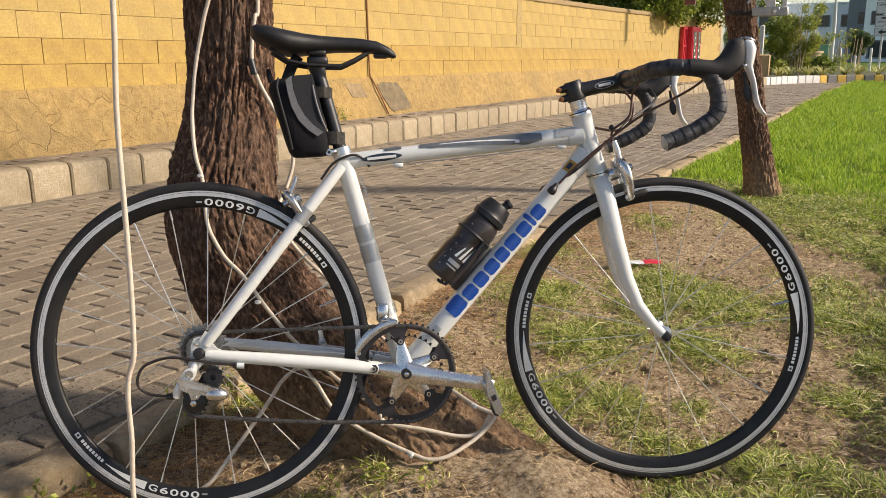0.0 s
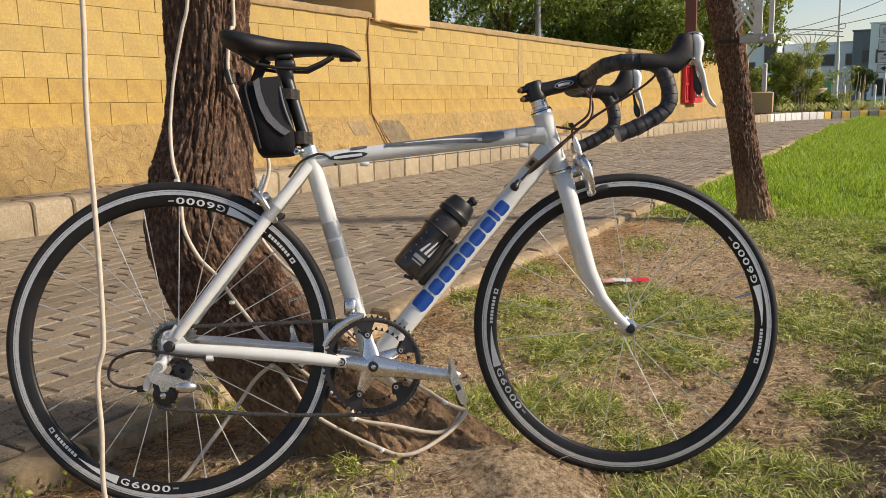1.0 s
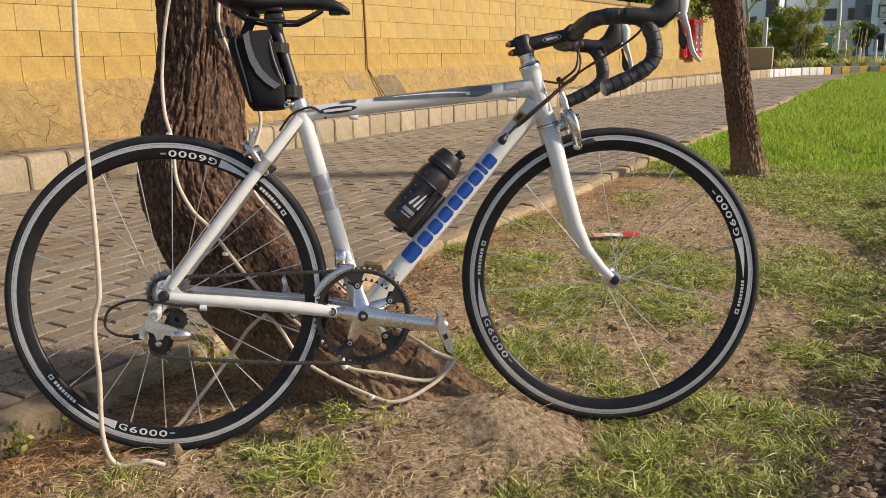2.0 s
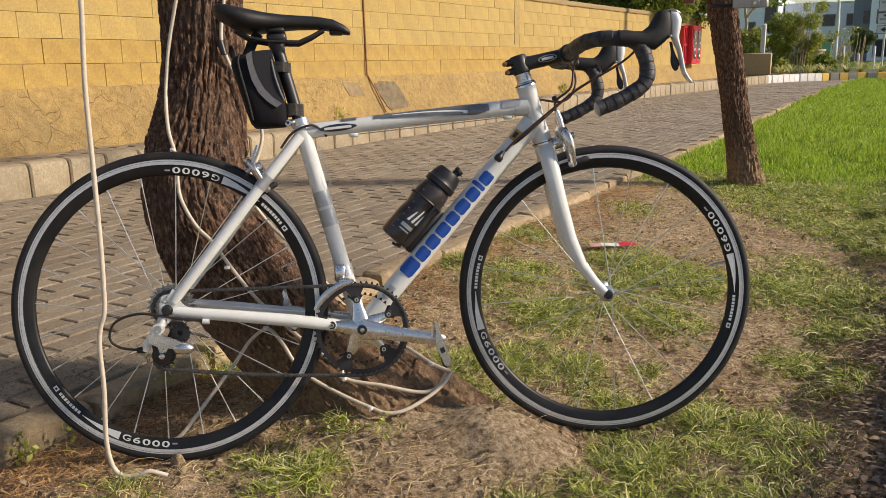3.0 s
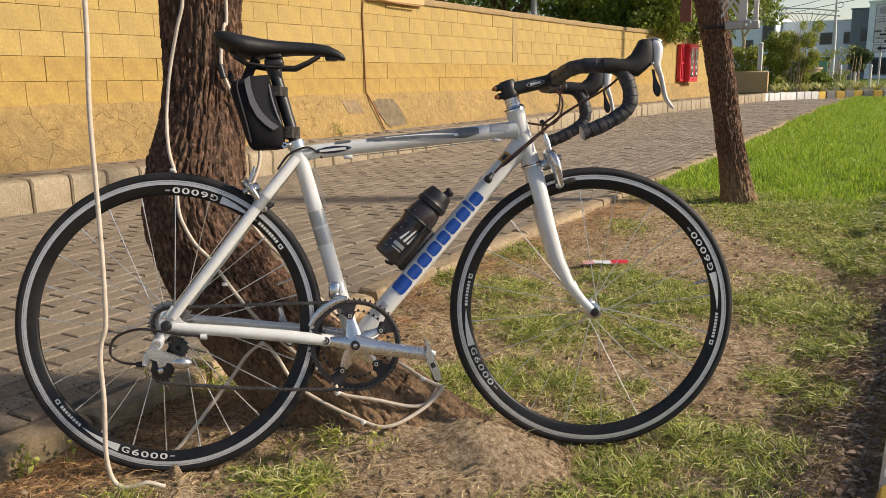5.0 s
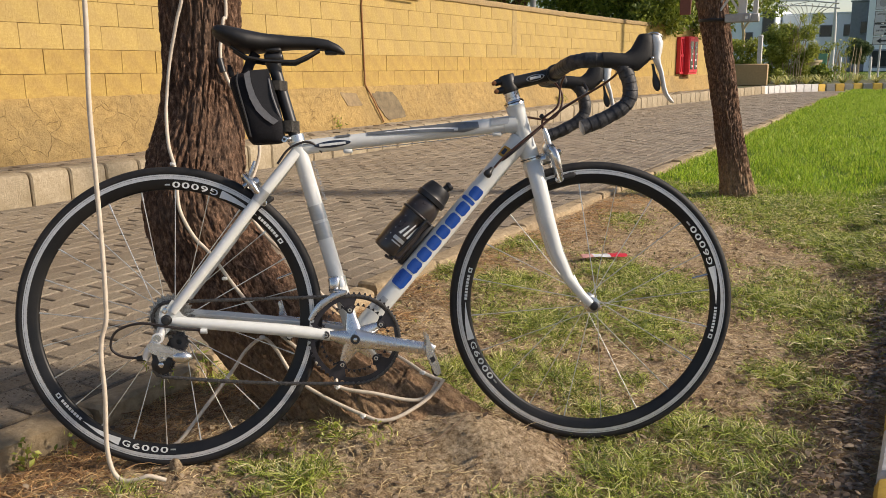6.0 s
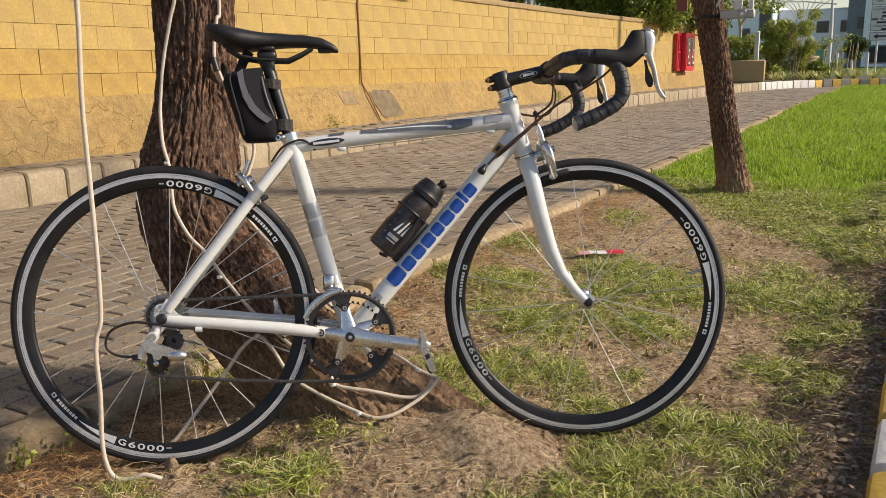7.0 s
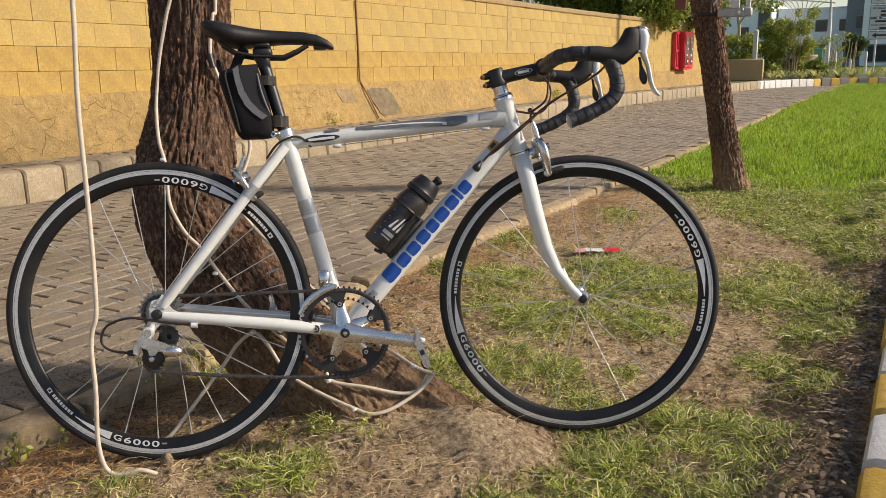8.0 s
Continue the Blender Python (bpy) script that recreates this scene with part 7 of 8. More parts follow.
# ---- far houses ----
def far_house(name, label, x0, x1, y, depth, top, mat, windows, roof=0.12):
    h = thing(name, label, "house", pose((x0 + x1) / 2, y, 0))
    w = x1 - x0
    sh = Shape()
    sh.box((0, depth / 2, top / 2), (w, depth, top), 0.03)
    part("wall", sh, mat, h)
    sh = Shape()
    sh.box((0, depth / 2, top + roof / 2), (w + 0.2, depth + 0.2, roof), 0.02)
    part("roof", sh, mat, h)
    for cx, cz, ww, wh in windows:
        sh = Shape()
        sh.box((cx - (x0 + x1) / 2, -0.02, cz), (ww, 0.10, wh), 0.02)
        win = part("window", sh, HOUSE_GREY, h, "dark framed window")
        sh = Shape()
        sh.box((cx - (x0 + x1) / 2, -0.085, cz), (ww * 0.84, 0.04, wh * 0.84), 0.01)
        part("pane", sh, GLASS_DARK, win)
    return h


far_house("house", "pale blue-white modern house with a glass stair bay", -17.5, -13.2, 85, 9, 5.7, HOUSE_WHITE, [(-13.85, 4.3, 1.1, 2.7), (-15.6, 3.2, 0.9, 1.1)])
far_house("house", "white two-storey house with square dark windows", -13.1, -6.9, 88, 9, 5.3, HOUSE_WHITE, [(-9.15, 3.75, 1.15, 1.1), (-11.2, 3.6, 1.1, 1.1), (-7.3, 3.75, 0.7, 1.1), (-9.2, 1.5, 1.2, 1.1)])
far_house("house", "grey clad stair tower between white houses", -6.85, -5.45, 85, 8, 6.1, HOUSE_GREY, [(-5.75, 3.85, 0.6, 1.2)])
far_house("house", "white modern house with dark ground-floor gates", -5.4, 4.0, 84, 9, 6.6, HOUSE_WHITE, [(-4.4, 3.8, 1.0, 1.2), (-2.0, 3.8, 1.6, 1.2), (-3.9, 1.1, 2.2, 1.6), (-0.5, 1.1, 2.6, 1.6)])
for i in range(3):
    x = -3.1 + 0.55 * i
    tagged(part("bollard", Shape().lathe((0, 0, 0), (0, 0, 1), [(0.05, 0), (0.05, 1.0), (0.03, 1.05)], 12), METAL_WHITE, None, "slim white post on the far verge", 40, pose(x, 37.5, 0.0)), category="post", group="white posts")

# ---- lattice screen fixed to the second tree ----
lat = thing("lattice_screen", "white lattice screen on a bracket fixed to the tree", "screen", pose(-0.966, 5.70, 1.10))
sh = Shape()
sh.box((0.165, 0, 0.05), (0.21, 0.05, 0.055), 0.006)
sh.box((0.20, 0, 0.05), (0.05, 0.07, 0.055), 0.006)
part("bracket", sh, METAL_GREY, lat, "grey steel bracket arm")
part("bolt", Shape().lathe((0.20, -0.045, 0.05), (0, 1, 0), [(0.010, 0), (0.010, 0.02)], 8), STEEL, lat)
part("band", Shape().tube([(-0.022 + 0.097 * math.cos(2 * math.pi * k / 24), 0.08 + 0.097 * math.sin(2 * math.pi * k / 24), 0.045) for k in range(24)], 0.011, 8, closed=True), PLASTIC, lat, "black band round the trunk")
for x in (0.165, 0.245):
    sh = Shape()
    sh.box((x, 0, 0.62), (0.028 if x > 0.2 else 0.05, 0.03, 1.10), 0.004)
    part("upright", sh, METAL_WHITE, lat)
sh = Shape()
sh.box((0.07, 0, 1.15), (0.36, 0.03, 0.03), 0.004)
part("top_rail", sh, METAL_WHITE, lat)
for i in range(26):
    for sgn in (1, -1):
        z0 = 0.02 + 0.055 * i
        a, b = Vector((0.005, 0.006 * sgn, z0)), Vector((0.145, 0.006 * sgn, z0 + 0.20 * sgn))
        if min(a.z, b.z) < 0.06 or max(a.z, b.z) > 1.16:
            continue
        d = (b - a).normalized()
        sh = Shape()
        sh.tube([a, b], 0.008, 4, flat=0.35, flat_dir=(0, 1, 0))
        part("lath", sh, METAL_WHITE, lat, "", 0)

# ---- ground cover ----
def blades(name, pos, height, width, mat, rnd, lean=0.5):
    """Grass blades: a bent, tapering strip each."""
    n = len(pos)
    a = rnd.uniform(0, 2 * math.pi, n)
    side = np.stack([np.cos(a), np.sin(a), np.zeros(n)], 1)
    b = rnd.uniform(0, 2 * math.pi, n)
    away = np.stack([np.cos(b), np.sin(b), np.zeros(n)], 1) * (height * lean * rnd.uniform(0.2, 1.6, n))[:, None]
    up = np.zeros((n, 3))
    up[:, 2] = height
    w = (width * rnd.uniform(0.7, 1.3, n))[:, None]
    base = pos
    mid = pos + up * 0.55 + away * 0.32
    tip = pos + up * rnd.uniform(0.75, 1.0, n)[:, None] + away
    v = np.stack([base - side * w, base + side * w, mid - side * w * 0.8, mid + side * w * 0.8, tip], 1).reshape(-1, 3)
    k = np.arange(n)[:, None] * 5
    f = np.concatenate([k + np.array([[0, 1, 3]]), k + np.array([[0, 3, 2]]), k + np.array([[2, 3, 4]])], 0)
    return raw_mesh(name, v, f, mat)


def strands(name, pos, reach, rise, droop, width, curl, mat, rnd, seg=3):
    """Curling strips: each sets off at its own heading, climbs by rise and falls back by droop."""
    pos = np.array(pos)
    n = len(pos)
    head, bend = rnd.uniform(0, 2 * math.pi, n), rnd.normal(0, curl, n)
    roll = rnd.uniform(-0.9, 0.9, n)
    rows = []
    for i in range(seg + 1):
        s = i / seg
        a = head + bend * s * 0.5
        c = pos + np.stack([np.cos(a) * reach * s, np.sin(a) * reach * s, rise * s - droop * s * s], 1)
        a2 = head + bend * s
        side = np.stack([-np.sin(a2) * np.cos(roll), np.cos(a2) * np.cos(roll), np.sin(roll)], 1) * (width * (1 - 0.8 * s * s))[:, None]
        rows += [c - side, c + side]
    v = np.stack(rows, 1).reshape(-1, 3)
    k = np.arange(n)[:, None] * (2 * seg + 2)
    f = np.concatenate([k + np.array([[2 * i, 2 * i + 1, 2 * i + 3, 2 * i + 2]]) for i in range(seg)], 0)
    return raw_mesh(name, v, f, mat)


# clumps of grass: x, y, half width across the strip, thickness; they are drawn out along it
TUFTS_NEAR = [(-0.34, 1.89, 0.09, 0.7), (-0.85, 1.98, 0.08, 1.0), (-0.71, 1.80, 0.06, 0.8), (-0.64, 1.79, 0.05, 0.6), (-0.15, 1.95, 0.09, 0.9), (-0.02, 1.98, 0.09, 0.8), (-0.22, 1.69, 0.10, 1.0),
              (-0.30, 1.50, 0.07, 0.7), (-0.07, 1.83, 0.08, 0.7), (0.07, 1.92, 0.06, 0.7), (0.06, 1.78, 0.07, 0.7), (-0.05, 1.59, 0.08, 0.7), (-0.15, 1.50, 0.08, 0.7), (-0.38, 1.38, 0.06, 0.6),
              (0.06, 1.62, 0.07, 0.7), (-0.79, 1.27, 0.07, 0.9), (-0.93, 1.24, 0.06, 0.6), (-0.85, 1.46, 0.05, 0.6), (-0.77, 1.52, 0.05, 0.6), (-0.83, 1.17, 0.05, 0.5), (-1.08, 1.0, 0.05, 0.4), (-1.44, 1.70, 0.08, 0.9)]
TUFTS_MID = [(-1.43, 3.66, 0.14, 0.6), (-1.14, 2.94, 0.14, 0.8), (-0.80, 2.54, 0.13, 1.0), (-0.64, 2.70, 0.10, 0.7), (-0.77, 3.34, 0.15, 0.9), (-0.56, 3.23, 0.16, 1.0), (-0.71, 2.96, 0.12, 0.8), (-0.45, 2.68, 0.10, 1.0),
             (-0.67, 2.07, 0.11, 0.9), (-0.56, 2.13, 0.08, 0.8), (-0.47, 2.02, 0.07, 0.6), (-0.36, 2.18, 0.05, 0.7), (-1.46, 3.04, 0.09, 0.8), (-1.03, 2.63, 0.08, 0.6), (0.01, 2.42, 0.08, 0.8), (0.14, 2.25, 0.08, 0.7)]
TUFTS_FAR = [(-0.50, 5.05, 0.24, 0.5), (0.0, 4.37, 0.17, 0.9), (-0.15, 3.24, 0.15, 0.9), (0.04, 3.16, 0.13, 0.9), (0.11, 2.76, 0.10, 0.9), (-0.09, 3.56, 0.15, 0.5), (0.07, 4.12, 0.12, 0.8), (0.17, 3.81, 0.10, 0.7), (-1.15, 4.55, 0.10, 0.5), (-0.25, 4.60, 0.16, 0.6)]
TUFTS = TUFTS_NEAR + TUFTS_MID + TUFTS_FAR


def lawn_edge(x):
    """Where along the street the mown lawn takes over from the bare strip."""
    return np.interp(x, [-1.6, -1.2, -0.6, -0.2, 0.3], [5.95, 5.85, 5.6, 5.2, 4.7])


def cover(x, y):
    """How thick the grass stands here, 0 to 1."""
    d = 0.0
    wob = 0.35 * noise.noise((x * 11, y * 11, 6.0)) + 0.25 * noise.noise((x * 26, y * 26, 1.0))
    for tx, ty, r, k in TUFTS:
        u, w = (x - tx) * 0.87 + (y - ty) * 0.49, (y - ty) * 0.87 - (x - tx) * 0.49
        r *= 1.18
        q = (u / r) ** 2 + (w / (r * (1.0 + 0.28 * max(0.0, ty - 1.3)))) ** 2
        if q < 4:
            d = max(d, k * math.exp(-1.1 * q) * (1 + wob))
    patchy = noise.noise((x * 3.3, y * 3.3, 9.0)) * 0.5 + noise.noise((x * 9, y * 9, 2.0)) * 0.35
    far = float(smoothstep(-0.55, 0.5, y - float(lawn_edge(x)) + 0.5 * patchy))
    bare = math.exp(-(((x + 0.49) / 0.13) ** 2 + ((y - 1.60) / 0.10) ** 2)) + 0.6 * math.exp(-(((x + 0.62) / 0.14) ** 2 + ((y - 1.36) / 0.09) ** 2))
    return max(0.0, min(1.0, d + max(0, patchy * 0.42 - 0.03) * (1.0 if y < 3.4 else 0.6) + far * (0.9 + patchy * 0.6)) - 0.9 * bare)


g1 = np.random.default_rng(101)
pos, hts = [], []
straw, rusty = [], []
for _ in range(420000):
    y = 0.75 + 5.4 * g1.random() ** 1.45
    x = g1.uniform(-1.49, 0.29)
    if ((x + 0.93) / 0.34) ** 2 + ((y - 1.62) / 0.16) ** 2 < 1:
        continue
    c = cover(x, y)
    q = g1.random()
    if q < c ** 1.1 * 0.95:
        clump = noise.noise((x * 18, y * 18, 5.0))
        if clump < -0.22 and y < 4.5:
            continue
        pos.append((x, y, ground_z(x, y) - 0.003))
        hts.append((0.016 + 0.046 * c * g1.random()) * (1 + 0.7 * max(0, clump)))
    elif q > 0.915 and y < 5.4:
        if ((x + 0.49) / 0.14) ** 2 + ((y - 1.58) / 0.11) ** 2 < 1 and g1.random() < 0.8:
            continue
        edge = math.exp(-((x + 1.36) / 0.17) ** 2) * (1 - float(smoothstep(1.9, 2.6, y)))
        (rusty if g1.random() < 0.75 * edge else straw).append((x, y, ground_z(x, y) + 0.002))
# a mat of dead grass along the inside of the edging and behind the rear wheel
for _ in range(5200):
    x, y = -1.38 + 0.11 * g1.normal(), 0.8 + 1.7 * g1.random()
    if -1.50 < x < -1.10 and noise.noise((x * 7, y * 7, 1.0)) > -0.25:
        rusty.append((x, y, ground_z(x, y) + 0.002 + 0.012 * g1.random()))
for _ in range(5200):
    x, y = -1.50 + abs(0.20 * g1.normal()), 2.5 + 3.0 * g1.random()
    if x < -0.9 and noise.noise((x * 5, y * 5, 1.0)) > -0.15:
        rusty.append((x, y, ground_z(x, y) + 0.002 + 0.012 * g1.random()))
hts = np.array(hts)
n = len(hts)
bend = g1.random(n)
stout = 1 + 0.28 * np.clip(np.array(pos)[:, 1] - 1.9, 0, 4)
tagged(new("grass", strands("grass", pos, hts * (0.45 + 1.4 * bend), hts * (1.0 + 0.6 * bend), hts * (0.1 + 1.25 * bend), (0.0008 + 0.0009 * g1.random(n)) * stout, 1.9, GRASS, g1)), "patchy green and yellowed grass on the soil", "grass", kind="stuff")
for name, where, mat, lab, hi in (("straw", straw, STRAW, "dry straw and grass stalks lying on the soil", 0.012), ("dead_grass", rusty, RED_STRAW, "rusty dead grass matted along the stone edging", 0.030)):
    n = len(where)
    lift = hi * g1.random(n)
    tagged(new(name, strands(name, where, 0.018 + 0.075 * g1.random(n) ** 2, lift, lift * 1.05, 0.0006 + 0.0007 * g1.random(n), 1.3, mat, g1)), lab, "straw" if name == "straw" else "dead grass", kind="stuff")
# thin dry twigs, thickest among the leaves by the kerb
tw = Shape()
for i in range(330):
    x, y = float(g1.uniform(-1.45, 0.27)), float(0.85 + 3.0 * g1.random() ** 1.3)
    if i > 110:
        x, y = float(0.26 - abs(g1.normal(0, 0.09))), float(1.0 + 3.2 * g1.random())
    a, ln = float(g1.uniform(0, 6.3)), float(g1.uniform(0.03, 0.14))
    p = []
    for k in range(5):
        t = k / 4
        px, py = x + ln * t * math.cos(a + 0.5 * t), y + ln * t * math.sin(a + 0.5 * t)
        if px > 0.285:
            break
        p.append((px, py, ground_z(px, py) + 0.005 + 0.006 * math.sin(3.1 * t)))
    if len(p) > 2:
        tw.tube(p, [0.0011 * (1 - 0.12 * k) for k in range(len(p))], 5)
tagged(part("twigs", tw, TWIG, None, "thin dry twigs scattered on the soil", 60), category="twigs", kind="stuff")

n = 210000
yy = 4.1 + 24.4 * g1.random(n) ** 1.8
xx = g1.uniform(-2.1, 0.9, n)
keep = (xx > edge_x(yy) + 0.07) & (g1.random(n) < smoothstep(-0.35, 0.7, yy - lawn_edge(xx)))
keep &= xx < 0.36 - 0.03 * yy + 1.2
xx, yy = xx[keep], yy[keep]
zz = np.where(yy < 8.4, [ground_z(float(a), float(b)) if b < 8.4 else -0.015 for a, b in zip(xx, yy)], -0.015)
size = 0.9 + yy * 0.05
rough_ = np.array([noise.noise((a * 2.2, b * 1.1, 1.5)) + 0.7 * noise.noise((a * 7.0, b * 4.0, 3.5)) for a, b in zip(xx.tolist(), yy.tolist())])
keep = rough_ + g1.uniform(0, 0.9, len(xx)) > 0.0
xx, yy, zz, size, rough_ = xx[keep], yy[keep], zz[keep], size[keep], rough_[keep]
tagged(new("lawn", blades("lawn", np.stack([xx, yy, zz], 1), (0.026 + 0.040 * g1.random(len(xx))) * (0.8 + 0.7 * np.clip(rough_, -0.3, 0.8)) * np.minimum(size, 1.8), 0.0020 * size, LAWN, g1, 0.6)), "bright green mown lawn", "lawn", kind="stuff")

# fallen leaves, crumbs and pebbles; the leaves gather along the striped kerb
n = 4600
lx, ly = g1.uniform(-1.45, 0.27, n), 0.8 + 4.2 * g1.random(n) ** 1.2
lx[900:] = 0.275 - np.abs(g1.normal(0, 0.068, n - 900))
ly[900:] = 1.0 + 3.2 * g1.random(n - 900)
v, f = [], []
for i in range(n):
    sz = g1.uniform(0.004, 0.016) if i < 900 else 0.003 + 0.013 * g1.random() ** 2
    a = g1.uniform(0, 2 * math.pi)
    c, s_ = math.cos(a), math.sin(a)
    z = ground_z(float(lx[i]), float(ly[i])) + 0.004
    t1, t2 = g1.uniform(-0.5, 0.5, 2)
    k = len(v)
    for px, py, pz in ((-1, 0, 0), (-0.3, 0.42, 0.25), (0.4, 0.36, 0.2), (1, 0, 0.1), (0.4, -0.36, 0.25), (-0.3, -0.42, 0.2)):
        v.append((lx[i] + sz * (px * c - py * s_), ly[i] + sz * (px * s_ + py * c), z + sz * (pz + t1 * px * 0.5 + t2 * py * 0.5) + sz * 0.4))
    f += [(k, k + 1, k + 5), (k + 1, k + 2, k + 4, k + 5), (k + 2, k + 3, k + 4)]
tagged(new("fallen_leaves", raw_mesh("fallen_leaves", v, f, LITTER_LEAF)), "curled brown leaves strewn over the soil", "leaves", kind="stuff")
peb = Shape()
for i in range(5200):
    x, y = float(g1.uniform(-1.47, 0.27)), float(0.8 + 4.2 * g1.random() ** 1.5)
    r = float(0.0018 + 0.0095 * g1.random() ** 3)
    if ((x + 0.49) / 0.17) ** 2 + ((y - 1.58) / 0.14) ** 2 < 1:
        continue
    peb.loft([[(x + r * q * math.cos(a) * (1 + 0.2 * math.sin(3 * a + i)), y + r * q * math.sin(a), ground_z(x, y) + r * h) for a in (0, 1.05, 2.1, 3.14, 4.2, 5.2)] for q, h in ((0.8, -0.4), (1, 0.2), (0.55, 0.75))])
tagged(part("soil_crumbs", peb, SOIL, None, "loose crumbs of dry soil", 60), category="soil crumbs", kind="stuff")
sh = Shape()
sh.loft([[(0.015 * q * math.cos(a) * (1 + 0.22 * math.sin(2 * a + h) + 0.08 * math.sin(5 * a)), 0.012 * q * math.sin(a) * (1 + 0.12 * math.cos(3 * a + 2 * h)), 0.026 * h) for a in np.linspace(0, 2 * math.pi, 14, endpoint=False)] for q, h in ((0.7, -0.4), (1, 0.0), (1.02, 0.35), (0.8, 0.65), (0.5, 0.85), (0.15, 0.93))])
tagged(part("pebble", sh, SOIL, None, "small brown stone by the rear tyre", 60, pose(-1.078, 1.148, -0.008)), category="stone")
# small broad-leaved weeds
for wx, wy, wn, ws in ((-1.44, 1.02, 26, 0.010), (-1.40, 1.10, 18, 0.009), (-0.86, 1.42, 30, 0.008), (-0.74, 1.44, 24, 0.007), (-0.92, 1.33, 20, 0.008)):
    z = ground_z(wx, wy)
    shrub("weed", (wx, wy, z), [(0, 0, 0.012, 0.025), (0.01, 0.0, 0.03, 0.028), (-0.008, 0.01, 0.05, 0.02)], wn, ws, LEAF_LIGHT, "small broad-leaved weed in the soil", "weed", int(wn * 7 - wx * 100), [((0, 0, -0.004), (0.006, 0.0, 0.05), 0.0014)], 0.6)
# taller weeds in the gap between the edging stones
for wx, wy, wn, ws in ((-1.475, 1.44, 46, 0.013), (-1.455, 1.60, 60, 0.012), (-1.465, 1.74, 70, 0.012), (-1.44, 1.86, 54, 0.012)):
    z = ground_z(wx, wy)
    shrub("weed", (wx, wy, z), [(0, 0, 0.03, 0.045), (0.02, 0.01, 0.06, 0.04), (-0.015, 0.02, 0.095, 0.035)], wn, ws, GRASS, "tall yellow-green weed between the edging stones", "weed", int(wn * 5 - wy * 100), [((0, 0, -0.006), (0.012, 0.004, 0.09), 0.0016), ((0, 0, -0.006), (-0.02, 0.015, 0.075), 0.0014)], 0.22)
# weeds at the foot of the plinth
for wx, wy, wn in ((-5.41, 7.45, 24), (-5.40, 13.9, 90), (-5.33, 20.4, 60), (-5.2, 21.9, 60)):
    shrub("weed", (wx, wy, 0.20), [(0.0, -0.05, 0.05, 0.07), (0.02, 0.06, 0.09, 0.08), (0.0, 0.0, 0.15, 0.06)], wn, 0.022, LEAF_LIGHT, "small weed rooted where plinth meets footway", "weed", wn + int(wy * 10), [((0, 0, -0.005), (0.01, 0.02, 0.14), 0.003)], 0.5)
# dark crumbs on the paving: half clustered beside the edging, half scattered wide
dirt = Shape()
for i in range(2400):
    near = i < 1200
    x = float(-1.66 - abs(g1.normal(0, 0.30))) if near else float(g1.uniform(-4.6, -1.7))
    y = float(1.27 + 0.20 * g1.normal()) if near else float(0.9 + 7 * g1.random() ** 1.5)
    r = float(0.0010 + 0.0035 * g1.random() ** 3)
    a0, fl = float(g1.uniform(0, 6.3)), float(g1.uniform(0.3, 1.0))
    if x > edge_x(y) - 0.09:
        continue
    dirt.loft([[(x + r * q * math.cos(a + a0), y + r * q * fl * math.sin(a + a0), 0.001 + r * h * 0.6) for a in (0, 1.25, 2.5, 3.8, 5.0)] for q, h in ((1, -0.3), (0.9, 0.5), (0.4, 0.9))])
tagged(part("paving_crumbs", dirt, DARK_CRUMB, None, "dark crumbs scattered over the paving, thickest beside the edging", 60), category="dirt", kind="stuff")
# crumpled wrapper on the soil
WRAP_PINK = surface("faded_wrapper_print", (0.55, 0.22, 0.20), (0.68, 0.40, 0.36), 60, 0.5)
sh = Shape()
rings = []
for i in range(9):
    u = i / 8 - 0.5
    rings.append([(u * 0.21, w * 0.035 + 0.01 * noise.noise((u * 9, w, 1)), 0.006 + 0.010 * abs(noise.noise((u * 14, w * 3, 4))) + t) for w, t in ((-1, 0), (-0.3, 0.006), (0.4, 0.004), (1, 0), (0.4, -0.003), (-0.3, -0.003))])
wrapper = thing("wrapper", "crumpled white and red wrapper on the soil", "litter", pose(-0.93, 3.55, 0.004, 0, 0, 35))
part("foil", Shape().loft(rings[2:6]), DECAL_WHITE, wrapper, "", 0)
part("red_end", Shape().loft(rings[:3]), WRAP_PINK, wrapper, "faded pink end", 0)
part("red_end", Shape().loft(rings[5:]), RED, wrapper, "red printed end", 0)


# ---- pieces of the setting ----
# wall blocks: the nearest are objects of their own, the far ones one joined part
BL, BH = 0.359, 0.1885


def block_template(mat, seed):
    sh = Shape()
    sh.box((0.0, 0, 0), (0.036, BL - 0.0032, BH - 0.0032), 0.0016)
    me = sh.mesh("block", 30)
    me.materials.append(mat)
    return me


bm_hi, bm_lo = block_template(BLOCK, 1), block_template(BLOCK_LOW, 2)
far_blocks = Shape()
for c in range(6):
    s = 0.04 + (1 - c % 2) * BL / 2
    while s < LW - BL / 2:
        x, y, h = along(WALL_LINE, s)
        z = 0.662 + BH * (c + 0.5) + wall_drop(y)
        r = rng.normal(0, 1, 3)
        m = pose(x - 0.018 + 0.0015 * r[0], y, z, 0.15 * r[1], 0, -math.degrees(h) + 0.2 * r[2])
        if 2.3 < y < 19.3:
            part("block", bm_lo if c < 2 else bm_hi, None, wall, m=m)
        else:
            far_blocks.box((0, 0, 0), (0.036, BL - 0.003, BH - 0.003), 0.0, m)
        s += BL
part("far_blocks", far_blocks, BLOCK, wall, "", 0)["kind"] = "stuff"

# pavers in running bond along the street
PW, PL = 0.102, 0.205


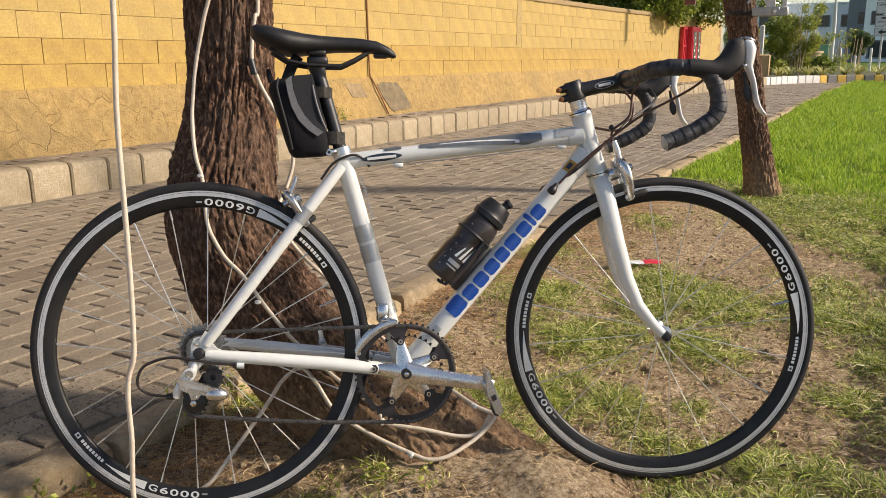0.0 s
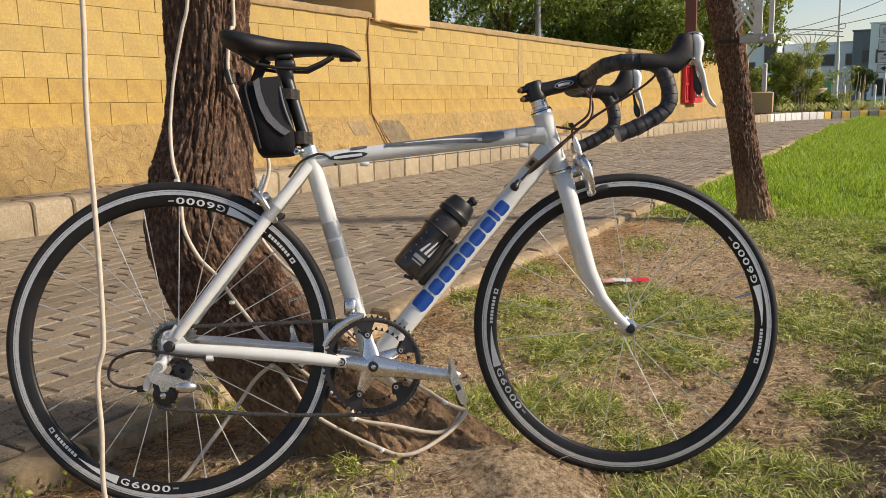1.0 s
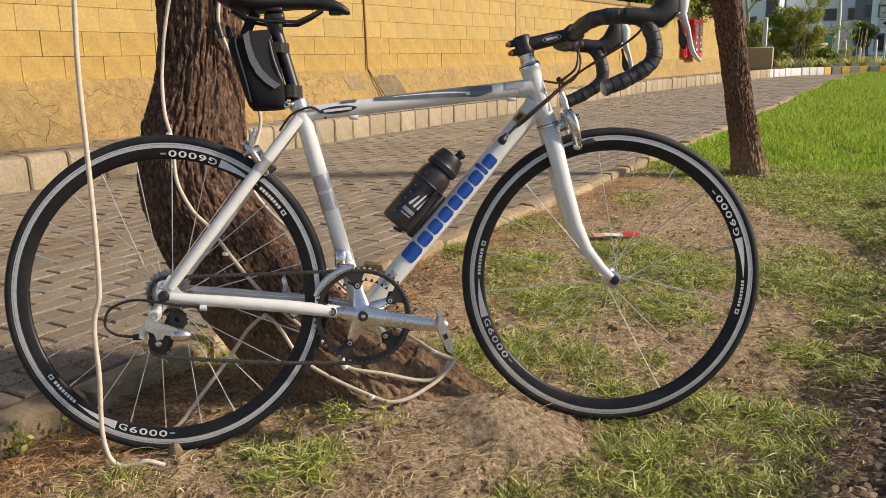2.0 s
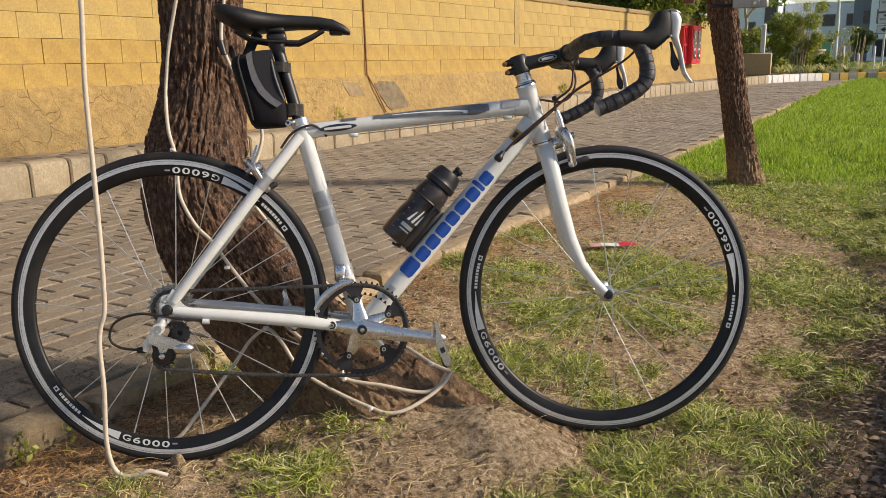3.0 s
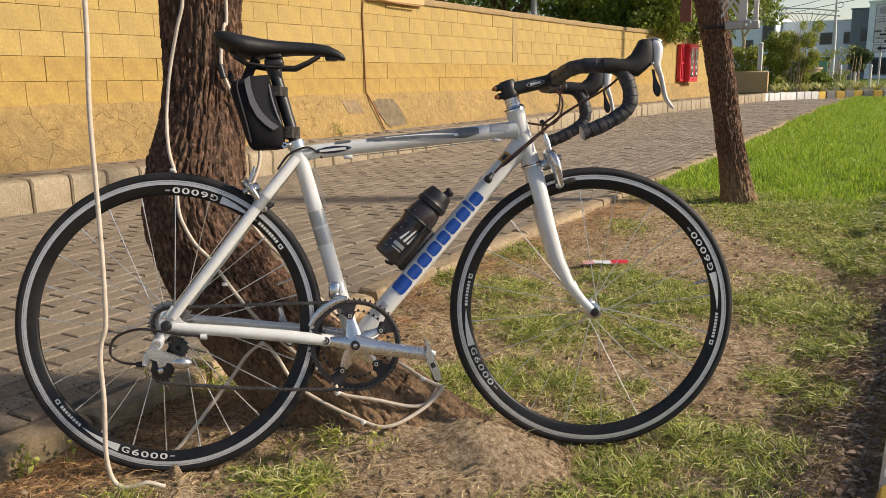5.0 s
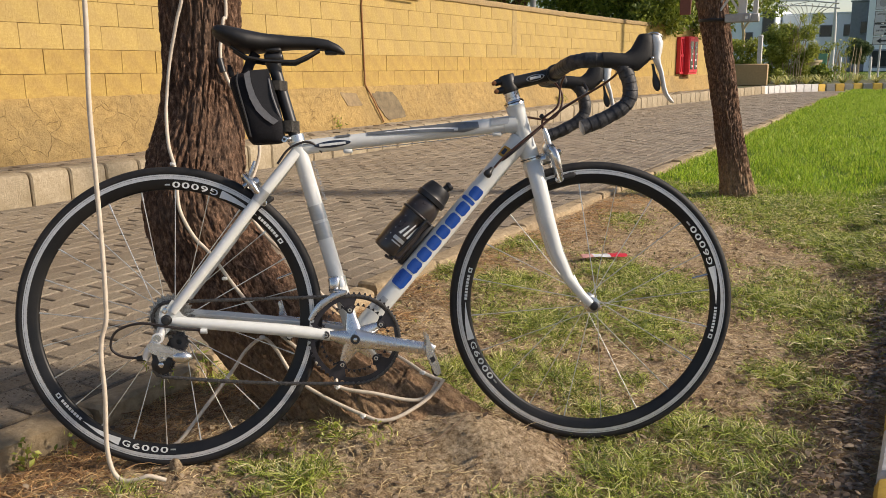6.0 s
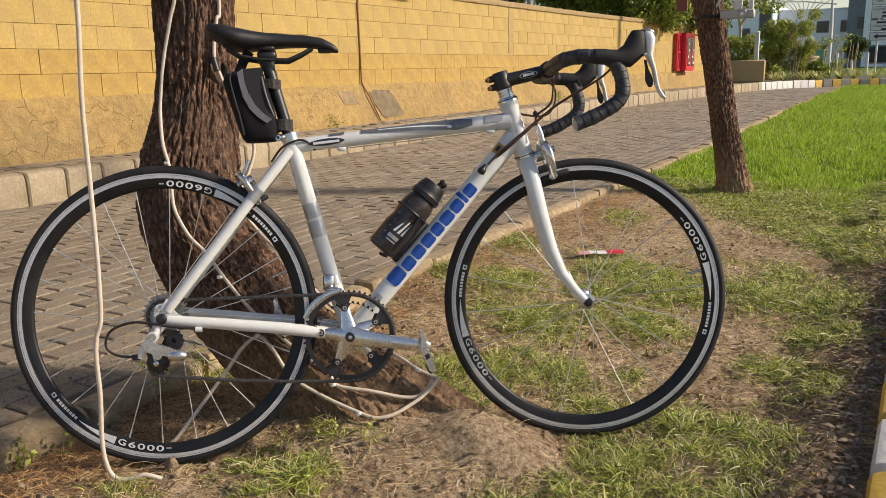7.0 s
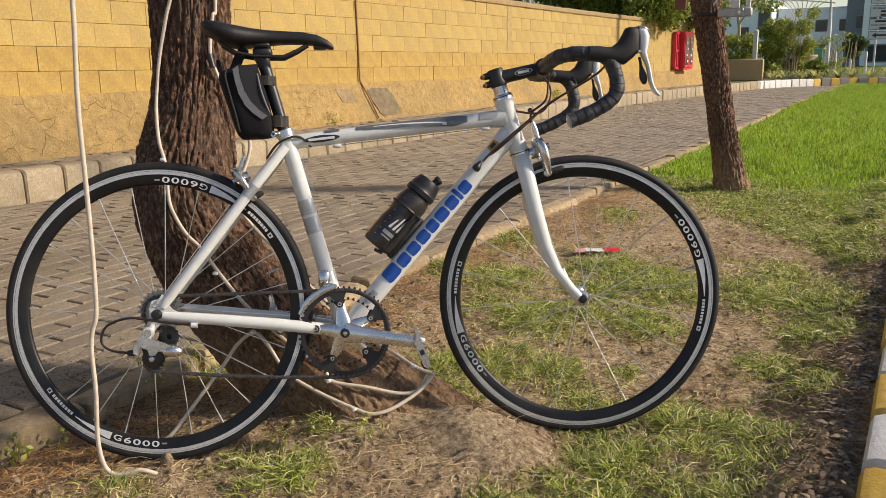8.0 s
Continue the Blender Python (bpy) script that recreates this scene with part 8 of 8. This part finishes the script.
def paver_template():
    sh = Shape()
    w, l, t, b = (PW - 0.0070) / 2, (PL - 0.0100) / 2, 0.055, 0.004
    v = [(-w, -l, -t), (w, -l, -t), (w, l, -t), (-w, l, -t), (-w, -l, -b), (w, -l, -b), (w, l, -b), (-w, l, -b),
         (-w + b, -l + b, 0), (w - b, -l + b, 0), (w - b, l - b, 0), (-w + b, l - b, 0)]
    f = [(8, 9, 10, 11)] + [(i, (i + 1) % 4, 4 + (i + 1) % 4, 4 + i) for i in range(4)] + [(4 + i, 4 + (i + 1) % 4, 8 + (i + 1) % 4, 8 + i) for i in range(4)]
    return v, f


pv, pf = paver_template()
sh = Shape()
sh.add(pv, pf)
pm = sh.mesh("paver", 0)
pm.materials.append(PAVER)
tv, tf = np.array(pv), np.array(pf)
jv, jf, near = [], [], []
col = 0
x = -4.80 + PW / 2
while x < -1.5:
    y = -1.6 + (col % 2) * PL / 2
    while y < 28.3:
        if x < float(edge_x(y)) - 0.104:
            r = rng.normal(0, 1, 6)
            place = (x + 0.0015 * r[0], y + 0.002 * r[1], 0.0014 * r[2] + 0.006 * noise.noise((x * 1.3, y * 1.3, 0)), 0.25 * r[3], 0.35 * r[4], 0.6 * r[5])
            if -3.0 < x and 1.7 < y < 4.1 and len(near) < 300:
                near.append(place)
            else:
                m = pose(*place)
                mm = np.array(m)
                jv.append(tv @ mm[:3, :3].T + mm[:3, 3])
                jf.append(tf + 12 * (len(jv) - 1))
        y += PL
    x += PW
    col += 1
for place in near:
    part("paver", pm, None, pavement, m=pose(*place))
part("joined_pavers", raw_mesh("joined_pavers", np.concatenate(jv), np.concatenate(jf), PAVER_FAR), None, pavement)["kind"] = "stuff"

# footway pavers by the wall
jv, jf = [], []
for i, off in enumerate(np.arange(0.20, 0.80, PW)):
    s = (i % 2) * PL / 2
    while s < length(KERB_LINE[:6]):
        x, y, h = along(KERB_LINE, s)
        r = rng.normal(0, 1, 4)
        mm = np.array(pose(x - off * math.cos(h), y + off * math.sin(h), 0.205 + 0.003 * r[0], 0.6 * r[1], 0.6 * r[2], -math.degrees(h) + 0.8 * r[3]))
        jv.append(tv @ mm[:3, :3].T + mm[:3, 3])
        jf.append(tf + 12 * (len(jv) - 1))
        s += PL
part("joined_pavers", raw_mesh("joined_pavers", np.concatenate(jv), np.concatenate(jf), PAVER_FAR), None, sidewalk)["kind"] = "stuff"
